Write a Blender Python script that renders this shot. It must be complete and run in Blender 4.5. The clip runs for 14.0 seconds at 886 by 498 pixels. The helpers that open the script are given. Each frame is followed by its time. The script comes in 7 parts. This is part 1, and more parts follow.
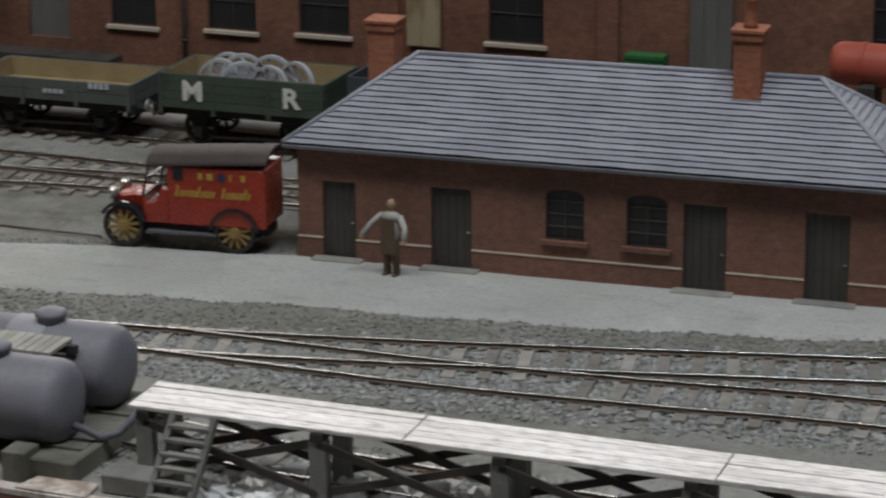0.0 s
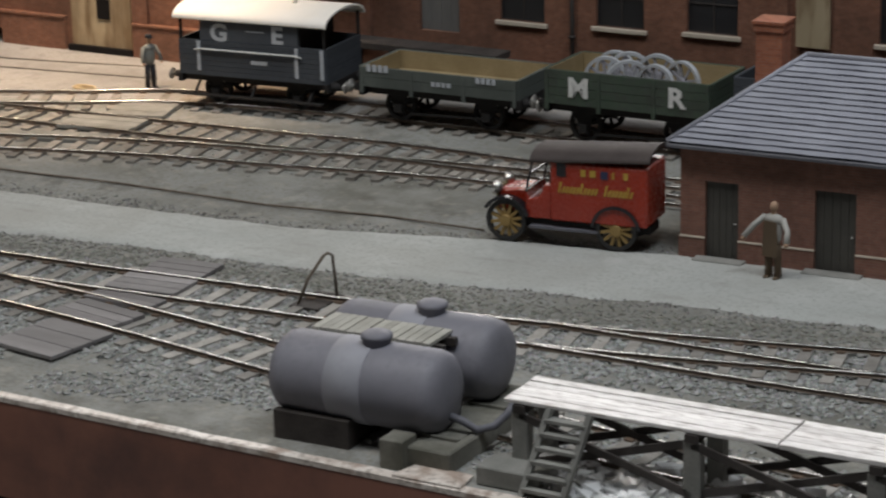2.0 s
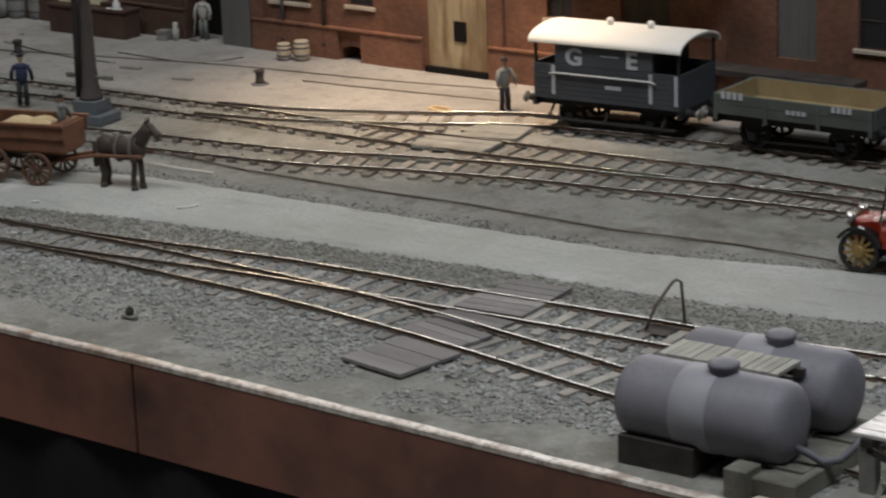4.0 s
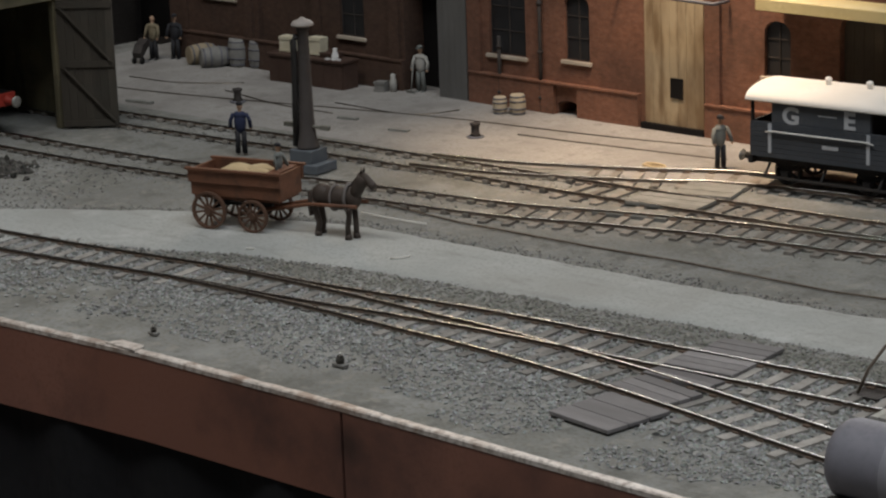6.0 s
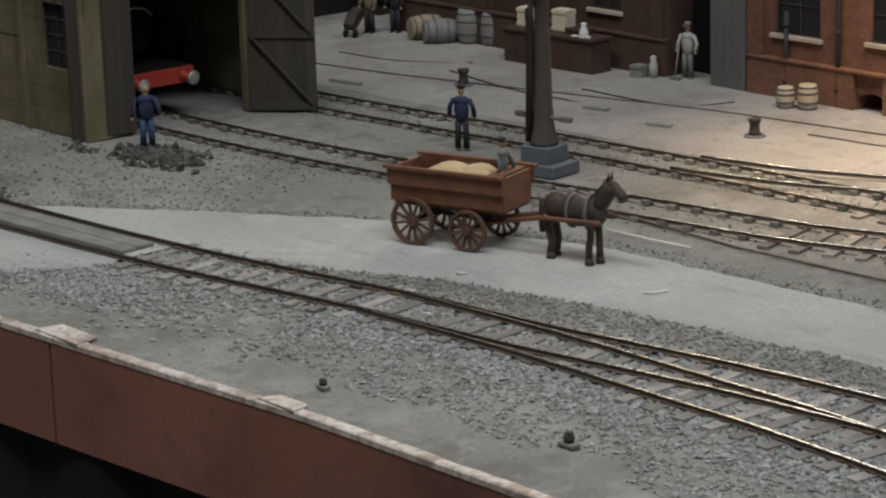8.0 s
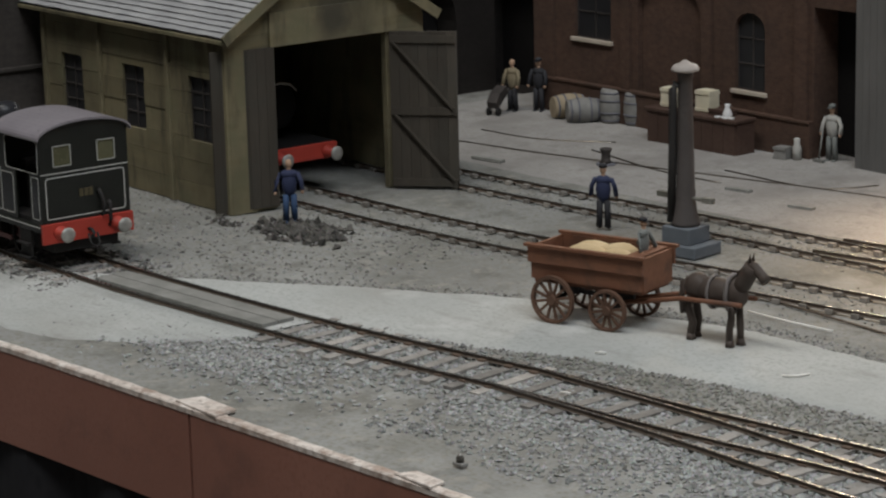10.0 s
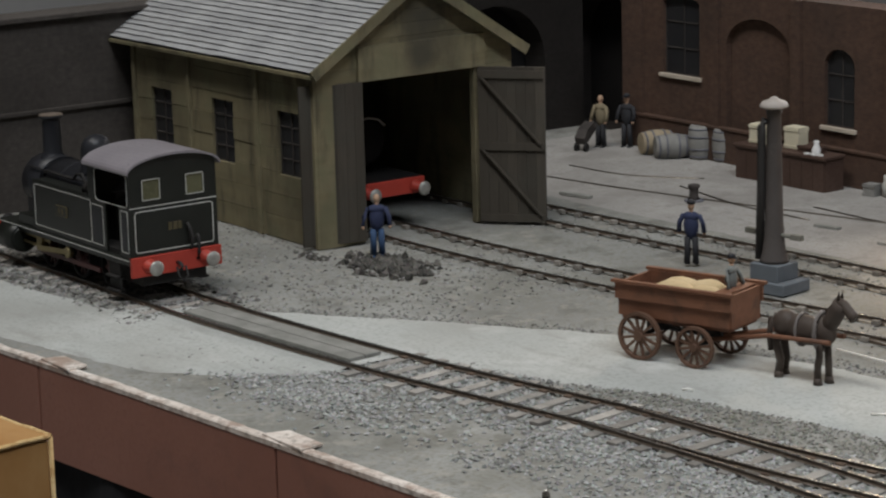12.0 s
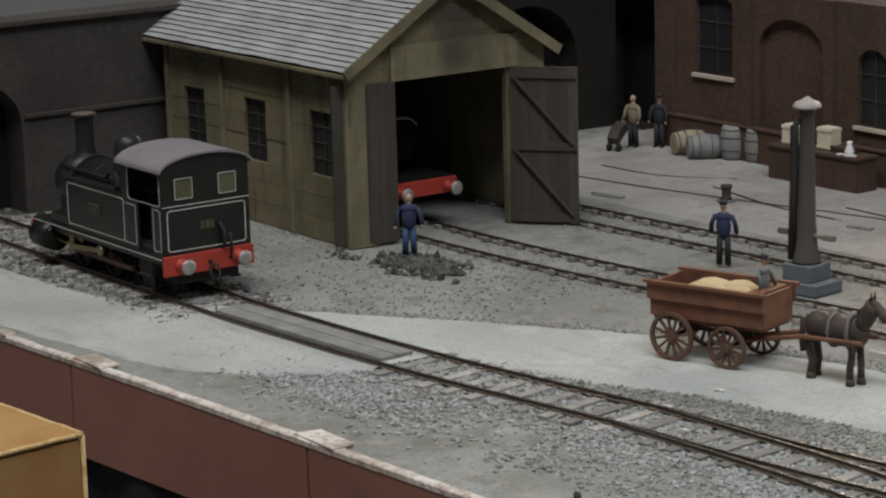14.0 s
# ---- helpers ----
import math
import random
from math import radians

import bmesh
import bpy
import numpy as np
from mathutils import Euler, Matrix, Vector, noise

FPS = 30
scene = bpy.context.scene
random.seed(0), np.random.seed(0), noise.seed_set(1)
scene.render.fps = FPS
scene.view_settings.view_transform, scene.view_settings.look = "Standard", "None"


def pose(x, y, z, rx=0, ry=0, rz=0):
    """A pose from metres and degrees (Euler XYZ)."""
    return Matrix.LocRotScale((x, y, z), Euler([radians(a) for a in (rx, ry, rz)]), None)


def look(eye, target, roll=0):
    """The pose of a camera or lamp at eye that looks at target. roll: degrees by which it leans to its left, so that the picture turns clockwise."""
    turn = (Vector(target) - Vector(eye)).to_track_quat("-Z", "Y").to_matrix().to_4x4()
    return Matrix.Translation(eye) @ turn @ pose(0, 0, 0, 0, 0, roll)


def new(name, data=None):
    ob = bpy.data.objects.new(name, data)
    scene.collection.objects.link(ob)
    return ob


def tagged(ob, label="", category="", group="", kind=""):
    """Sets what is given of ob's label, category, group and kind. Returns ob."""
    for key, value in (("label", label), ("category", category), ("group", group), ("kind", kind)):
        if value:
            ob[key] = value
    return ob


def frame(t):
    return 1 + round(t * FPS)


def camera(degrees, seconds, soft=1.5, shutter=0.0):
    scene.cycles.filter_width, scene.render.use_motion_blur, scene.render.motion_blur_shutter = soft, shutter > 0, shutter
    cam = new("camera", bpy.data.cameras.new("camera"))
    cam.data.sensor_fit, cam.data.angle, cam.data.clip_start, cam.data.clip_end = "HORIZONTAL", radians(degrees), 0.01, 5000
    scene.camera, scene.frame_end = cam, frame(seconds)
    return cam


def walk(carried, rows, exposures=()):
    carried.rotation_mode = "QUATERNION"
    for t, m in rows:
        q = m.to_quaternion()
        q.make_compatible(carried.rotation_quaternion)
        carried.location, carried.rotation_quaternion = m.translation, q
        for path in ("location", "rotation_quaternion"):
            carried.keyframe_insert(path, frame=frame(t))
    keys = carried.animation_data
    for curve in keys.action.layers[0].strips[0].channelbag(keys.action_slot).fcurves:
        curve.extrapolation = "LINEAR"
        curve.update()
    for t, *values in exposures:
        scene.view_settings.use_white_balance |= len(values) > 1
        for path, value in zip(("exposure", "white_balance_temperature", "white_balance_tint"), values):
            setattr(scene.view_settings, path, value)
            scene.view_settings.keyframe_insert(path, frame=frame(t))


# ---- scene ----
cam = camera(19.465, 14.0, soft=2.2, shutter=0.4)


def shot(x, y, z, yaw, pitch, roll):
    """A camera pose: yaw to the left from +y, pitch upwards, roll as in look()."""
    return Matrix.Translation((x, y, z)) @ pose(0, 0, 0, 0, 0, yaw) @ pose(0, 0, 0, 90 + pitch) @ pose(0, 0, 0, 0, 0, roll)


walk(cam, [
    (0.0, shot(0.2710, -0.2775, 0.4439, 21.583, -17.278, -0.561)),
    (0.5, shot(0.2710, -0.2775, 0.4439, 24.153, -17.261, -0.771)),
    (1.0, shot(0.2710, -0.2775, 0.4439, 26.476, -17.250, -1.072)),
    (1.5, shot(0.2710, -0.2775, 0.4439, 28.555, -17.239, -1.238)),
    (2.0, shot(0.2710, -0.2775, 0.4439, 30.409, -17.169, -1.403)),
    (2.5, shot(0.2710, -0.2775, 0.4439, 32.407, -17.134, -1.556)),
    (3.0, shot(0.2710, -0.2775, 0.4439, 34.422, -17.020, -1.682)),
    (3.5, shot(0.2710, -0.2775, 0.4439, 36.533, -16.784, -1.952)),
    (6.0, shot(0.2710, -0.2775, 0.4439, 43.290, -15.002, -2.025)),
    (6.5, shot(0.1926, -0.2042, 0.4171, 43.922, -14.797, -1.681)),
    (7.0, shot(0.0000, 0.0000, 0.3600, 46.150, -15.393, -1.446)),
    (7.5, shot(0.0000, 0.0000, 0.3600, 48.226, -15.325, -1.604)),
    (8.0, shot(0.0000, 0.0000, 0.3600, 49.130, -15.016, -1.687)),
    (8.5, shot(0.0000, 0.0000, 0.3600, 49.825, -14.307, -1.706)),
    (9.0, shot(0.0000, 0.0000, 0.3600, 50.755, -13.857, -1.593)),
    (11.5, shot(0.0000, 0.0000, 0.3600, 53.714, -12.467, -1.530)),
    (12.0, shot(0.0000, 0.0000, 0.3600, 54.243, -12.369, -1.582)),
    (12.5, shot(0.0000, 0.0000, 0.3600, 54.915, -12.353, -1.648)),
    (13.0, shot(0.0000, 0.0000, 0.3600, 54.867, -12.375, -1.542)),
    (13.5, shot(0.0000, 0.0000, 0.3600, 55.045, -12.350, -1.631)),
    (14.0, shot(0.0000, 0.0000, 0.3600, 54.968, -12.356, -1.570)),
], exposures=[(0.0, -0.20), (1.5, -0.17), (3.0, -0.14), (3.5, -0.18), (6.0, -0.42), (6.5, -0.42), (7.0, -0.34), (7.5, -0.18), (9.0, 0.0), (11.5, 0.20), (14.0, 0.25)])

# ---- world and lights: a dim hall with lamps over the layout ----
world = bpy.data.worlds.new("hall_world")
scene.world = world
world.use_nodes = True
world.node_tree.nodes["Background"].inputs[0].default_value = (0.80, 0.86, 1.0, 1)
world.node_tree.nodes["Background"].inputs[1].default_value = 0.10


def lamp(name, kind, at, aim, power, colour, size=0.3, size_y=None, spot=60, blend=0.6):
    data = bpy.data.lights.new(name, kind)
    data.energy, data.color = power, colour
    if kind == "AREA":
        data.shape = "RECTANGLE"
        data.size, data.size_y = size, size_y or size
    else:
        data.shadow_soft_size = size
        if kind == "SPOT":
            data.spot_size, data.spot_blend = radians(spot), blend
    ob = new(name, data)
    ob.matrix_world = look(at, aim)
    return ob


# hall tube lights overhead, and the layout's own warm lamp over the goods yard
lamp("hall_light", "AREA", (0.5, 0.3, 2.6), (-0.2, 0.8, 0), 42, (0.88, 0.94, 1.0), 1.6, 0.5)
lamp("hall_light", "AREA", (-1.15, 0.0, 2.6), (-1.35, 0.8, 0), 29, (1.0, 0.97, 0.92), 1.6, 0.5)
lamp("hall_light", "AREA", (-1.4, 3.7, 1.05), (-0.7, 0.8, 0.1), 42, (1.0, 0.965, 0.93), 3.0, 0.6)
lamp("yard_lamp", "SPOT", (-0.90, 1.178, 0.44), (-0.90, 1.222, 0), 13, (1.0, 0.72, 0.47), 0.03, spot=66, blend=1.0)
lamp("yard_lamp", "SPOT", (-1.58, 1.62, 0.66), (-0.82, 0.98, 0), 6.5, (1.0, 0.74, 0.48), 0.05, spot=40, blend=1.0)

# ---- building helpers: everything below is drawn in millimetres ----
MM = 0.001


def noise_mat(name, c1, c2, scale=60, rough=0.85, metal=0.0, bump=0.25, c3=None, fine=None, spread=0.5, dist=0.0008, spec=0.3, perpiece=0.0, stretch=(1, 1, 1)):
    """Two-scale noise between base colours, with grain relief; scale in features per metre."""
    m = bpy.data.materials.new(name)
    m.use_nodes = True
    nt = m.node_tree
    b = nt.nodes["Principled BSDF"]
    tc = nt.nodes.new("ShaderNodeNewGeometry")
    mp = nt.nodes.new("ShaderNodeMapping")
    mp.inputs["Scale"].default_value = stretch
    nt.links.new(tc.outputs["Position"], mp.inputs["Vector"])
    n1 = nt.nodes.new("ShaderNodeTexNoise")
    n1.inputs["Scale"].default_value, n1.inputs["Detail"].default_value = scale, 4
    n2 = nt.nodes.new("ShaderNodeTexNoise")
    n2.inputs["Scale"].default_value, n2.inputs["Detail"].default_value = fine or scale * 9, 5
    nt.links.new(mp.outputs[0], n1.inputs["Vector"])
    nt.links.new(mp.outputs[0], n2.inputs["Vector"])
    r = nt.nodes.new("ShaderNodeValToRGB")
    r.color_ramp.elements[0].position, r.color_ramp.elements[1].position = 0.5 - spread * 0.4, 0.5 + spread * 0.4
    r.color_ramp.elements[0].color, r.color_ramp.elements[1].color = (*c1, 1), (*c2, 1)
    nt.links.new(n1.outputs["Fac"], r.inputs[0])
    mix = nt.nodes.new("ShaderNodeMix")
    mix.data_type, mix.blend_type = "RGBA", "MIX"
    c3 = c3 or tuple(0.6 * a + 0.4 * b2 for a, b2 in zip(c1, c2))
    r2 = nt.nodes.new("ShaderNodeValToRGB")
    r2.color_ramp.elements[0].position, r2.color_ramp.elements[1].position = 0.48, 0.68
    nt.links.new(n2.outputs["Fac"], r2.inputs[0])
    nt.links.new(r2.outputs[0], mix.inputs[0])
    nt.links.new(r.outputs[0], mix.inputs[6])
    mix.inputs[7].default_value = (*c3, 1)
    last = mix.outputs[2]
    if perpiece:
        oi = nt.nodes.new("ShaderNodeObjectInfo")
        hs = nt.nodes.new("ShaderNodeHueSaturation")
        mr = nt.nodes.new("ShaderNodeMapRange")
        mr.inputs[3].default_value, mr.inputs[4].default_value = 1 - perpiece, 1 + perpiece
        nt.links.new(oi.outputs["Random"], mr.inputs[0])
        nt.links.new(mr.outputs[0], hs.inputs["Value"])
        nt.links.new(last, hs.inputs["Color"])
        last = hs.outputs[0]
    nt.links.new(last, b.inputs["Base Color"])
    rr = nt.nodes.new("ShaderNodeMapRange")
    rr.inputs[3].default_value, rr.inputs[4].default_value = max(0.05, rough - 0.12), min(1, rough + 0.1)
    nt.links.new(n2.outputs["Fac"], rr.inputs[0])
    nt.links.new(rr.outputs[0], b.inputs["Roughness"])
    b.inputs["Metallic"].default_value = metal
    b.inputs["Specular IOR Level"].default_value = spec
    if bump:
        bp = nt.nodes.new("ShaderNodeBump")
        bp.inputs["Strength"].default_value, bp.inputs["Distance"].default_value = bump, dist
        nt.links.new(n2.outputs["Fac"], bp.inputs["Height"])
        nt.links.new(bp.outputs[0], b.inputs["Normal"])
    return m


def island_mat(name, colours, rough=0.9, bump_scale=900):
    """Loose pieces in one mesh, each of its own tint."""
    m = bpy.data.materials.new(name)
    m.use_nodes = True
    nt = m.node_tree
    b = nt.nodes["Principled BSDF"]
    g = nt.nodes.new("ShaderNodeNewGeometry")
    r = nt.nodes.new("ShaderNodeValToRGB")
    els = r.color_ramp.elements
    while len(els) < len(colours):
        els.new(0.5)
    for i, c in enumerate(colours):
        els[i].position, els[i].color = i / (len(colours) - 1), (*c, 1)
    nt.links.new(g.outputs["Random Per Island"], r.inputs[0])
    n = nt.nodes.new("ShaderNodeTexNoise")
    n.inputs["Scale"].default_value = bump_scale
    nt.links.new(g.outputs["Position"], n.inputs["Vector"])
    mx = nt.nodes.new("ShaderNodeMix")
    mx.data_type, mx.blend_type = "RGBA", "OVERLAY"
    mx.inputs[0].default_value = 0.5
    nt.links.new(r.outputs[0], mx.inputs[6])
    nt.links.new(n.outputs["Color"], mx.inputs[7])
    hs = nt.nodes.new("ShaderNodeHueSaturation")
    hs.inputs["Saturation"].default_value = 0.6
    nt.links.new(mx.outputs[2], hs.inputs["Color"])
    nt.links.new(hs.outputs[0], b.inputs["Base Color"])
    b.inputs["Roughness"].default_value = rough
    b.inputs["Specular IOR Level"].default_value = 0.2
    return m


def brick_mat(name, c1, c2, mortar, dirt, w=5.2, h=1.72, dirt_amount=0.6):
    """Scale brick paper and paint: brick courses about 5 by 1.7 mm, with soot stains."""
    m = bpy.data.materials.new(name)
    m.use_nodes = True
    nt = m.node_tree
    b = nt.nodes["Principled BSDF"]
    g = nt.nodes.new("ShaderNodeNewGeometry")
    sep = nt.nodes.new("ShaderNodeSeparateXYZ")
    nt.links.new(g.outputs["Position"], sep.inputs[0])
    add = nt.nodes.new("ShaderNodeMath")
    nt.links.new(sep.outputs[0], add.inputs[0])
    nt.links.new(sep.outputs[1], add.inputs[1])
    cmb = nt.nodes.new("ShaderNodeCombineXYZ")
    nt.links.new(add.outputs[0], cmb.inputs[0])
    nt.links.new(sep.outputs[2], cmb.inputs[1])
    br = nt.nodes.new("ShaderNodeTexBrick")
    br.inputs["Color1"].default_value, br.inputs["Color2"].default_value, br.inputs["Mortar"].default_value = (*c1, 1), (*c2, 1), (*mortar, 1)
    br.inputs["Scale"].default_value = 1.0
    br.inputs["Brick Width"].default_value, br.inputs["Row Height"].default_value, br.inputs["Mortar Size"].default_value = w * MM, h * MM, 0.13 * MM
    nt.links.new(cmb.outputs[0], br.inputs["Vector"])
    n = nt.nodes.new("ShaderNodeTexNoise")
    n.inputs["Scale"].default_value, n.inputs["Detail"].default_value = 17, 6
    nt.links.new(g.outputs["Position"], n.inputs["Vector"])
    n2 = nt.nodes.new("ShaderNodeTexNoise")
    n2.inputs["Scale"].default_value, n2.inputs["Detail"].default_value = 240, 4
    nt.links.new(g.outputs["Position"], n2.inputs["Vector"])
    r = nt.nodes.new("ShaderNodeValToRGB")
    r.color_ramp.elements[0].position, r.color_ramp.elements[1].position = 0.42, 0.72
    r.color_ramp.elements[0].color = (0, 0, 0, 1)
    r.color_ramp.elements[1].color = (dirt_amount,) * 3 + (1,)
    nt.links.new(n.outputs["Fac"], r.inputs[0])
    mx = nt.nodes.new("ShaderNodeMix")
    mx.data_type = "RGBA"
    nt.links.new(r.outputs[0], mx.inputs[0])
    nt.links.new(br.outputs["Color"], mx.inputs[6])
    mx.inputs[7].default_value = (*dirt, 1)
    m2 = nt.nodes.new("ShaderNodeMix")
    m2.data_type, m2.blend_type = "RGBA", "OVERLAY"
    m2.inputs[0].default_value = 0.35
    nt.links.new(mx.outputs[2], m2.inputs[6])
    nt.links.new(n2.outputs["Fac"], m2.inputs[7])
    nt.links.new(m2.outputs[2], b.inputs["Base Color"])
    b.inputs["Roughness"].default_value = 0.85
    b.inputs["Specular IOR Level"].default_value = 0.25
    bp = nt.nodes.new("ShaderNodeBump")
    bp.inputs["Strength"].default_value, bp.inputs["Distance"].default_value = 0.4, 0.0004
    nt.links.new(br.outputs["Fac"], bp.inputs["Height"])
    bp.invert = True
    nt.links.new(bp.outputs[0], b.inputs["Normal"])
    return m


def soot(m, spots, colour, amount=0.85, scale=60):
    """Smoke stains round given places (x, y, z, radius in mm), with uneven margins."""
    nt = m.node_tree
    b = nt.nodes["Principled BSDF"]
    src = b.inputs["Base Color"].links[0].from_socket
    g = nt.nodes.new("ShaderNodeNewGeometry")
    n = nt.nodes.new("ShaderNodeTexNoise")
    n.inputs["Scale"].default_value, n.inputs["Detail"].default_value = scale, 5
    nt.links.new(g.outputs["Position"], n.inputs["Vector"])
    for x, y, z, r in spots:
        d = nt.nodes.new("ShaderNodeVectorMath")
        d.operation = "DISTANCE"
        d.inputs[1].default_value = (x * MM, y * MM, z * MM)
        nt.links.new(g.outputs["Position"], d.inputs[0])
        wob = nt.nodes.new("ShaderNodeMath")
        wob.operation = "MULTIPLY_ADD"
        wob.inputs[1].default_value = r * 0.9 * MM
        nt.links.new(n.outputs["Fac"], wob.inputs[0])
        nt.links.new(d.outputs["Value"], wob.inputs[2])
        mr = nt.nodes.new("ShaderNodeMapRange")
        mr.inputs[1].default_value, mr.inputs[2].default_value = r * 0.75 * MM, r * 1.5 * MM
        mr.inputs[3].default_value, mr.inputs[4].default_value = amount, 0.0
        nt.links.new(wob.outputs[0], mr.inputs[0])
        mx = nt.nodes.new("ShaderNodeMix")
        mx.data_type = "RGBA"
        nt.links.new(mr.outputs[0], mx.inputs[0])
        nt.links.new(src, mx.inputs[6])
        mx.inputs[7].default_value = (*colour, 1)
        src = mx.outputs[2]
    nt.links.new(src, b.inputs["Base Color"])


def stains(m, colour, scale=12, amount=0.7, lo=0.5, hi=0.66, stretch=(1, 1, 1)):
    """Broad uneven patches of dirt or dust."""
    nt = m.node_tree
    b = nt.nodes["Principled BSDF"]
    src = b.inputs["Base Color"].links[0].from_socket
    g = nt.nodes.new("ShaderNodeNewGeometry")
    mp = nt.nodes.new("ShaderNodeMapping")
    mp.inputs["Scale"].default_value, mp.inputs["Location"].default_value = stretch, (0.37, 0.11, 0.53)
    nt.links.new(g.outputs["Position"], mp.inputs["Vector"])
    n = nt.nodes.new("ShaderNodeTexNoise")
    n.inputs["Scale"].default_value, n.inputs["Detail"].default_value, n.inputs["Roughness"].default_value = scale, 7, 0.62
    nt.links.new(mp.outputs[0], n.inputs["Vector"])
    mr = nt.nodes.new("ShaderNodeMapRange")
    mr.inputs[1].default_value, mr.inputs[2].default_value = lo, hi
    mr.inputs[3].default_value, mr.inputs[4].default_value = 0.0, amount
    nt.links.new(n.outputs["Fac"], mr.inputs[0])
    mx = nt.nodes.new("ShaderNodeMix")
    mx.data_type = "RGBA"
    nt.links.new(mr.outputs[0], mx.inputs[0])
    nt.links.new(src, mx.inputs[6])
    mx.inputs[7].default_value = (*colour, 1)
    nt.links.new(mx.outputs[2], b.inputs["Base Color"])


def plain_mat(name, colour, rough=0.5, metal=0.0, spec=0.5):
    return noise_mat(name, tuple(c * 0.85 for c in colour), tuple(min(1, c * 1.12) for c in colour), scale=45, rough=rough, metal=metal, bump=0.08, fine=500, spec=spec)


def box(bm, x0, x1, y0, y1, z0, z1, mat=0):
    v = [bm.verts.new((x, y, z)) for z in (z0, z1) for y in (y0, y1) for x in (x0, x1)]
    for q in ((0, 2, 3, 1), (4, 5, 7, 6), (0, 1, 5, 4), (2, 6, 7, 3), (0, 4, 6, 2), (1, 3, 7, 5)):
        f = bm.faces.new([v[i] for i in q])
        f.material_index = mat
    return v


def beam(bm, p, q, w, h, mat=0, up=(0, 0, 1)):
    """A squared bar from p to q."""
    p, q = Vector(p), Vector(q)
    d = (q - p).normalized()
    u = Vector(up)
    if abs(d.dot(u)) > 0.98:
        u = Vector((0, 1, 0))
    s = d.cross(u).normalized()
    u = s.cross(d).normalized()
    v = [bm.verts.new(c + s * a * w / 2 + u * b * h / 2) for c in (p, q) for a, b in ((-1, -1), (1, -1), (1, 1), (-1, 1))]
    for k in ((0, 1, 2, 3), (7, 6, 5, 4), (0, 4, 5, 1), (1, 5, 6, 2), (2, 6, 7, 3), (3, 7, 4, 0)):
        bm.faces.new([v[i] for i in k]).material_index = mat
    return v


def cyl(bm, p, q, r, r2=None, seg=20, caps=True, mat=0, smooth=True):
    p, q = Vector(p), Vector(q)
    r2 = r if r2 is None else r2
    d = (q - p).normalized()
    u = Vector((0, 0, 1)) if abs(d.z) < 0.9 else Vector((1, 0, 0))
    s = d.cross(u).normalized()
    u = s.cross(d)
    a = [[bm.verts.new(c + (s * math.cos(k * 2 * math.pi / seg) + u * math.sin(k * 2 * math.pi / seg)) * rad) for k in range(seg)] for c, rad in ((p, r), (q, r2))]
    for k in range(seg):
        f = bm.faces.new((a[0][k], a[0][(k + 1) % seg], a[1][(k + 1) % seg], a[1][k]))
        f.smooth, f.material_index = smooth, mat
    if caps:
        bm.faces.new(a[0][::-1]).material_index = mat
        bm.faces.new(a[1]).material_index = mat


def lathe(bm, profile, centre=(0, 0, 0), axis="z", seg=24, mat=0):
    """Turns a profile of (radius, height) round an axis through centre."""
    c = Vector(centre)
    rings = []
    for r, h in profile:
        ring = []
        for k in range(seg):
            a, b = r * math.cos(2 * math.pi * k / seg), r * math.sin(2 * math.pi * k / seg)
            ring.append(bm.verts.new(c + Vector({"z": (a, b, h), "x": (h, a, b), "y": (a, h, b)}[axis])))
        rings.append(ring)
    for r0, r1 in zip(rings, rings[1:]):
        for k in range(seg):
            f = bm.faces.new((r0[k], r0[(k + 1) % seg], r1[(k + 1) % seg], r1[k]))
            f.smooth, f.material_index = True, mat
    bm.faces.new(rings[0][::-1]).material_index = mat
    bm.faces.new(rings[-1]).material_index = mat


def tube(bm, pts, r, seg=8, mat=0):
    """A round rod bent along points."""
    pts = [Vector(p) for p in pts]
    rings = []
    for i, p in enumerate(pts):
        d = (pts[min(i + 1, len(pts) - 1)] - pts[max(i - 1, 0)]).normalized()
        u = Vector((0, 0, 1)) if abs(d.z) < 0.9 else Vector((1, 0, 0))
        s = d.cross(u).normalized()
        u = s.cross(d)
        rings.append([bm.verts.new(p + (s * math.cos(k * 2 * math.pi / seg) + u * math.sin(k * 2 * math.pi / seg)) * r) for k in range(seg)])
    for a, b in zip(rings, rings[1:]):
        for k in range(seg):
            f = bm.faces.new((a[k], a[(k + 1) % seg], b[(k + 1) % seg], b[k]))
            f.smooth, f.material_index = True, mat
    bm.faces.new(rings[0][::-1]).material_index = mat
    bm.faces.new(rings[-1]).material_index = mat


def slab(bm, poly, a0, a1, axis="y", mat=0):
    """A flat outline of two coordinates, given thickness along the third."""
    put = {"y": lambda u, v, w: (u, w, v), "x": lambda u, v, w: (w, u, v), "z": lambda u, v, w: (u, v, w)}[axis]
    lo = [bm.verts.new(put(u, v, a0)) for u, v in poly]
    hi = [bm.verts.new(put(u, v, a1)) for u, v in poly]
    for f in (bm.faces.new(lo), bm.faces.new(hi[::-1])):
        f.material_index = mat
    for k in range(len(poly)):
        bm.faces.new((lo[k], hi[k], hi[(k + 1) % len(poly)], lo[(k + 1) % len(poly)])).material_index = mat


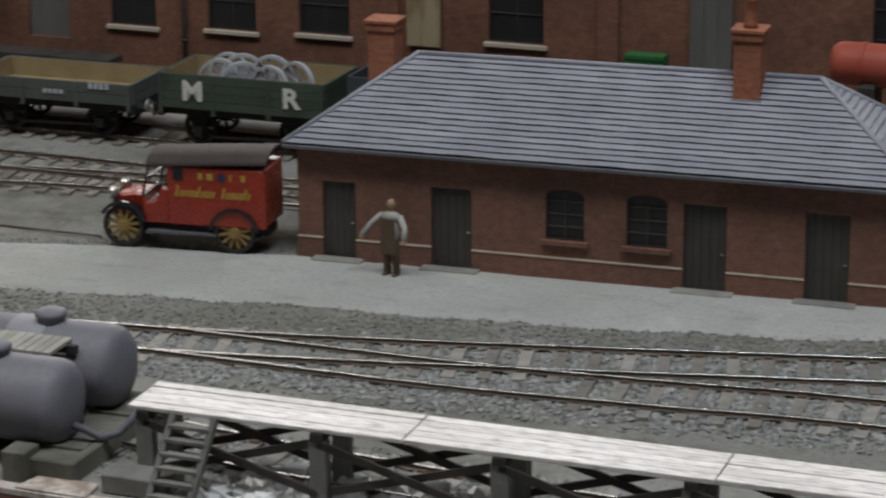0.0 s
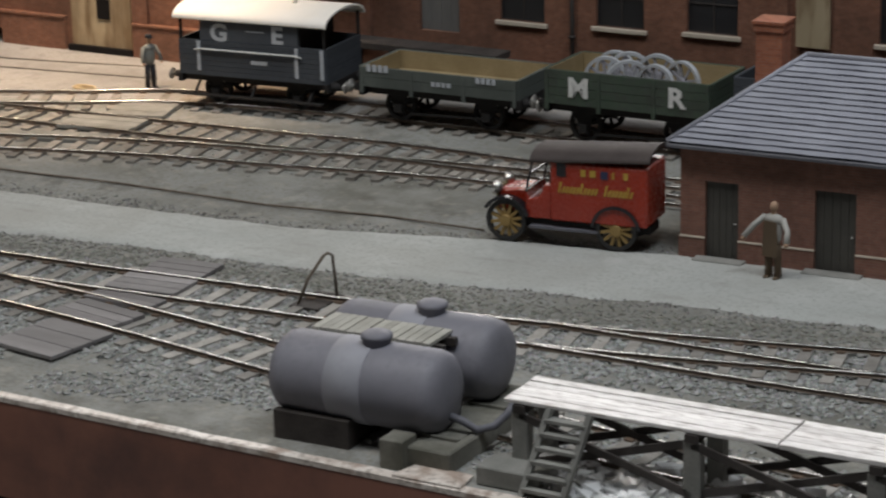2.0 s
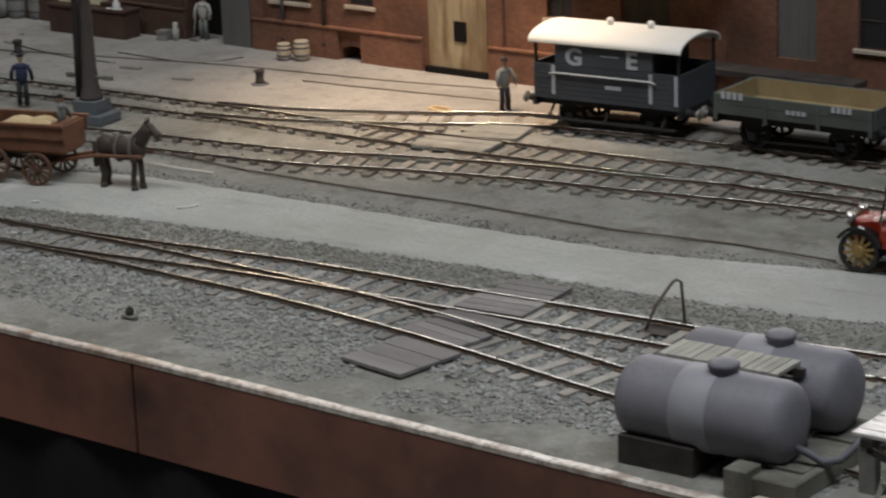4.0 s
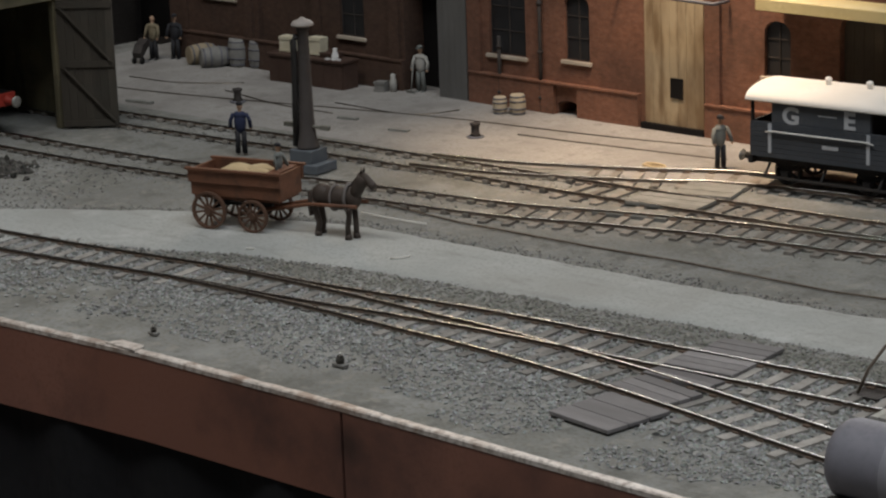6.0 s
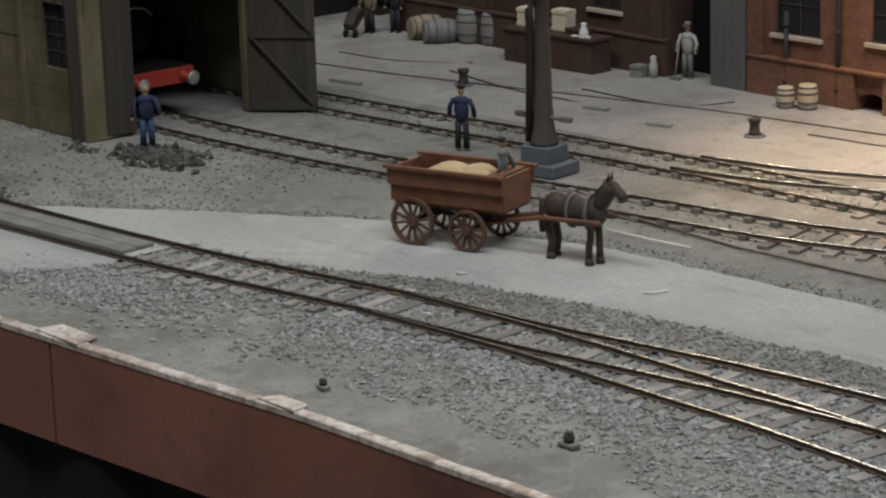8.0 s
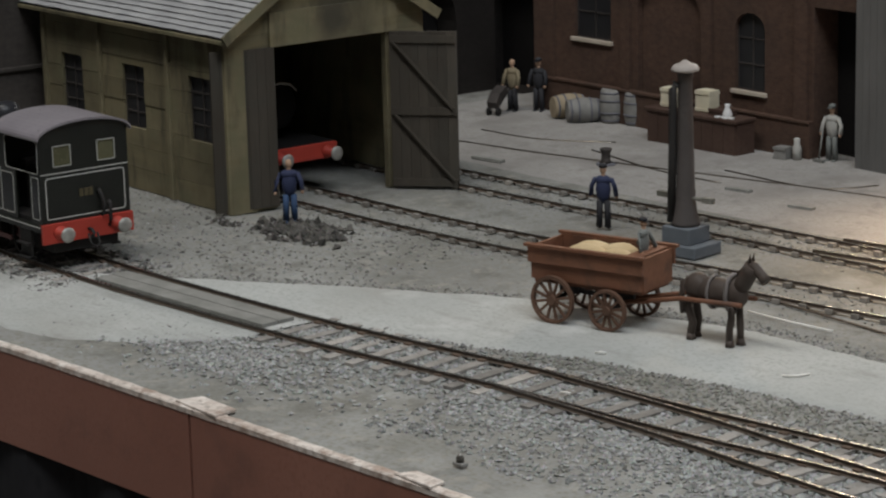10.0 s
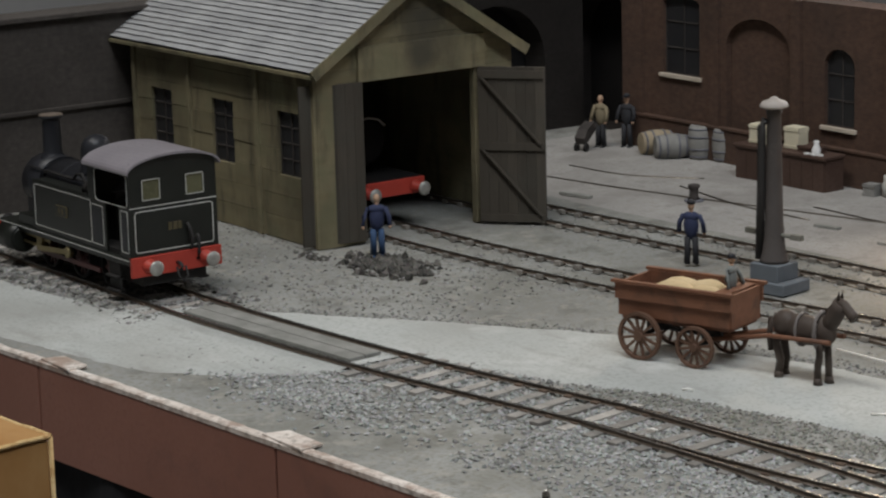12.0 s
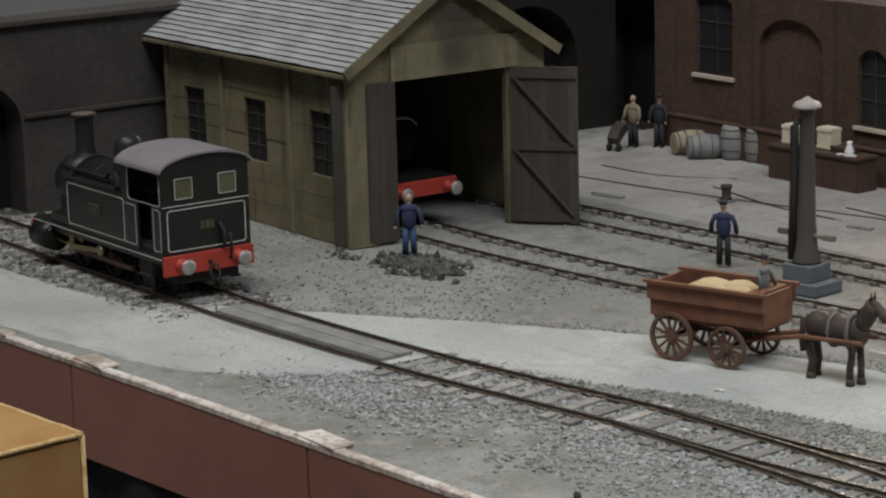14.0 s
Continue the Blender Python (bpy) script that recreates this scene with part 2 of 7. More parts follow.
def mesh_of(name, bm, mats, bevel=0.0):
    bmesh.ops.recalc_face_normals(bm, faces=bm.faces)
    if bevel:
        bmesh.ops.bevel(bm, geom=[e for e in bm.edges if len(e.link_faces) == 2 and e.calc_face_angle(0) > 0.6], offset=bevel, segments=1, affect="EDGES", clamp_overlap=True)
    bmesh.ops.scale(bm, vec=(MM, MM, MM), verts=bm.verts)
    me = bpy.data.meshes.new(name)
    bm.to_mesh(me)
    bm.free()
    for m in mats if isinstance(mats, (list, tuple)) else [mats]:
        me.materials.append(m)
    return me


def part(name, bm, mats, parent=None, label="", bevel=0.0):
    ob = new(name, mesh_of(name, bm, mats, bevel))
    ob.parent = parent
    return tagged(ob, label)


def piece(name, me, parent, x=0, y=0, z=0, rz=0, s=None):
    ob = new(name, me)
    ob.parent = parent
    ob.matrix_basis = pose(x * MM, y * MM, z * MM, 0, 0, rz)
    if s:
        ob.scale = s
    return ob


def thing(name, label, category, x=0, y=0, z=0, rz=0, group="", kind=""):
    ob = new(name)
    ob.empty_display_size = 0.01
    ob.matrix_basis = pose(x * MM, y * MM, z * MM, 0, 0, rz)
    return tagged(ob, label, category, group, kind)


def smooth_path(pts, step):
    """Catmull-Rom through the points, cut to even steps; gives points and headings."""
    P = np.array([2 * np.array(pts[0]) - pts[1], *pts, 2 * np.array(pts[-1]) - pts[-2]], float)
    out = []
    for i in range(1, len(P) - 2):
        for t in np.linspace(0, 1, 30, endpoint=False):
            a, b, c, d = P[i - 1:i + 3]
            out.append(0.5 * (2 * b + (c - a) * t + (2 * a - 5 * b + 4 * c - d) * t * t + (3 * b - a - 3 * c + d) * t ** 3))
    out = np.array([*out, P[-2]])
    s = np.r_[0, np.cumsum(np.hypot(*np.diff(out, axis=0).T))]
    at = np.arange(0, s[-1], step)
    xy = np.stack([np.interp(at, s, out[:, 0]), np.interp(at, s, out[:, 1])], 1)
    d = np.gradient(xy, axis=0)
    return xy, np.arctan2(d[:, 1], d[:, 0])


# ---- materials ----
M = dict(
    ground=noise_mat("ash_ground", (0.20, 0.199, 0.186), (0.295, 0.297, 0.283), 9, 0.95, bump=0.7, fine=380, c3=(0.20, 0.19, 0.16)),
    path=noise_mat("rolled_path", (0.37, 0.38, 0.366), (0.47, 0.478, 0.46), 11, 0.85, bump=0.35, fine=480, c3=(0.34, 0.35, 0.33)),
    yard=noise_mat("yard_setts", (0.295, 0.283, 0.27), (0.375, 0.36, 0.343), 20, 0.85, bump=0.3, fine=500, c3=(0.28, 0.26, 0.235)),
    sleeper=noise_mat("sleeper_wood", (0.22, 0.205, 0.185), (0.36, 0.34, 0.315), 120, 0.9, bump=0.3, perpiece=0.35, stretch=(1, 1, 1)),
    chair=noise_mat("rail_chair_rust", (0.10, 0.07, 0.05), (0.17, 0.12, 0.09), 300, 0.8),
    web=noise_mat("rail_rust", (0.10, 0.078, 0.060), (0.175, 0.14, 0.112), 200, 0.65, metal=0.3),
    steel=noise_mat("rail_head_steel", (0.56, 0.55, 0.535), (0.70, 0.69, 0.675), 150, 0.28, metal=1.0, bump=0.1),
    fascia=noise_mat("fascia_paint", (0.255, 0.113, 0.080), (0.335, 0.158, 0.115), 9, 0.45, bump=0.15, fine=350, spec=0.5),
    edge=noise_mat("fascia_edge", (0.58, 0.50, 0.44), (0.84, 0.78, 0.72), 40, 0.42, bump=0.4, fine=260, c3=(0.36, 0.31, 0.27)),
    drape=noise_mat("black_drape", (0.011, 0.011, 0.013), (0.024, 0.024, 0.027), 12, 0.95, bump=0.2),
    brick=brick_mat("mill_brick", (0.235, 0.108, 0.068), (0.185, 0.083, 0.053), (0.20, 0.13, 0.10), (0.062, 0.040, 0.030)),
    brick2=brick_mat("office_brick", (0.235, 0.11, 0.078), (0.195, 0.092, 0.068), (0.205, 0.15, 0.125), (0.07, 0.045, 0.038), dirt_amount=0.45),
    # far-end mill brick, with the dimmer light there put into its colour
    brickbrown=brick_mat("mill_brick_dim_end", (0.092, 0.053, 0.037), (0.075, 0.043, 0.031), (0.085, 0.060, 0.048), (0.045, 0.032, 0.026)),
    # arch brick holds the deep shade behind the shed in its colour
    brickdark=brick_mat("arch_brick_shaded", (0.024, 0.020, 0.018), (0.019, 0.016, 0.014), (0.022, 0.018, 0.016), (0.011, 0.009, 0.008)),
    sidebrick=brick_mat("retaining_brick", (0.066, 0.057, 0.051), (0.055, 0.048, 0.043), (0.058, 0.050, 0.045), (0.030, 0.026, 0.023)),
    stone=noise_mat("sill_stone", (0.42, 0.36, 0.29), (0.55, 0.48, 0.40), 70, 0.85, bump=0.3),
    slate=noise_mat("roof_slate", (0.275, 0.28, 0.325), (0.355, 0.36, 0.41), 40, 0.6, bump=0.15, fine=700, perpiece=0.1, spec=0.4),
    paleslate=noise_mat("shed_slate", (0.29, 0.29, 0.295), (0.40, 0.40, 0.40), 40, 0.7, bump=0.2, fine=500, perpiece=0.10, spec=0.3),
    slateedge=noise_mat("slate_gap", (0.04, 0.04, 0.05), (0.06, 0.06, 0.07), 60, 0.8),
    # near-black void colour, painting in the shade behind openings
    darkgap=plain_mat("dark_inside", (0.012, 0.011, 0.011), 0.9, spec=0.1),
    glass=plain_mat("dull_window", (0.022, 0.022, 0.024), 0.4),
    doorgreen=noise_mat("door_dark", (0.050, 0.047, 0.041), (0.080, 0.074, 0.065), 60, 0.6),
    greydoor=noise_mat("door_grey", (0.105, 0.102, 0.098), (0.165, 0.161, 0.155), 50, 0.7, stretch=(1, 1, 0.2)),
    cream=noise_mat("hoist_door", (0.30, 0.235, 0.145), (0.44, 0.36, 0.24), 22, 0.8, c3=(0.20, 0.14, 0.08), fine=90, stretch=(1, 1, 0.25)),
    shedwood=noise_mat("shed_timber", (0.14, 0.12, 0.070), (0.235, 0.202, 0.122), 18, 0.85, bump=0.2, c3=(0.19, 0.16, 0.092), fine=110, perpiece=0.14, stretch=(0.25, 0.25, 1.4)),
    sheddoor=noise_mat("shed_door_timber", (0.047, 0.040, 0.031), (0.072, 0.061, 0.048), 40, 0.85, bump=0.3, perpiece=0.2, stretch=(1, 1, 0.15)),
    iron=noise_mat("painted_iron", (0.10, 0.10, 0.115), (0.15, 0.15, 0.17), 50, 0.5, bump=0.15),
    plank=noise_mat("pale_plank", (0.60, 0.57, 0.55), (0.85, 0.82, 0.80), 60, 0.33, bump=0.25, perpiece=0.12, c3=(0.42, 0.38, 0.36), stretch=(0.2, 1, 1)),
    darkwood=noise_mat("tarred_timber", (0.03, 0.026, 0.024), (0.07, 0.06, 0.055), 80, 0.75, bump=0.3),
    greywood=noise_mat("grey_timber", (0.17, 0.17, 0.155), (0.29, 0.285, 0.265), 70, 0.85, bump=0.3, perpiece=0.2),
    crossing=noise_mat("crossing_boards", (0.15, 0.142, 0.142), (0.23, 0.218, 0.218), 50, 0.75, bump=0.3, perpiece=0.25, stretch=(0.3, 1, 1)),
)

soot(M["shedwood"], [(-1384, 985, 142, 20), (-1382, 982, 120, 15), (-1384, 1004, 158, 14)], (0.045, 0.042, 0.036))
stains(M["shedwood"], (0.045, 0.040, 0.030), 60, 0.6, 0.53, 0.66, (1, 1, 0.22))
stains(M["shedwood"], (0.070, 0.062, 0.042), 11, 0.85, 0.45, 0.66, (1, 1, 0.55))
stains(M["shedwood"], (0.15, 0.145, 0.085), 34, 0.6, 0.5, 0.62)
stains(M["sheddoor"], (0.060, 0.056, 0.046), 20, 0.7)
stains(M["ground"], (0.165, 0.16, 0.135), 9, 0.75)
stains(M["ground"], (0.12, 0.114, 0.10), 38, 0.6, 0.52, 0.66)
stains(M["ground"], (0.33, 0.31, 0.27), 90, 0.55, 0.55, 0.66)
stains(M["ground"], (0.375, 0.375, 0.355), 15, 0.6, 0.54, 0.7)
stains(M["path"], (0.33, 0.325, 0.30), 10, 0.6, 0.5, 0.7)
stains(M["path"], (0.27, 0.265, 0.245), 45, 0.5, 0.56, 0.68, (0.5, 1.6, 1))
stains(M["path"], (0.55, 0.555, 0.54), 22, 0.5, 0.58, 0.7)
stains(M["yard"], (0.20, 0.188, 0.176), 70, 0.5, 0.54, 0.64)
stains(M["yard"], (0.225, 0.21, 0.195), 13, 0.75, 0.48, 0.66)
stains(M["fascia"], (0.10, 0.058, 0.052), 9, 0.75, 0.52, 0.7)
soot(M["fascia"], [(-680, 652, -20, 14)], (0.05, 0.035, 0.032), 0.7, 30)
stains(M["edge"], (0.33, 0.24, 0.19), 50, 0.85, 0.5, 0.62)
stains(M["cream"], (0.19, 0.13, 0.075), 25, 0.8, 0.46, 0.62, (1, 1, 0.3))

# ---- the hall round the layout ----
hall_wall = noise_mat("hall_wall_paint", (0.30, 0.30, 0.30), (0.36, 0.36, 0.36), 3, 0.9)
for nm, lo, hi in (("floor", (-5, -4, -1.15), (4, 4, -1.1)), ("ceiling", (-5, -4, 2.9), (4, 4, 2.95)), ("wall_north", (-5, 4, -1.1), (4, 4.1, 2.9)), ("wall_south", (-5, -4.1, -1.1), (4, -4, 2.9)),
                   ("wall_west", (-5.1, -4, -1.1), (-5, 4, 2.9)), ("wall_east", (4, -4, -1.1), (4.1, 4, 2.9))):
    bm = bmesh.new()
    box(bm, *(c * 1000 for p in zip(lo, hi) for c in p))
    tagged(part(nm, bm, hall_wall), "plain grey exhibition hall " + nm.split("_")[0], "hall " + nm.split("_")[0], kind="structure")

# ---- ground of the layout: one sheet with a gentle relief ----
X0, X1, YB = -2000, 420, 1420
FRONT = [(-2000, 600), (-1340, 622), (-1160, 636), (-1000, 646), (-850, 656), (-690, 657), (-500, 655), (-260, 652), (0, 652), (420, 652)]


def front_y(x):
    return float(np.interp(x, [p[0] for p in FRONT], [p[1] for p in FRONT]))


def lie(x, y, rough=1.0):
    return rough * (0.9 * noise.noise((x * 0.02, y * 0.02, 0)) + 0.45 * noise.noise((x * 0.11, y * 0.11, 3)))


nx, ny = 300, 96
verts, faces = [], []
for j in range(ny + 1):
    for i in range(nx + 1):
        x = X0 + (X1 - X0) * i / nx
        y = front_y(x) + (YB - front_y(x)) * j / ny
        flat = 0.25 if y > 1120 else 1.0
        verts.append((x * MM, y * MM, (lie(x, y, flat) - 0.6) * MM))
for j in range(ny):
    for i in range(nx):
        a = j * (nx + 1) + i
        faces.append((a, a + 1, a + nx + 2, a + nx + 1))
me = bpy.data.meshes.new("ground")
me.from_pydata(verts, [], faces)
me.materials.append(M["ground"])
for p in me.polygons:
    p.use_smooth = True
tagged(new("ground", me), "grey ash and dust ground of a model railway yard", "ground", kind="structure")


def strip(name, near, far, mat, label, z=0.9, kind="structure", jitter=3.0, step=6):
    """A rolled surface between two edges with ragged margins, bedded into the ground."""
    x0, x1 = max(near[0][0], far[0][0]), min(near[-1][0], far[-1][0])
    xs = np.arange(x0, x1 + 1, step)
    a = np.interp(xs, *zip(*near))
    b = np.interp(xs, *zip(*far))
    vs, fs = [], []
    for k, x in enumerate(xs):
        ja, jb = jitter * noise.noise((x * 0.05, 7, 1)) + 0.5 * jitter * noise.noise((x * 0.21, 2, 1)), jitter * noise.noise((x * 0.05, 19, 1)) + 0.5 * jitter * noise.noise((x * 0.21, 5, 1))
        y0, y1 = a[k] + ja, b[k] + jb
        for f, h in ((0, -1.6), (0.05, 0.3), (0.12, z), (0.35, z + 0.15), (0.65, z + 0.15), (0.88, z), (0.95, 0.3), (1, -1.6)):
            vs.append((x * MM, (y0 + (y1 - y0) * f) * MM, (h + 0.25 * noise.noise((x * 0.04, f * 4, 9))) * MM))
    for k in range(len(xs) - 1):
        for f in range(7):
            q = k * 8 + f
            fs.append((q, q + 8, q + 9, q + 1))
    me = bpy.data.meshes.new(name)
    me.from_pydata(vs, [], fs)
    me.materials.append(mat)
    for p in me.polygons:
        p.use_smooth = True
    return tagged(new(name, me), label, name.replace("_", " "), kind=kind)


PATH_NEAR = [(-1330, 700), (-1304, 716), (-1190, 748), (-1071, 793), (-978, 832), (-878, 858), (-640, 884), (-456, 898), (-300, 925), (-112, 946), (18, 974), (420, 1000)]
PATH_FAR = [(-1330, 738), (-1318, 745), (-1267, 780), (-1187, 838), (-1086, 902), (-950, 944), (-690, 955), (-560, 962), (-440, 994), (-330, 1012), (18, 1036), (420, 1040)]
strip("pavement", PATH_NEAR, PATH_FAR, M["path"], "pale grey rolled cart path across the yard")
strip("pavement", [(-1640, 612), (-1420, 624), (-1300, 634), (-1190, 656), (-1150, 690), (-1120, 742)], [(-1640, 690), (-1420, 706), (-1330, 718), (-1290, 745), (-1190, 782), (-1120, 800)], M["path"], "pale grey path end beside the front board", z=0.7)
strip("goods_yard_floor", [(-1600, 1105), (-1370, 1112), (-1157, 1122), (-1000, 1130), (-900, 1150), (-820, 1172), (-600, 1225), (-200, 1228)], [(-1600, 1400), (-1300, 1400), (-600, 1400), (-200, 1400)], M["yard"], "pale stone-paved goods yard floor", z=1.0, jitter=1.0)

# ---- front board of the baseboard, with a worn pale top edge ----
bm = bmesh.new()
cuts = [X0, -1252, -1032, -685, -120, X1]
fascia = thing("front_board", "red-brown painted wooden front board with worn pale top edge", "baseboard edge", kind="structure")
for a, b in zip(cuts, cuts[1:]):
    bm = bmesh.new()
    xs = [a + 1.0] + [p[0] for p in FRONT if a < p[0] < b] + [b - 1.0]
    for u, v in zip(xs, xs[1:]):
        for mat, z0, z1, d0, d1 in ((0, -54, -2.2, -5, 1),):
            vs = [bm.verts.new((x, front_y(x) + d, z)) for x in (u, v) for d in (d0, d1) for z in (z0, z1)]
            for q in ((0, 1, 5, 4), (2, 6, 7, 3), (0, 4, 6, 2), (1, 3, 7, 5), (0, 2, 3, 1), (4, 5, 7, 6)):
                bm.faces.new([vs[i] for i in q])
    bmesh.ops.remove_doubles(bm, verts=bm.verts, dist=0.03)
    part("panel", bm, M["fascia"], fascia)
bm = bmesh.new()
xs = np.arange(X0, X1, 7)
prev = None
for x in xs:
    j = 0.7 * noise.noise((x * 0.06, 1, 1)) + 0.5 * noise.noise((x * 0.3, 4, 1))
    w = 1.6 + 1.5 * noise.noise((x * 0.03, 8, 1)) + 1.3 * noise.noise((x * 0.25, 11, 1))
    y = front_y(x)
    ring = [bm.verts.new(c) for c in ((x, y - 5.3, -2.4), (x, y - 5.3, 0.2 + 0.3 * j), (x, y - 4.4, 0.9 + 0.5 * j), (x, y - 1 + w, 0.7 + 0.4 * j), (x, y + 1 + w, -1.5))]
    if prev:
        for k in range(4):
            bm.faces.new((prev[k], ring[k], ring[k + 1], prev[k + 1]))
    prev = ring
part("top_edge", bm, M["edge"], fascia, "worn pale painted top edge")
for x, w, d in ((-1236, 30, 13), (-1028, 34, 14), (-1330, 16, 8), (-868, 24, 10), (-285, 34, 16)):
    bm = bmesh.new()
    y = front_y(x)
    slab(bm, [(x - w / 2, y - 4.8), (x + w / 2 + 2, y - 4.8), (x + w / 2, y - 5 + d), (x - w / 2 + 4, y - 5 + d)], 0.4, 1.9, "z")
    part("corner_block", bm, M["edge"], fascia, "pale wooden block", bevel=0.3)
bm = bmesh.new()
prev = None
for x in np.arange(X0, X1 + 1, 12):
    y = front_y(x) + 3 + 3 * math.sin(x * 0.07) + 2 * noise.noise((x * 0.02, 0, 5))
    ring = [bm.verts.new((x, y - 4, -50)), bm.verts.new((x, y + 2 * noise.noise((x * 0.05, 0, 2)), -600)), bm.verts.new((x, y, -1098))]
    if prev:
        for k in range(2):
            bm.faces.new((prev[k], ring[k], ring[k + 1], prev[k + 1]))
    prev = ring
tagged(part("curtain", bm, M["drape"]), "black cloth drape hanging below the front board", "curtain", kind="structure")
bm = bmesh.new()
box(bm, X0, X1, 664, YB, -54, -6)
tagged(part("baseboard", bm, M["darkwood"]), "wooden baseboard under the model ground", "baseboard", kind="structure")

# ---- tracks ----
GAUGE, PITCH = 33.0, 17.5
bm = bmesh.new()
box(bm, -3.2, 3.2, -29, 29, -1.5, 1.3, 0)
for s in (-1, 1):
    box(bm, -2.3, 2.3, s * GAUGE / 2 - 2.6, s * GAUGE / 2 + 2.6, 1.3, 2.3, 1)
SLEEPER = mesh_of("sleeper", bm, [M["sleeper"], M["chair"]])
M["yardsleeper"] = noise_mat("yard_sleeper_wood", (0.185, 0.168, 0.148), (0.33, 0.305, 0.272), 120, 0.9, bump=0.3, perpiece=0.35)
YARD_SLEEPER = SLEEPER.copy()
YARD_SLEEPER.materials[0] = M["yardsleeper"]
bm = bmesh.new()
for e in (-1, 1):
    box(bm, -2.4, 2.4, e * GAUGE / 2 - 3.0, e * GAUGE / 2 + 3.0, 0, 2.6)
BURIED = mesh_of("rail_chair", bm, [M["yardsleeper"]])


def rail(bm, pts):
    prof = ((-0.95, 1.4), (0.95, 1.4), (0.4, 2.0), (0.4, 3.0), (0.8, 3.3), (0.95, 3.75), (0.5, 4.02), (-0.5, 4.02), (-0.95, 3.75), (-0.8, 3.3), (-0.4, 3.0), (-0.4, 2.0))
    m = len(prof)
    prev = None
    d = np.gradient(pts, axis=0)
    for (x, y), (dx, dy) in zip(pts, d):
        n = math.hypot(dx, dy)
        ring = [bm.verts.new((x - dy / n * u, y + dx / n * u, v)) for u, v in prof]
        if prev:
            for k in range(m):
                f = bm.faces.new((prev[k], ring[k], ring[(k + 1) % m], prev[(k + 1) % m]))
                f.material_index = f.smooth = k in (5, 6, 7)
        else:
            bm.faces.new(ring[::-1])
        prev = ring
    bm.faces.new(prev)


def track(pts, label, sleepers=(None, None), wood=None, buried=None, paved=None):
    xy, head = smooth_path(pts, 2.5)
    n = np.stack([-np.sin(head), np.cos(head)], 1)
    t = thing("railway_track", label, "railway track", kind="structure")
    for s in (-1, 1):
        bm = bmesh.new()
        rail(bm, (xy + n * s * (GAUGE / 2 + 0.8))[::4])
        part("rail", bm, [M["web"], M["steel"]], t)
    step = PITCH / 2.5
    for k in range(int(len(xy) / step)):
        i = int(k * step)
        if (sleepers[0] is None or xy[i, 0] >= sleepers[0]) and (sleepers[1] is None or xy[i, 0] <= sleepers[1]):
            if paved and paved[0] < xy[i, 0] < paved[1]:
                continue
            covered = buried is not None and xy[i, 0] < buried
            piece("rail_chair" if covered else "sleeper", BURIED if covered else wood or SLEEPER, t, xy[i, 0], xy[i, 1], random.uniform(-0.25, 0.1), math.degrees(head[i]) + random.uniform(-1.5, 1.5))
    return xy


A = track([(-1990, 742), (-1600, 747), (-1394, 750), (-1268, 751), (-1105, 763), (-950, 786), (-861, 795), (-735, 813), (-600, 822), (-500, 829), (-400, 836), (-290, 852), (-120, 889), (30, 925), (400, 1010)],
          "weathered main track with bright rail heads in grey ballast", paved=(-1296, -1128))
B = track([(-955, 785), (-850, 789), (-750, 788), (-690, 787), (-600, 779), (-530, 769), (-440, 754), (-330, 736), (-200, 716), (100, 700), (400, 694)], "loop track curving behind the oil tanks", sleepers=(-780, None))
D = track([(-330, 845), (-171, 847), (-60, 856), (45, 866), (400, 880)], "siding track leaving the main track", sleepers=(-120, None))
XT = track([(-1700, 1062), (-1370, 1072), (-1157, 1090), (-1000, 1100), (-859, 1107), (-700, 1120), (-600, 1129), (-460, 1128), (-200, 1128), (200, 1128)], "rusty yard track along the goods yard", wood=YARD_SLEEPER, buried=-900)
YT = track([(-1610, 962), (-1344, 964), (-1190, 976), (-1022, 1003), (-900, 1022), (-815, 1048), (-730, 1070), (-650, 1083), (-560, 1100), (-475, 1109), (-350, 1112), (-250, 1124)], "yard track leading into the engine shed", sleepers=(None, -470), wood=YARD_SLEEPER, buried=-900)
ZT = track([(-1050, 1104), (-977, 1120), (-882, 1160), (-820, 1191), (-740, 1208), (-640, 1218), (-494, 1222), (-200, 1224), (100, 1224)], "siding track beside the mill", sleepers=(-930, None), wood=YARD_SLEEPER)

# ---- buildings ----
def wall_pieces(bm, x0, x1, z0, z1, y0, y1, holes):
    """A wall with openings (xa, xb, za, zb, arch rise) cut right through."""
    cuts = sorted({x0, x1, *[h[0] for h in holes], *[h[1] for h in holes]})
    for a, b in zip(cuts, cuts[1:]):
        z = z0
        for h in sorted((h for h in holes if h[0] <= a and h[1] >= b), key=lambda h: h[2]):
            if h[2] > z:
                box(bm, a, b, y0, y1, z, h[2])
            z = h[3]
        if z < z1:
            box(bm, a, b, y0, y1, z, z1)
    for xa, xb, za, zb, rise in holes:
        if rise:
            c, w = (xa + xb) / 2, (xb - xa) / 2
            arc = [(c - w * math.cos(t), zb - rise + rise * math.sin(t)) for t in np.linspace(0, math.pi, 13)]
            slab(bm, [(xa, zb + 0.01)] + arc[:7], y0 + 0.02, y1)
            slab(bm, arc[6:] + [(xb, zb + 0.01)], y0 + 0.02, y1)
    bmesh.ops.remove_doubles(bm, verts=bm.verts, dist=0.03)


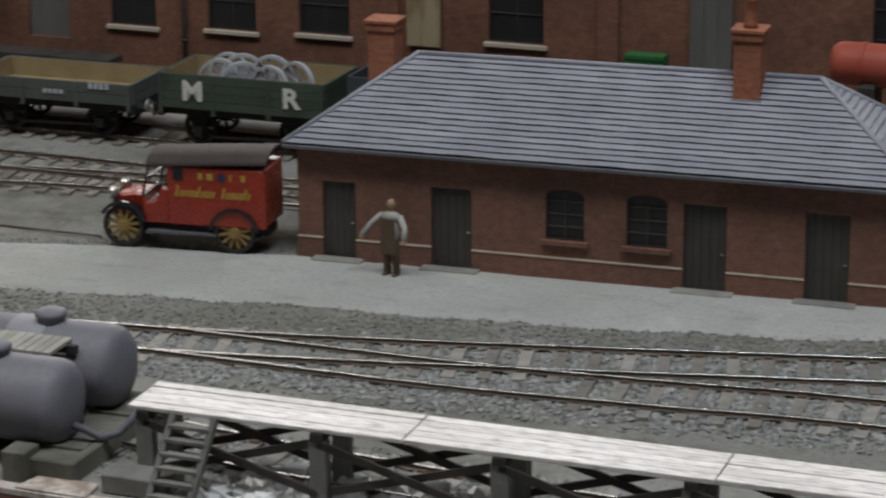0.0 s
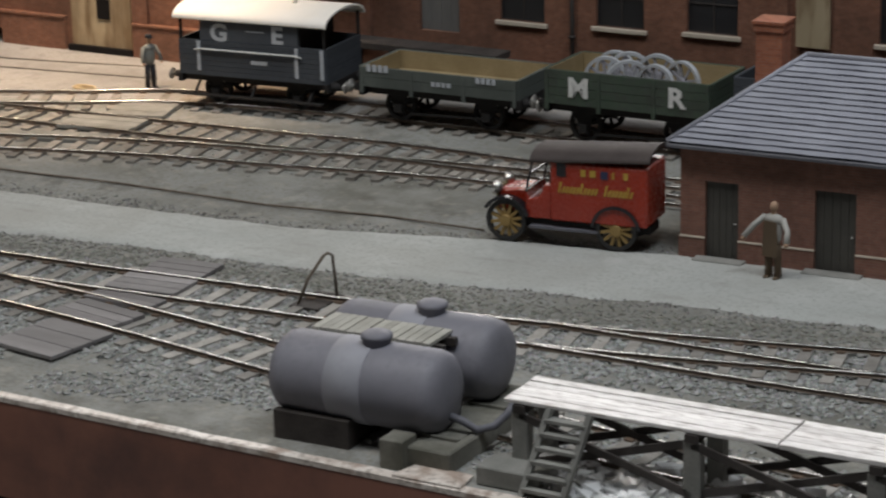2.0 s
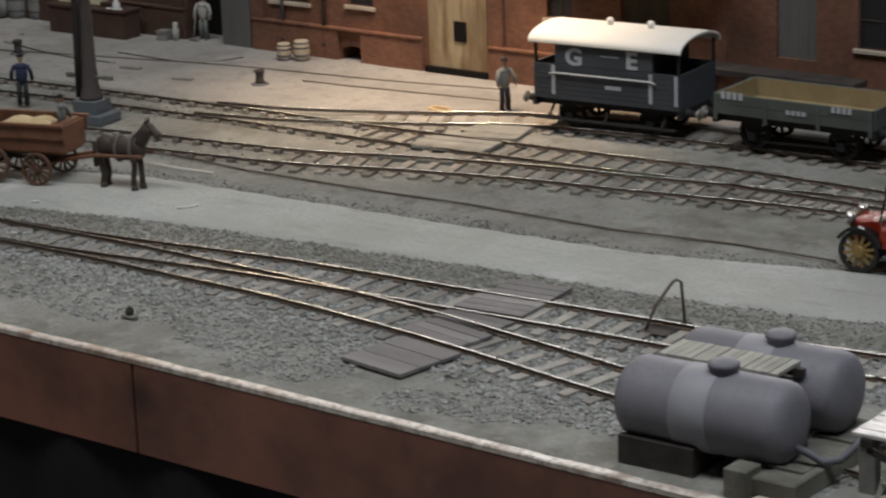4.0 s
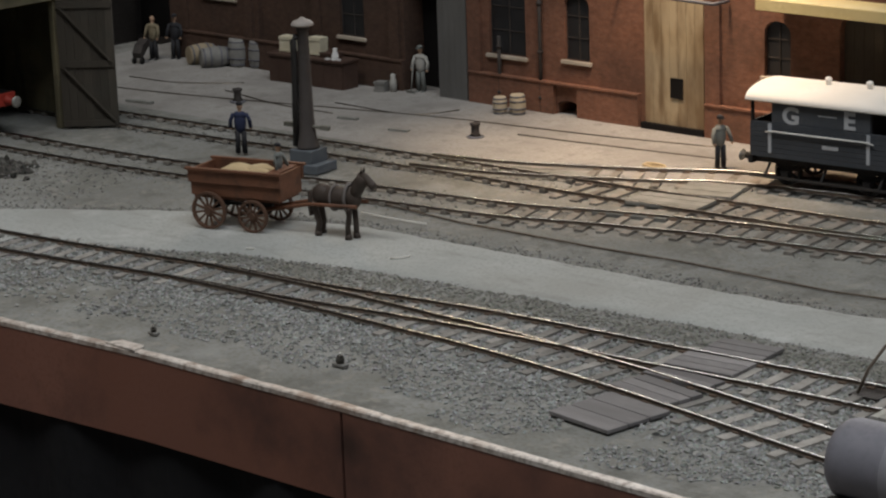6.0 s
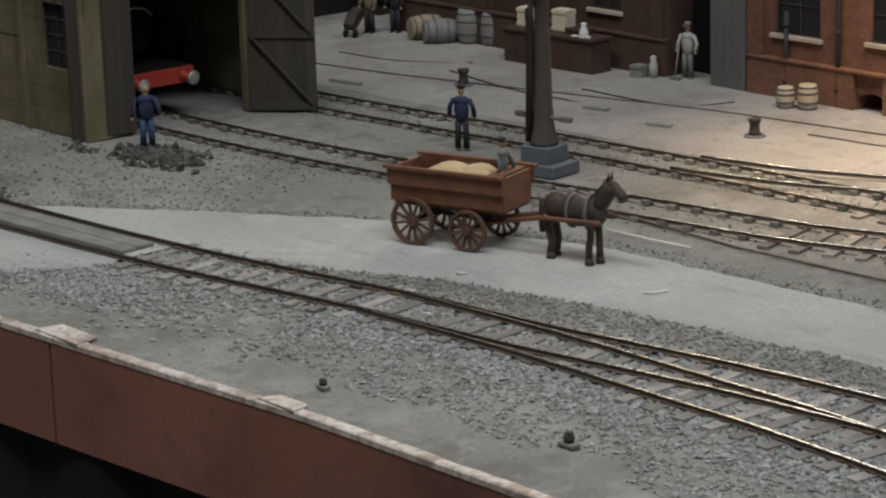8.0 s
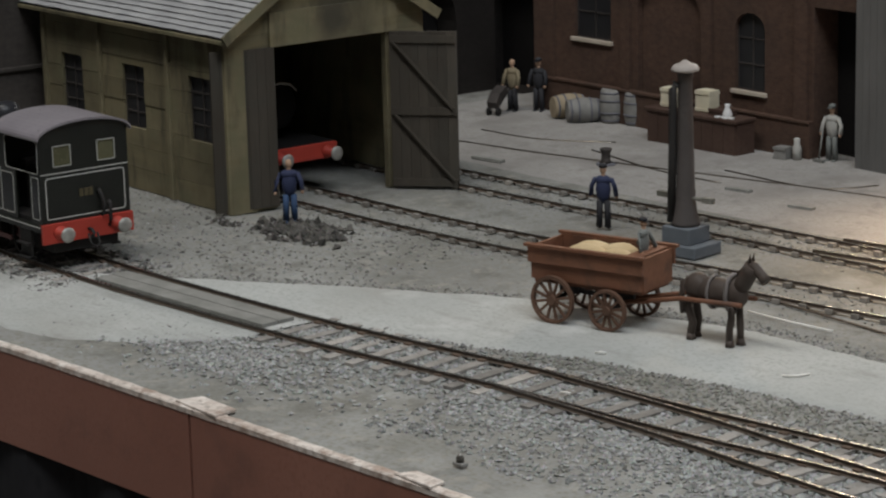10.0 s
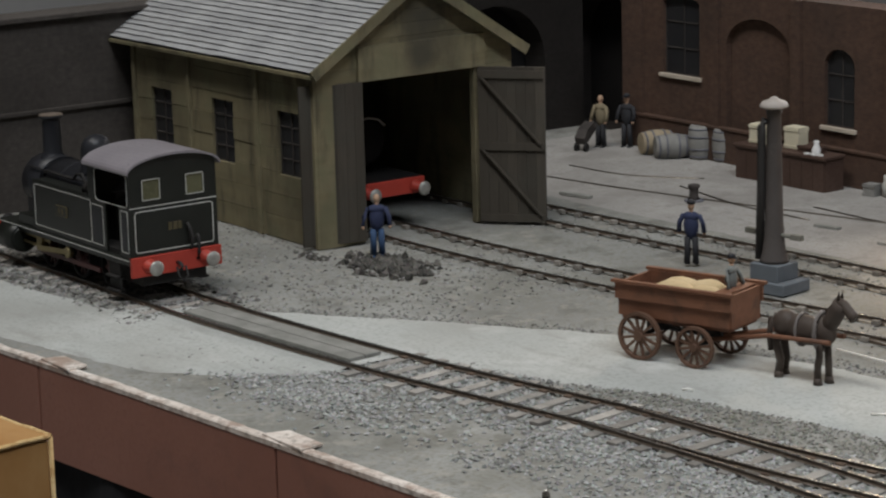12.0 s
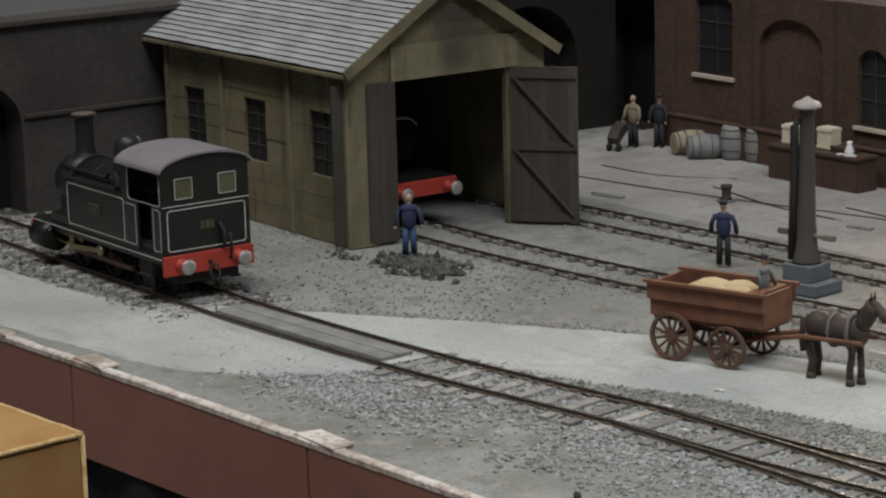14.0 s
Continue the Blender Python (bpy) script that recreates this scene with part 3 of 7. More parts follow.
def sash_window(parent, x0, x1, z0, z1, y, rise=0, frame_mat=None, sill=True, depth=4, bars=(1, 2), sill_mat=None):
    """A dull pane behind glazing bars, with a stone sill, set back into its opening."""
    fm = frame_mat or M["darkwood"]
    w = thing("window", "small-paned window with dull dark glass", "")
    w.parent = parent
    bm = bmesh.new()
    box(bm, x0 - 0.5, x1 + 0.5, y + depth, y + depth + 0.8, z0 - 0.5, z1 + 0.5)
    part("pane", bm, M["glass"], w)
    bm = bmesh.new()
    for k in range(bars[0] + 2):
        x = x0 + (x1 - x0) * k / (bars[0] + 1)
        box(bm, x - 0.45, x + 0.45, y + depth - 0.9, y + depth + 0.1, z0, z1)
    for k in range(bars[1] + 2):
        z = z0 + (z1 - z0) * k / (bars[1] + 1)
        box(bm, x0, x1, y + depth - 0.8, y + depth + 0.05, z - 0.45, z + 0.45)
    part("window_frame", bm, fm, w)
    if sill:
        bm = bmesh.new()
        box(bm, x0 - 2.6, x1 + 2.6, y - 2.6, y + 2, z0 - 3.0, z0)
        part("window_sill", bm, sill_mat or M["stone"], w, "pale stone sill", bevel=0.3)
    return w


# the long brick mill behind the goods yard
MY = 1294
mill = thing("mill_building", "long soot-stained red brick mill with stone sills", "mill building")
wins = [(-1500, -1458, 62, 122, 5), (-1324, -1294, 42, 98, 12), (-1148, -1108, 44, 104, 0), (-1066, -1040, 47, 101, 9), (-868, -844, 55, 98, 9), (-600, -564, 58, 118, 0), (-524, -487, 60, 120, 0), (-455, -417, 62, 122, 0), (-317, -278, 66, 124, 0), (-60, -22, 66, 124, 0)]
doors = [(-1246, -1204, 0, 108, 0), (-666, -633, 45, 112, 0), (-983, -925, 6, 124, 0), (-1075, -1052, 0, 13, 5), (-1428, -1360, 26, 112, 22), (-800, -756, 30, 112, 16)]
bm = bmesh.new()
wall_pieces(bm, -1172, 420, -2, 130, MY, MY + 24, [h for h in wins + doors if h[0] > -1172])
part("wall", bm, M["brick"], mill)
# same wall continued in the darker brick, as the light falls off here
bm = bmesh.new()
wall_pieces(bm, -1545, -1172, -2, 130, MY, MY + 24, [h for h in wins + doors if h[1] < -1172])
part("wall", bm, M["brickbrown"], mill, "brick end coloured darker brown for the dimmer light")
bm = bmesh.new()
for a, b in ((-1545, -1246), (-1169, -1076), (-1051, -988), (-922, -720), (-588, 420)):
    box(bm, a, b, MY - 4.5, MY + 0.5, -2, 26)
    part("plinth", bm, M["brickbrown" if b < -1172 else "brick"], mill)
    bm = bmesh.new()
bm.free()
for a, b, mat in ((-1545, -1246, M["brickbrown"]), (-1169, -988, M["brick"]), (-922, -720, M["brick"]), (-588, 420, M["brick"])):
    bm = bmesh.new()
    box(bm, a, b, MY - 5.6, MY + 0.5, 26.02, 28)
    part("string_course", bm, mat, mill, "thin string course", bevel=0.3)
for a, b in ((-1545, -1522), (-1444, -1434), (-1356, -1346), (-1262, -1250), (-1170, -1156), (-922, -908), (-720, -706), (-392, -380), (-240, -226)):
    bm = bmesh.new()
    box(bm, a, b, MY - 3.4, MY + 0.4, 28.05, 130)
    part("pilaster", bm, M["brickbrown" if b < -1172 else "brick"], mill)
for h in wins:
    sash_window(mill, h[0], h[1], h[2], h[3], MY, h[4])
bm = bmesh.new()
box(bm, -1545, 420, MY + 24.2, MY + 26, -2, 130)
part("backing", bm, M["darkgap"], mill)


def ledged_door(parent, name, label, x0, x1, z0, z1, y, mat, depth=3.0, boards=6):
    d = thing(name, label, "")
    d.parent = parent
    w = (x1 - x0) / boards
    for k in range(boards):
        bm = bmesh.new()
        box(bm, x0 + k * w + 0.12, x0 + (k + 1) * w - 0.12, y + depth, y + depth + 1.4, z0, z1)
        part("plank", bm, mat, d)
    return d


ledged_door(mill, "door", "tall grey weathered sliding door", -1203, -1171, 0, 129, MY - 7, M["greydoor"], boards=5)
ledged_door(mill, "door", "small grey loading door above the platform", -666, -633, 45, 112, MY, M["greydoor"], boards=4)
hoist = ledged_door(mill, "door", "tall cream stained hoist door", -983, -925, 6, 124, MY - 4, M["cream"], boards=7)
bm = bmesh.new()
box(bm, -957, -945, MY - 2, MY - 0.6, 28, 44)
part("hatch", bm, M["darkgap"], hoist, "small dark hatch")
bm = bmesh.new()
box(bm, -985, -923, MY - 5, MY + 4, 0, 6)
part("door_step", bm, M["darkgap"], mill)
ledged_door(mill, "door", "brown arched doorway infill", -1428, -1360, 26, 112, MY + 2, M["brickbrown"], boards=1)
ledged_door(mill, "door", "dark boarded loading arch", -800, -756, 30, 112, MY + 3, M["sheddoor"], boards=5)
ledged_door(mill, "door", "beige plaster panel", -374, -350, 60, 130, MY - 6, M["cream"], boards=1)
ledged_door(mill, "door", "tall grey panel door", -178, -150, 40, 130, MY - 6, M["greydoor"], boards=3)
# loading platform and pipes on the mill
plat = thing("loading_platform", "dark timber loading platform against the mill wall", "platform")
bm = bmesh.new()
box(bm, -714, -589, MY - 26, MY - 5, 33, 38)
part("deck", bm, M["darkwood"], plat, bevel=0.4)
for x in (-706, -676, -646, -616, -597):
    bm = bmesh.new()
    box(bm, x - 2.5, x + 2.5, MY - 24, MY - 19, 0, 33)
    part("post", bm, M["darkwood"], plat)
for x, z1 in ((-541, 128), (-1090, 118), (-1135, 60)):
    bm = bmesh.new()
    tube(bm, [(x, MY - 3, 1), (x, MY - 3, z1)], 1.6)
    for z in (12, 50, 90):
        cyl(bm, (x, MY - 3, z), (x, MY - 3, z + 2.4), 2.3)
    tagged(part("downpipe", bm, M["darkwood"]), "dark iron downpipe on the mill wall", "pipe", group="pipes on the mill wall")
bm = bmesh.new()
box(bm, -852, -690, MY - 34, MY - 4, 112, 121)
canopy = tagged(part("canopy", bm, noise_mat("canopy_cream", (0.48, 0.40, 0.20), (0.60, 0.52, 0.28), 30, 0.7), bevel=0.6), "yellow-cream loading canopy on the mill wall", "canopy")
bm = bmesh.new()
tube(bm, [(-1006, MY - 2, 112), (-1006, MY - 20, 112), (-900, MY - 20, 110), (-900, MY - 2, 110)], 1.5)
tagged(part("hoist_rail", bm, M["iron"]), "iron hoist rail over the cream door", "hoist rail")

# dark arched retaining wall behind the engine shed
# arches cut wide and brick near black, to carry the deep shade here
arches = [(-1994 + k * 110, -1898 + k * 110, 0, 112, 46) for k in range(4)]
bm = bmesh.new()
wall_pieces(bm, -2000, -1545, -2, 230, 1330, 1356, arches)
tagged(part("wall_back", bm, M["brickdark"]), "brick retaining wall with blind arches, coloured near black for deep shade", "retaining wall", kind="structure")
# flat black sheet that stands in for the shade inside the arches
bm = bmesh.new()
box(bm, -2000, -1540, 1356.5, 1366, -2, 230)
tagged(part("wall_back_infill", bm, M["darkgap"]), "black sheet put in for the shade behind the arches", "arch infill", kind="structure")
# the far stretch of the side wall is coloured darker for the shade there
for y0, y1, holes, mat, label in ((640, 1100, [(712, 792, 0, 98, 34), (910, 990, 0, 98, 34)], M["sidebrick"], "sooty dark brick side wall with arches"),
                                  (1100, 1330, [(1190, 1290, 0, 106, 46)], M["brickdark"], "brick side wall with a tall arch, coloured near black for deep shade")):
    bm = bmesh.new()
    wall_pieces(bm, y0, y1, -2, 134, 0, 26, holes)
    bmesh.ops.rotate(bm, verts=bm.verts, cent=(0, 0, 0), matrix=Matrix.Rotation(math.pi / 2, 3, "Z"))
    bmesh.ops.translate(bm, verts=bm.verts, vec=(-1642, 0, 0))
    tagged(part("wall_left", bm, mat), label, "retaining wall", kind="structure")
# another black sheet, for the shade inside the side arches
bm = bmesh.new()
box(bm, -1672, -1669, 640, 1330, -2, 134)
tagged(part("wall_left_infill", bm, M["darkgap"]), "black sheet put in for the shade behind the side arches", "arch infill", kind="structure")
bm = bmesh.new()
box(bm, -1670, -1637, 636, 1330, 134, 138)
tagged(part("coping", bm, M["sidebrick"], bevel=0.6), "dark brick coping on the side wall", "coping", kind="structure")
bm = bmesh.new()
box(bm, -1643.5, -1639, 793, 909, 68, 71)
tagged(part("string_band", bm, M["sidebrick"], bevel=0.4), "dark brick band along the side wall", "brick band", kind="structure")

# the low brick office with a hipped slate roof
office = thing("office_building", "low red-brown brick yard office with hipped blue-grey slate roof", "office", -327, 1010, 0, 3.2)
L, DEEP, EAVE = 346, 100, 68
odoors = [(15, 35, 0, 46, 0), (80, 104, 0, 47.5, 0), (225, 249, 0, 49.5, 0), (292, 316, 0, 50, 0)]
owins = [(147, 169, 23, 52, 4), (193, 216, 23, 52.5, 4)]
bm = bmesh.new()
wall_pieces(bm, 0, L, 0, EAVE, 0, 8, odoors + owins)
box(bm, 0, 8, 8, DEEP, 0, EAVE)
box(bm, L - 8, L, 8, DEEP, 0, EAVE)
box(bm, 8, L - 8, DEEP - 8, DEEP, 0, EAVE)
part("wall", bm, M["brick2"], office)
cuts = [0] + [c for d in odoors for c in d[:2]] + [L]
for a, b in zip(cuts[::2], cuts[1::2]):
    bm = bmesh.new()
    box(bm, a - (0.9 if a == 0 else 0), b, -0.9, 0.3, 0, 12)
    part("plinth", bm, M["brick2"], office)
    bm = bmesh.new()
    box(bm, a, b, -1.3, 0.3, 12.02, 12.9)
    part("string_course", bm, M["stone"], office, "thin worn string course")
for d in odoors:
    dr = ledged_door(office, "door", "dark brown-black boarded door", d[0], d[1], 0.6, d[3], 0, M["doorgreen"], depth=2.2, boards=5)
    bm = bmesh.new()
    cyl(bm, (d[1] - 2.5, 2.2, 22), (d[1] - 2.5, 0.9, 22), 0.7, seg=8)
    part("door_knob", bm, M["steel"], dr)
    bm = bmesh.new()
    box(bm, d[0] - 5, d[1] + 5, -9, -0.2, -1, 1.9)
    part("door_step", bm, M["greywood"], office, "worn stone door step", bevel=0.5)
for w in owins:
    sash_window(office, w[0], w[1], w[2], w[3], 0, w[4], M["doorgreen"], depth=2.4, bars=(1, 3), sill_mat=M["brick2"])
bm = bmesh.new()
box(bm, 10, L - 10, 10, DEEP - 10, 0, EAVE - 1)
part("inside", bm, M["darkgap"], office)
OV, RIDGE = 6, 111


def roof_plane(parent, a0, a1, b0, b1, courses, name="slate_course", mat=None):
    """Courses of slates from the eaves line a0-a1 up to the ridge line b0-b1."""
    a0, a1, b0, b1 = map(Vector, (a0, a1, b0, b1))
    n = (a1 - a0).cross(b0 - a0).normalized()
    for k in range(courses):
        f0, f1 = k / courses, (k + 1.22) / courses
        f1 = min(f1, 1.0)
        p = [a0.lerp(b0, f0), a1.lerp(b1, f0), a1.lerp(b1, f1), a0.lerp(b0, f1)]
        bm = bmesh.new()
        n_sl = max(2, int((p[1] - p[0]).length / 9.5))
        prev = None
        for j in range(n_sl + 1):
            u = j / n_sl
            lift = 1.5 + random.uniform(-0.22, 0.22)
            sag = (p[3] - p[0]) * random.uniform(-0.05, 0.05)
            low_edge, up_edge = p[0].lerp(p[1], u) + sag, p[3].lerp(p[2], u)
            ring = [bm.verts.new(low_edge + n * (lift - 0.5)), bm.verts.new(low_edge + n * lift), bm.verts.new(up_edge + n * 0.12)]
            if prev:
                for i in (0, 1):
                    bm.faces.new((prev[i], ring[i], ring[i + 1], prev[i + 1]))
            prev = ring
        part(name, bm, mat or M["slate"], parent)


roof = thing("roof", "blue-grey slate hipped roof", "")
roof.parent = office
ec = [(-OV, -OV, EAVE), (L + OV, -OV, EAVE), (L + OV, DEEP + OV, EAVE), (-OV, DEEP + OV, EAVE)]
rl, rr = (57, DEEP / 2, RIDGE), (L - 57, DEEP / 2, RIDGE)
roof_plane(roof, ec[0], ec[1], rl, rr, 17)
roof_plane(roof, ec[2], ec[3], rr, rl, 17)
roof_plane(roof, ec[3], ec[0], rl, rl, 17)
roof_plane(roof, ec[1], ec[2], rr, rr, 17)
bm = bmesh.new()
vs = [bm.verts.new((x, y, z - 0.5)) for x, y, z in ec + [rl, rr]]
for q in ((0, 1, 5, 4), (2, 3, 4, 5), (3, 0, 4), (1, 2, 5)):
    bm.faces.new([vs[i] for i in q])
part("roof_deck", bm, M["slateedge"], roof)
bm = bmesh.new()
for p, q in ((ec[0], rl), (ec[3], rl), (ec[1], rr), (ec[2], rr), (rl, rr)):
    tube(bm, [Vector(p) + Vector((0, 0, 0.9)), Vector(q) + Vector((0, 0, 1.1))], 1.5, 8)
part("ridge_tiles", bm, M["slate"], roof)
bm = bmesh.new()
box(bm, -OV, L + OV, -OV - 1.6, -OV + 0.8, EAVE - 2.6, EAVE - 0.3)
box(bm, -OV - 1.6, -OV + 0.8, -OV + 0.9, DEEP + OV, EAVE - 2.6, EAVE - 0.3)
part("gutter", bm, M["iron"], roof, "grey gutter along the eaves", bevel=0.4)
orange = brick_mat("chimney_brick", (0.42, 0.15, 0.08), (0.33, 0.11, 0.06), (0.30, 0.19, 0.14), (0.10, 0.05, 0.035), dirt_amount=0.5)


def chimney(x, y, z0, z1, w, pot, rz=3.2):
    c = thing("chimney", "orange-red brick chimney stack with a corbelled top", "chimney", x, y, 0, rz, group="office chimneys")
    bm = bmesh.new()
    box(bm, -w / 2, w / 2, -w / 2, w / 2, z0, z1 - 6)
    part("shaft", bm, orange, c)
    bm = bmesh.new()
    box(bm, -w / 2 - 1.2, w / 2 + 1.2, -w / 2 - 1.2, w / 2 + 1.2, z1 - 6, z1 - 1.6)
    part("corbel", bm, orange, c)
    bm = bmesh.new()
    box(bm, -w / 2 - 2, w / 2 + 2, -w / 2 - 2, w / 2 + 2, z1 - 1.6, z1)
    part("capping", bm, orange, c)
    if pot:
        bm = bmesh.new()
        lathe(bm, [(4.2, z1), (3.6, z1 + 2), (3.2, z1 + 14), (3.9, z1 + 15), (3.9, z1 + 17), (2.5, z1 + 17), (2.3, z1 + 8)], seg=14)
        part("pot", bm, orange, c, "terracotta chimney pot")
    bm = bmesh.new()
    box(bm, -w / 2 - 0.8, w / 2 + 0.8, -w / 2 - 0.8, w / 2 + 0.8, z0 - 1, z0 + 3)
    part("flashing", bm, M["slate"], c)
    return c


chimney(-79, 1066, 98, 140, 15, True)
chimney(-306, 1092, 60, 124, 16, False)

# ---- engine shed: boarded timber walls and slate roof ----
shed = thing("engine_shed", "weathered sooty yellow-brown timber engine shed with open doors", "engine shed")
SX0, SX1, SY0, SY1, SE, SR = -1622, -1384, 899, 1058, 121, 170
swins = [(-1598, -1570, 42, 85, 0), (-1516, -1488, 43, 86, 0), (-1432, -1404, 44, 87, 0)]
courses = 8
for k in range(courses):
    z0, z1 = SE * k / courses, SE * (k + 1) / courses
    cuts = [SX0, -1544, -1456, SX1]
    for a, b in zip(cuts, cuts[1:]):
        hole = next((w for w in swins if w[0] >= a and w[1] <= b and w[2] < z1 and w[3] > z0 + 0.2), None)
        dy = random.uniform(-0.3, 0.3)
        for u, v in ((a + 0.1, hole[0]), (hole[1], b - 0.1)) if hole else ((a + 0.1, b - 0.1),):
            bm = bmesh.new()
            box(bm, u, v, SY0 + dy, SY0 + 5, z0 + 0.2, z1)
            part("weatherboard", bm, M["shedwood"], shed)
        if hole and hole[2] > z0 + 0.2:
            bm = bmesh.new()
            box(bm, hole[0], hole[1], SY0 + dy, SY0 + 5, z0 + 0.2, hole[2])
            part("weatherboard", bm, M["shedwood"], shed)
        if hole and hole[3] < z1:
            bm = bmesh.new()
            box(bm, hole[0], hole[1], SY0 + dy, SY0 + 5, hole[3], z1)
            part("weatherboard", bm, M["shedwood"], shed)
bm = bmesh.new()
box(bm, SX0, SX1 - 5, SY1 - 5, SY1, 0, SE)
box(bm, SX0, SX0 + 5, SY0 + 5, SY1 - 5, 0, SE)
part("wall", bm, M["shedwood"], shed)
for w in swins:
    sash_window(shed, w[0], w[1], w[2], w[3], SY0, 0, M["darkwood"], depth=3, bars=(1, 3), sill=False)
for x in (SX0 + 2, -1544, -1456, SX1 - 2.5):
    bm = bmesh.new()
    box(bm, x - 2.2, x + 2.2, SY0 - 2.4, SY0 + 0.3, 0, SE - 1)
    part("post", bm, M["shedwood"], shed, bevel=0.3)
# gable front with the doorway
OY0, OY1, OZ = 934, 1026, 108
bm = bmesh.new()
box(bm, SX1 - 5, SX1, SY0, OY0, 0, OZ)
part("front_wall", bm, M["shedwood"], shed)
bm = bmesh.new()
box(bm, SX1 - 5, SX1, OY1, SY1, 0, OZ)
part("front_wall", bm, M["shedwood"], shed)
zs = np.linspace(OZ, SR - 2, 8)
for a, b in zip(zs, zs[1:]):
    bm = bmesh.new()
    mid = (SY0 + SY1) / 2
    ha = (SY1 - SY0) / 2 * min(1, (SR - a) / (SR - SE))
    hb = (SY1 - SY0) / 2 * min(1, (SR - b) / (SR - SE))
    slab(bm, [(mid - ha, a + 0.15), (mid + ha, a + 0.15), (mid + hb, b), (mid - hb, b)], SX1 - 5, SX1 + random.uniform(0, 0.4), "x")
    part("gable_board", bm, M["shedwood"], shed)
bm = bmesh.new()
box(bm, SX1, SX1 + 2.6, OY0 - 3, OY1 + 8, OZ - 1, OZ + 22)
part("door_lintel", bm, M["shedwood"], shed, "soot-marked timber lintel board", bevel=0.3)
roof2 = thing("roof", "grey slate pitched roof", "")
roof2.parent = shed
mid = (SY0 + SY1) / 2
roof_plane(roof2, (SX0 - 22, SY0 - 7, SE - 4), (SX1 + 8, SY0 - 7, SE - 4), (SX0 - 22, mid, SR + 2), (SX1 + 8, mid, SR + 2), 20, mat=M["paleslate"])
roof_plane(roof2, (SX1 + 8, SY1 + 7, SE - 4), (SX0 - 22, SY1 + 7, SE - 4), (SX1 + 8, mid, SR + 2), (SX0 - 22, mid, SR + 2), 20, mat=M["paleslate"])
bm = bmesh.new()
for s, y in ((1, SY0 - 7), (-1, SY1 + 7)):
    vs = [bm.verts.new(c) for c in ((SX0 - 22, y, SE - 4.6), (SX1 + 7.5, y, SE - 4.6), (SX1 + 7.5, mid, SR + 1.3), (SX0 - 22, mid, SR + 1.3))]
    bm.faces.new(vs)
part("roof_deck", bm, M["slateedge"], roof2)
for y in (SY0 - 7.5, SY1 + 7.5):
    bm = bmesh.new()
    beam(bm, (SX1 + 8.6, y, SE - 5.5), (SX1 + 8.6, mid, SR + 1), 1.6, 7)
    part("bargeboard", bm, M["shedwood"], roof2, "pale timber bargeboard")
bm = bmesh.new()
box(bm, SX0 - 22, SX1 + 7, SY0 - 8.6, SY0 - 6.4, SE - 7.5, SE - 4.8)
part("gutter", bm, M["shedwood"], roof2, bevel=0.3)


def shed_door(hy, ang, w, label, sides=(-1, 1)):
    d = thing("door", label, "", SX1 + 3, hy, 0.5, ang)
    d.parent = shed
    n = 7
    for k in range(n):
        bm = bmesh.new()
        box(bm, w * k / n + 0.1, w * (k + 1) / n - 0.1, -1.1, 1.1, 1.5, OZ - 1 + random.uniform(-0.3, 0.3))
        part("plank", bm, M["sheddoor"], d)
    for z in (4, 53, OZ - 6):
        bm = bmesh.new()
        for e in sides:
            box(bm, 0.5, w - 0.5, min(e * 1.12, e * 2.4), max(e * 1.12, e * 2.4), z - 2.6, z + 2.6)
        part("ledge", bm, M["sheddoor"], d)
    for z0, z1 in ((6, 51), (55, OZ - 8)):
        for s in sides:
            bm = bmesh.new()
            beam(bm, (3, s * 1.75, z1), (w - 3, s * 1.75, z0), 1.2, 4.6, up=(0, 1, 0))
            part("brace", bm, M["sheddoor"], d)
    return d


shed_door(OY0 - 1, -101, 45, "open dark boarded shed door folded against the wall", (-1,))
shed_door(OY1 + 1, 40, 46, "open dark boarded shed door with diagonal braces")
# dark sheets along the inside, coloured for the shade in the shed
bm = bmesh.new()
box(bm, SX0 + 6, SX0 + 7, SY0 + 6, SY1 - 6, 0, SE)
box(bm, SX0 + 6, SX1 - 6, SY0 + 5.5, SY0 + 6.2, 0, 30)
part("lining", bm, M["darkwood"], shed)

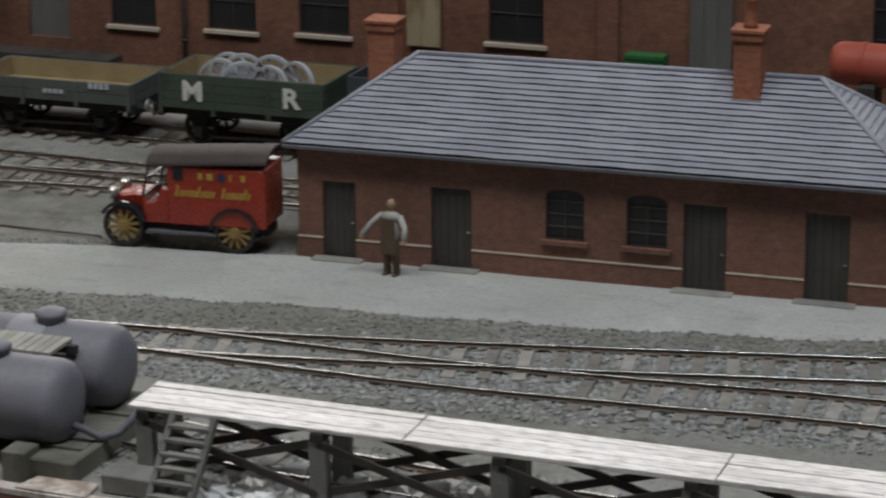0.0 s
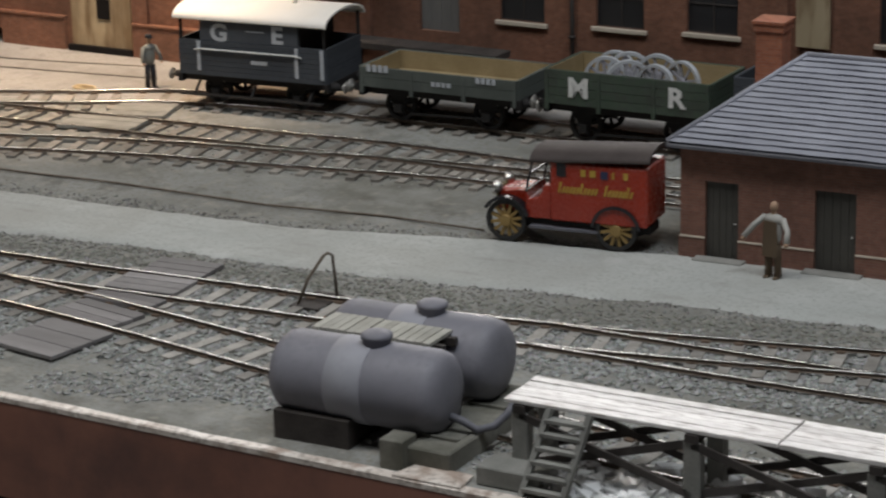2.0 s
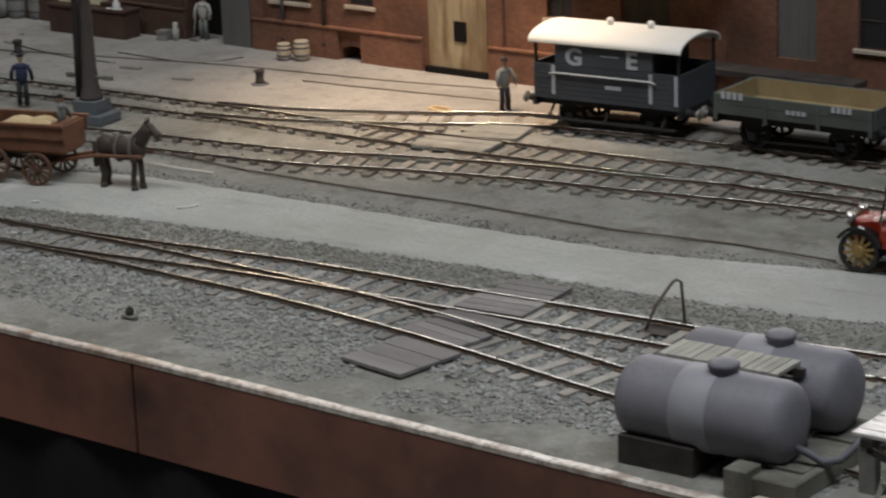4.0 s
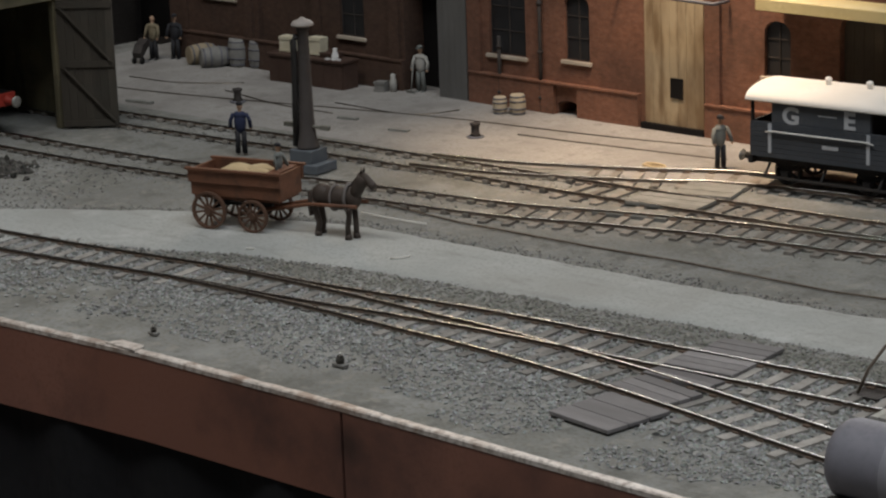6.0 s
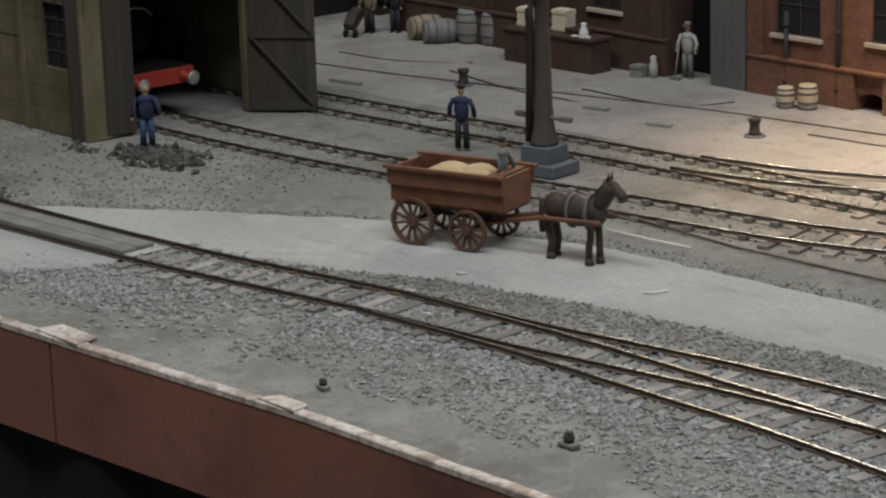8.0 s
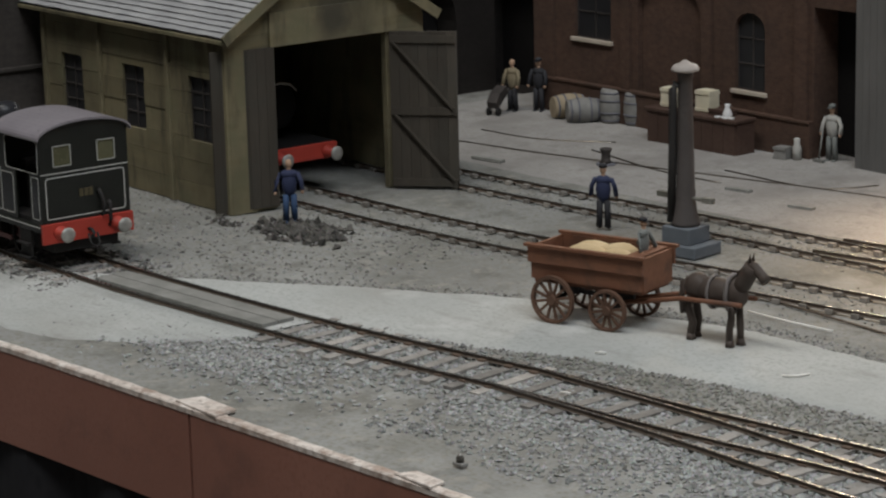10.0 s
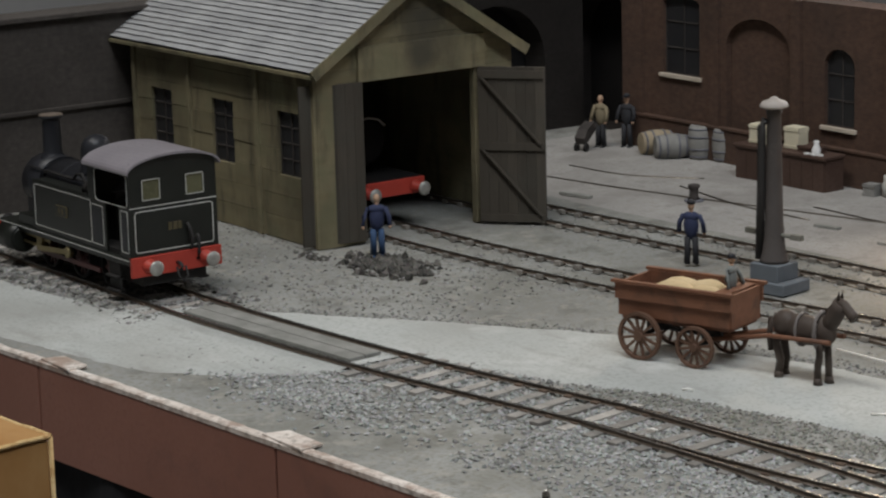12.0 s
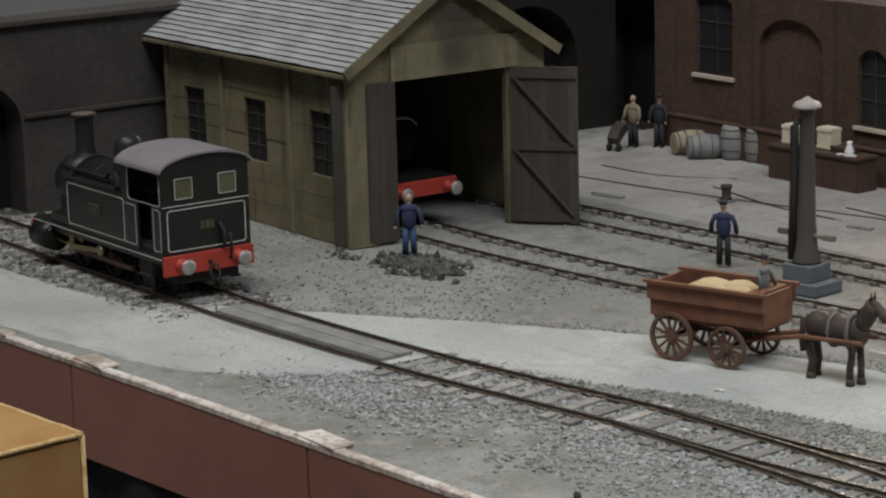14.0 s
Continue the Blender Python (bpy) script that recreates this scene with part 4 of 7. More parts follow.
# ---- paints for the models ----
P = dict(
    black=noise_mat("loco_black", (0.0085, 0.0095, 0.008), (0.015, 0.0165, 0.0135), 60, 0.4, bump=0.06, fine=700, spec=0.35),
    smoke=noise_mat("smokebox_black", (0.013, 0.0135, 0.016), (0.024, 0.0245, 0.029), 50, 0.42, bump=0.1, fine=600),
    roofblk=noise_mat("cab_roof_grey", (0.20, 0.182, 0.198), (0.27, 0.245, 0.265), 40, 0.33, bump=0.05, spec=0.6),
    red=noise_mat("buffer_red", (0.33, 0.038, 0.026), (0.43, 0.055, 0.037), 60, 0.5, bump=0.05),
    maroon=noise_mat("maroon_panel", (0.050, 0.016, 0.016), (0.070, 0.022, 0.021), 60, 0.45, bump=0.05),
    line=noise_mat("lining_white", (0.50, 0.50, 0.47), (0.62, 0.62, 0.58), 60, 0.6, bump=0.0),
    brass=noise_mat("worn_brass", (0.20, 0.165, 0.085), (0.30, 0.25, 0.14), 90, 0.5, metal=0.9, bump=0.05),
    silver=noise_mat("bright_steel", (0.55, 0.53, 0.50), (0.70, 0.68, 0.65), 90, 0.3, metal=1.0, bump=0.05),
    buffersteel=noise_mat("dull_buffer_steel", (0.30, 0.29, 0.27), (0.46, 0.45, 0.42), 200, 0.5, metal=0.6, bump=0.1),
    paintgrey=noise_mat("window_frame_grey", (0.34, 0.34, 0.31), (0.46, 0.46, 0.42), 120, 0.6, bump=0.0),
    pane=noise_mat("grimy_pane", (0.085, 0.082, 0.045), (0.15, 0.145, 0.085), 60, 0.25, bump=0.05),
    dimgilt=noise_mat("grimy_gilt", (0.070, 0.058, 0.032), (0.12, 0.10, 0.058), 120, 0.6, metal=0.2, bump=0.0),
    gilt=noise_mat("dulled_gilt", (0.20, 0.15, 0.06), (0.28, 0.22, 0.10), 90, 0.5, metal=0.4, bump=0.0),
    frame=noise_mat("frame_black", (0.014, 0.013, 0.013), (0.026, 0.024, 0.023), 70, 0.7, bump=0.1),
    wagongreen=noise_mat("wagon_green", (0.045, 0.066, 0.046), (0.066, 0.088, 0.064), 40, 0.75, bump=0.15, c3=(0.06, 0.07, 0.06), perpiece=0.08),
    wagongrey=noise_mat("wagon_grey", (0.080, 0.092, 0.082), (0.115, 0.128, 0.116), 40, 0.8, bump=0.15, perpiece=0.08),
    vangrey=noise_mat("brake_van_blue_grey", (0.050, 0.056, 0.066), (0.070, 0.077, 0.088), 40, 0.65, bump=0.1, perpiece=0.08),
    whiteroof=noise_mat("white_roof", (0.80, 0.77, 0.72), (0.88, 0.86, 0.82), 30, 0.6, bump=0.1),
    letter=noise_mat("letter_white", (0.60, 0.60, 0.58), (0.72, 0.72, 0.70), 80, 0.7, bump=0.0),
    letterdim=noise_mat("letter_faded", (0.40, 0.42, 0.45), (0.50, 0.52, 0.55), 80, 0.7, bump=0.0),
    sand=noise_mat("wagon_floor", (0.25, 0.19, 0.10), (0.36, 0.28, 0.16), 60, 0.9, bump=0.3),
    mailred=noise_mat("van_red", (0.27, 0.024, 0.011), (0.36, 0.038, 0.017), 50, 0.28, bump=0.03, spec=0.6),
    mailroof=noise_mat("van_roof_cloth", (0.045, 0.035, 0.033), (0.070, 0.056, 0.052), 80, 0.7, bump=0.2),
    gold=noise_mat("gold_paint", (0.50, 0.34, 0.06), (0.62, 0.44, 0.10), 90, 0.45, metal=0.4, bump=0.0),
    wheelgold=noise_mat("wheel_brown_gold", (0.26, 0.17, 0.06), (0.34, 0.23, 0.09), 90, 0.5, metal=0.2, bump=0.0),
    tyre=plain_mat("rubber", (0.020, 0.019, 0.018), 0.75),
    blackgloss=plain_mat("mudguard_black", (0.015, 0.015, 0.018), 0.25),
    tankgrey=noise_mat("tank_purple_grey", (0.185, 0.183, 0.21), (0.235, 0.23, 0.26), 35, 0.55, bump=0.05, fine=300, c3=(0.20, 0.197, 0.224)),
    tankband=noise_mat("tank_band_grey", (0.29, 0.29, 0.325), (0.335, 0.335, 0.37), 45, 0.55, bump=0.05, fine=300),
    concrete=noise_mat("pedestal_concrete", (0.145, 0.14, 0.12), (0.215, 0.208, 0.18), 50, 0.9, bump=0.3),
    duckboard=noise_mat("duckboard", (0.33, 0.32, 0.28), (0.44, 0.425, 0.385), 70, 0.85, bump=0.25, perpiece=0.15),
    cartbrown=noise_mat("cart_brown", (0.145, 0.064, 0.036), (0.225, 0.10, 0.058), 45, 0.6, bump=0.15, perpiece=0.1, stretch=(0.3, 1, 1)),
    cartwheel=noise_mat("cart_wheel_brown", (0.085, 0.046, 0.030), (0.145, 0.082, 0.055), 60, 0.7, bump=0.15),
    sack=noise_mat("sack_straw", (0.48, 0.36, 0.20), (0.60, 0.47, 0.29), 80, 0.9, bump=0.3),
    horse=noise_mat("horse_brown", (0.045, 0.033, 0.027), (0.085, 0.066, 0.054), 60, 0.6, bump=0.1),
    harness=plain_mat("harness_grey", (0.16, 0.14, 0.13), 0.7),
    column=noise_mat("column_iron", (0.066, 0.057, 0.054), (0.105, 0.093, 0.088), 50, 0.6, bump=0.15),
    leather=plain_mat("bag_black", (0.022, 0.020, 0.019), 0.6),
    capstone=noise_mat("column_cap", (0.33, 0.295, 0.27), (0.44, 0.40, 0.37), 60, 0.6),
    bluestone=noise_mat("plinth_blue_grey", (0.11, 0.125, 0.14), (0.16, 0.175, 0.195), 50, 0.85, bump=0.2),
    navy=plain_mat("navy_coat", (0.022, 0.030, 0.075), 0.8),
    blue=plain_mat("blue_overall", (0.030, 0.065, 0.14), 0.8),
    skin=plain_mat("figure_tan", (0.42, 0.27, 0.18), 0.7),
    tan=plain_mat("figure_khaki", (0.20, 0.165, 0.105), 0.8),
    dull=plain_mat("figure_grey", (0.17, 0.18, 0.17), 0.8),
    apron=plain_mat("figure_apron", (0.11, 0.075, 0.045), 0.8),
    shirt=plain_mat("figure_shirt", (0.42, 0.41, 0.38), 0.8),
    dark=plain_mat("figure_dark", (0.02, 0.02, 0.024), 0.8),
    oldcask=noise_mat("cask_old_oak", (0.25, 0.20, 0.135), (0.36, 0.30, 0.21), 90, 0.8, bump=0.2),
    cask=noise_mat("cask_oak", (0.40, 0.335, 0.235), (0.53, 0.46, 0.345), 90, 0.8, bump=0.2),
    caskgrey=noise_mat("cask_grey", (0.17, 0.166, 0.155), (0.26, 0.252, 0.237), 90, 0.8, bump=0.2),
    crate=noise_mat("crate_pale", (0.55, 0.50, 0.37), (0.66, 0.61, 0.47), 70, 0.8, bump=0.2),
    tabletop=noise_mat("bench_brown", (0.055, 0.032, 0.024), (0.085, 0.052, 0.040), 40, 0.7, bump=0.2),
    copper=noise_mat("red_boiler", (0.34, 0.07, 0.045), (0.43, 0.10, 0.065), 45, 0.55, bump=0.1),
    green=noise_mat("green_crate", (0.025, 0.11, 0.035), (0.04, 0.16, 0.055), 70, 0.6, bump=0.1),
    card=noise_mat("cardboard", (0.36, 0.195, 0.072), (0.46, 0.275, 0.115), 12, 0.6, bump=0.1, fine=200),
    coal=noise_mat("coal_dust", (0.05, 0.045, 0.038), (0.10, 0.092, 0.078), 120, 0.9, bump=0.6),
    foil=noise_mat("pale_glossy_stone", (0.66, 0.66, 0.66), (0.85, 0.85, 0.84), 200, 0.22, bump=0.2, spec=0.8),
)


stains(P["card"], (0.27, 0.115, 0.028), 14, 0.75, 0.45, 0.68, (1, 1, 0.7))
stains(P["cartbrown"], (0.075, 0.045, 0.032), 55, 0.6, 0.5, 0.64)
stains(P["tankgrey"], (0.13, 0.128, 0.14), 30, 0.55, 0.5, 0.7)
stains(P["wagongreen"], (0.045, 0.046, 0.040), 40, 0.6, 0.5, 0.66)
stains(P["wagongrey"], (0.075, 0.08, 0.075), 40, 0.6, 0.5, 0.66)


def lining(bm, x0, x1, z0, z1, y, r=2.0, w=0.5, t=0.22, axis="y"):
    """A thin painted line round a panel with rounded corners."""
    def loop(g):
        pts = []
        for cx, cz, a in ((x1 - r, z1 - r, 0), (x0 + r, z1 - r, 90), (x0 + r, z0 + r, 180), (x1 - r, z0 + r, 270)):
            for k in range(5):
                an = math.radians(a + k * 22.5)
                pts.append((cx + (r - g) * math.cos(an), cz + (r - g) * math.sin(an)))
        return pts
    o, i = loop(0), loop(w)
    put = (lambda u, v, d: (u, y + d, v)) if axis == "y" else (lambda u, v, d: (y + d, u, v))
    ov, iv = [bm.verts.new(put(*p, t)) for p in o], [bm.verts.new(put(*p, t)) for p in i]
    ob, ib = [bm.verts.new(put(*p, 0)) for p in o], [bm.verts.new(put(*p, 0)) for p in i]
    n = len(o)
    for k in range(n):
        j = (k + 1) % n
        bm.faces.new((ov[k], ov[j], iv[j], iv[k]))
        bm.faces.new((ob[k], ob[j], ov[j], ov[k]))
        bm.faces.new((ib[j], ib[k], iv[k], iv[j]))


def spoked_wheel(parent, name, x, y, z, r, w, spokes, tyre_mat, spoke_mat, hub=0.18, rim=0.16, spoke_w=0.11):
    """A wheel standing across y, with a rim, spokes and a hub."""
    wh = new(name)
    wh.empty_display_size = 0.005
    wh.parent = parent
    wh.matrix_basis = pose(x * MM, y * MM, z * MM)
    bm = bmesh.new()
    n = 28
    prof = ((r, -w / 2), (r, w / 2), (r * (1 - rim), w / 2), (r * (1 - rim), -w / 2))
    rings = [[bm.verts.new((a * math.cos(2 * math.pi * k / n), b, a * math.sin(2 * math.pi * k / n))) for a, b in prof] for k in range(n)]
    for k in range(n):
        for j in range(4):
            bm.faces.new((rings[k][j], rings[(k + 1) % n][j], rings[(k + 1) % n][(j + 1) % 4], rings[k][(j + 1) % 4]))
    part("tyre", bm, tyre_mat, wh)
    bm = bmesh.new()
    for k in range(spokes):
        a = 2 * math.pi * k / spokes + 0.2
        beam(bm, (0, 0, 0), (r * (1 - rim * 0.8) * math.cos(a), 0, r * (1 - rim * 0.8) * math.sin(a)), w * 0.5, r * spoke_w, up=(0, 1, 0))
    cyl(bm, (0, -w * 0.8, 0), (0, w * 0.8, 0), r * hub, seg=12)
    part("spokes", bm, spoke_mat, wh)
    return wh


def buffer(parent, x, y, z, s, mat, head=None):
    """A sprung buffer pointing along x by the sign s."""
    b = new("buffer")
    b.empty_display_size = 0.005
    b.parent = parent
    b.matrix_basis = pose(x * MM, y * MM, z * MM)
    bm = bmesh.new()
    lathe(bm, [(4.6, 0), (4.2, s * 1.2), (3.0, s * 2), (2.7, s * 7)], axis="x", seg=16)
    part("buffer_housing", bm, mat, b)
    bm = bmesh.new()
    lathe(bm, [(1.4, s * 7), (1.4, s * 10), (4.4, s * 10.2), (4.9, s * 10.8), (4.2, s * 11.6), (1.5, s * 12)], axis="x", seg=18)
    part("buffer_head", bm, head or P["buffersteel"], b, "dull steel buffer head")
    return b


# ---- the tank locomotive ----
def locomotive(x, y, rz):
    lo = thing("tank_locomotive", "lined black six-wheeled tank locomotive with red buffer beams", "locomotive", x, y, 4, rz)
    FP = 28.0
    bm = bmesh.new()
    box(bm, -204, -1, -31, 31, FP - 2.2, FP)
    box(bm, -203, -2, -30.2, -28.6, FP - 5, FP - 2.2)
    box(bm, -203, -2, 28.6, 30.2, FP - 5, FP - 2.2)
    part("footplate", bm, P["black"], lo, bevel=0.25)
    bm = bmesh.new()
    for s in (-1, 1):
        box(bm, -203, -2, s * 31 - 0.15, s * 31 + 0.15, FP - 1.7, FP - 1.2)
    part("footplate_lining", bm, P["line"], lo, "thin white lining")
    for x0, x1, m in ((-207, -204, P["maroon"]), (-1, 2, P["red"])):
        bm = bmesh.new()
        box(bm, x0, x1, -31, 31, FP - 12, FP + (0.6 if x0 > -50 else -2.4))
        part("buffer_beam", bm, P["red"], lo, "red buffer beam", bevel=0.3)
    for xx, s in ((2, 1), (-207, -1)):
        for yy in (-19.5, 19.5):
            buffer(lo, xx, yy, FP - 5.5, s, P["red"], P["buffersteel"] if s > 0 else P["frame"])
    # boiler, smokebox, chimney, dome
    BZ, BR = 52.0, 17.0
    bm = bmesh.new()
    lathe(bm, [(BR, -168), (BR, -58)], (0, 0, BZ), "x", 36)
    for xx in (-140, -112, -86):
        lathe(bm, [(BR + 0.35, xx - 1), (BR + 0.35, xx + 1)], (0, 0, BZ), "x", 36)
    part("boiler", bm, P["smoke"], lo)
    bm = bmesh.new()
    lathe(bm, [(8, -195.4), (15.5, -194.6), (BR + 1.2, -193), (BR + 1.2, -166)], (0, 0, BZ), "x", 36)
    box(bm, -192, -167, -15, 15, FP, BZ - 8)
    part("smokebox", bm, P["smoke"], lo)
    bm = bmesh.new()
    lathe(bm, [(11, -196.2), (13, -195.6), (13, -194.5)], (0, 0, BZ), "x", 28)
    cyl(bm, (-198.5, 0, BZ), (-195, 0, BZ), 1.2, seg=10)
    beam(bm, (-198, 0, BZ), (-198, 4, BZ - 4), 0.8, 0.8)
    part("smokebox_door", bm, P["smoke"], lo)
    bm = bmesh.new()
    lathe(bm, [(9, 67.5), (7.4, 69.5), (6.3, 72), (5.9, 94), (6.0, 94.4), (8.0, 95.4), (8.2, 96.6), (7.0, 97.4), (5.2, 97.2), (4.8, 88)], (-181, 0, 0), "z", 26)
    part("chimney", bm, P["smoke"], lo)
    bm = bmesh.new()
    lathe(bm, [(8.1, 96.9), (8.25, 97.3), (7.2, 97.7), (5.8, 97.5)], (-181, 0, 0), "z", 26)
    part("chimney_cap", bm, M["web"], lo, "worn rusty chimney cap")
    bm = bmesh.new()
    lathe(bm, [(12, 64), (11, 68), (10.2, 71), (10.0, 80), (9.3, 85), (7.4, 88.6), (4.2, 90.6), (0.4, 91.3)], (-111, 0, 0), "z", 28)
    part("dome", bm, P["smoke"], lo)
    bm = bmesh.new()
    for xx, h in ((-70, 77), (-66, 79), (-70, 76)):
        lathe(bm, [(2.6, 66), (2.2, 70), (1.5, 71), (1.4, h), (2.0, h + 1), (0.3, h + 2)], (xx, 4 if xx < -67 else -4, 0), "z", 12)
    part("safety_valve", bm, P["brass"], lo, "small brass safety valves")
    # side tanks, cab sides
    for s in (-1, 1):
        bm = bmesh.new()
        o, i = s * 30.0, s * 18.5
        box(bm, -148, -60, min(o, i), max(o, i), FP, FP + 33)
        box(bm, -148, -60, min(o, o - s), max(o, o - s), FP + 33, FP + 34)
        part("side_tank", bm, P["black"], lo, bevel=0.5)
        bm = bmesh.new()
        lining(bm, -145, -57, FP + 3, FP + 31, s * 30.05 - (0.22 if s < 0 else 0), 2.2, 0.55)
        part("tank_lining", bm, P["line"], lo, "thin white lining")
        bm = bmesh.new()
        box(bm, -110, -94, min(s * 30, s * 30.9), max(s * 30, s * 30.9), FP + 14, FP + 21)
        part("number_plate", bm, P["dimgilt"], lo, "small dull brass plate")
        bm = bmesh.new()
        box(bm, -109.3, -94.7, min(s * 30.9, s * 31.0), max(s * 30.9, s * 31.0), FP + 14.6, FP + 20.4)
        part("plate_field", bm, P["black"], lo)
        bm = bmesh.new()
        box(bm, -106, -103.4, min(s * 30.9, s * 31.2), max(s * 30.9, s * 31.2), FP + 15.5, FP + 19.5)
        box(bm, -101, -98.4, min(s * 30.9, s * 31.2), max(s * 30.9, s * 31.2), FP + 15.5, FP + 19.5)
        part("plate_marks", bm, P["dimgilt"], lo)
        # cab side with the entrance cut out
        bm = bmesh.new()
        y0, y1 = min(o, o - s * 1.2), max(o, o - s * 1.2)
        slab(bm, [(-60, FP), (-36, FP), (-36, FP + 31), (-46, FP + 31), (-49, FP + 34), (-49, FP + 50), (-47, FP + 53), (0, FP + 53), (0, FP + 55), (-60, FP + 55)], y0, y1, "y")
        part("cab_side", bm, P["black"], lo)
        bm = bmesh.new()
        slab(bm, [(-16, FP), (-0.6, FP), (-0.6, FP + 53), (-3, FP + 53), (-3, FP + 32), (-16, FP + 32)], y0, y1, "y")
        part("bunker_side", bm, P["black"], lo)
        bm = bmesh.new()
        lining(bm, -57, -39, FP + 3, FP + 29, s * 30.05 - (0.22 if s < 0 else 0), 1.8, 0.5)
        lining(bm, -13.5, -3, FP + 3, FP + 30, s * 30.05 - (0.22 if s < 0 else 0), 1.5, 0.5)
        lining(bm, -49.6, -2.6, FP + 32, FP + 53.2, s * 30.05 - (0.22 if s < 0 else 0), 3.2, 0.5)
        part("cab_lining", bm, P["line"], lo, "thin white lining")
        for a, b in ((-55.5, -40.5), (-12, -4.5)):
            bm = bmesh.new()
            box(bm, a, b, min(s * 30, s * 30.12), max(s * 30, s * 30.12), FP + 5, FP + 27)
            part("panel", bm, P["smoke"], lo, "dull black panel")
        # sandbox, cylinder, rods
        bm = bmesh.new()
        box(bm, -176, -150, min(s * 12, s * 29), max(s * 12, s * 29), FP, FP + 7)
        part("sandbox", bm, P["black"], lo, "black splasher box", bevel=0.4)
        bm = bmesh.new()
        cyl(bm, (-199, s * 27, 17), (-174, s * 27, 17), 9.5, seg=24)
        cyl(bm, (-200.4, s * 27, 17), (-172.6, s * 27, 17), 8, seg=20)
        part("cylinder", bm, P["black"], lo)
        bm = bmesh.new()
        beam(bm, (-173, s * 26, 21), (-132, s * 26, 20.5), 1.2, 2.2)
        box(bm, -150, -142, min(s * 24, s * 28.5), max(s * 24, s * 28.5), 14, 22.5)
        cyl(bm, (-173, s * 27, 16), (-146, s * 27, 15.5), 1.1, seg=10)
        part("slide_bar", bm, P["brass"], lo, "brass slide bars and crosshead")
        bm = bmesh.new()
        beam(bm, (-146, s * 29.2, 15), (-98, s * 29.2, 18.5), 1.4, 3.2)
        cyl(bm, (-98, s * 27, 18.5), (-98, s * 30.6, 18.5), 3.6, seg=14)
        part("connecting_rod", bm, P["brass"], lo, "dull brass-coloured connecting rod")
        bm = bmesh.new()
        beam(bm, (-145, s * 27.6, 13), (-52, s * 27.6, 13), 1.2, 2.8)
        part("coupling_rod", bm, P["maroon"], lo, "dark red coupling rod")
        for xx in (-146, -98, -52):
            spoked_wheel(lo, "driving_wheel", xx, s * 18.5, 14.6, 14.6, 4.5, 12, P["frame"], P["maroon"], hub=0.25, rim=0.13)
        # cab steps
        for xx in (-28,):
            bm = bmesh.new()
            box(bm, xx - 8, xx + 8, min(s * 29, s * 28), max(s * 29, s * 28), 4, FP - 2)
            for zz in (4, 13):
                box(bm, xx - 8, xx + 8, min(s * 26, s * 32), max(s * 26, s * 32), zz, zz + 1.2)
            part("step", bm, P["frame"], lo)
        # pipes along the tank top
        bm = bmesh.new()
        yy = s * 15
        tube(bm, [(-150, s * 19, FP + 14), (-150, s * 20, FP + 30), (-149, s * 20, FP + 36), (-145, s * 20, FP + 37.5), (-112, s * 20, FP + 37), (-104, s * 20, FP + 37), (-99, s * 20, FP + 41), (-90, s * 20, FP + 42), (-87, s * 20, FP + 38), (-86, s * 20, FP + 33)], 1.0)
        part("pipe", bm, P["frame"], lo)
        bm = bmesh.new()
        tube(bm, [(-185, s * 16, BZ + 12), (-60, s * 16, BZ + 12)], 0.6, 6)
        for xx in (-184, -150, -112):
            cyl(bm, (xx, s * 13.5, BZ + 10), (xx, s * 16, BZ + 12), 0.7, seg=6)
        part("handrail", bm, P["frame"], lo)
        bm = bmesh.new()
        lathe(bm, [(3.0, FP + 33), (2.6, FP + 37), (1.2, FP + 38), (1.2, FP + 40)], (-76, s * 24, 0), "z", 12)
        lathe(bm, [(2.4, FP + 33), (2.0, FP + 36), (0.8, FP + 37)], (-68, s * 25, 0), "z", 12)
        part("clack_valve", bm, P["frame"], lo)
    bm = bmesh.new()
    tube(bm, [(-92, -3, BZ + 17), (-84, -3, BZ + 24), (-78, -3, BZ + 26), (-64, -3, BZ + 26), (-61, -3, BZ + 20)], 1.1)
    part("whistle_pipe", bm, P["frame"], lo)
    bm = bmesh.new()
    box(bm, -60, -58.6, -29, 29, FP, FP + 55)
    part("cab_front", bm, P["black"], lo)
    # rear sheet with two windows
    bm = bmesh.new()
    wall_pieces(bm, -30, 30, FP, FP + 55, -1.4, 0, [(-21, -9, FP + 36, FP + 49, 0), (9, 21, FP + 36, FP + 49, 0)])
    arc = [(30 * math.cos(t), FP + 55 + 9 * math.sin(t)) for t in np.linspace(0, math.pi, 17)]
    slab(bm, arc, -1.4, 0, "y")
    bmesh.ops.rotate(bm, verts=bm.verts, cent=(0, 0, 0), matrix=Matrix.Rotation(-math.pi / 2, 3, "Z"))
    part("rear_sheet", bm, P["black"], lo)
    for yy in (-15, 15):
        bm = bmesh.new()
        lining(bm, yy - 6.2, yy + 6.2, FP + 35.8, FP + 49.2, 0.05, 0.8, 0.55, 0.5, axis="x")
        part("window_frame", bm, P["paintgrey"], lo, "thin pale window frame")
        bm = bmesh.new()
        box(bm, -1.0, -0.6, yy - 6, yy + 6, FP + 36, FP + 49)
        part("window_pane", bm, P["pane"], lo, "grimy yellowed pane")
    bm = bmesh.new()
    lining(bm, -27, 27, FP + 3, FP + 29.5, 0.05, 2.2, 0.55, axis="x")
    box(bm, 0.0, 0.25, -30, 30, FP + 31.6, FP + 32.1)
    part("rear_lining", bm, P["line"], lo, "thin white lining")
    bm = bmesh.new()
    for yy in (-4.4, -0.9, 2.2):
        box(bm, 0, 0.5, yy, yy + 2.6, FP + 15, FP + 20)
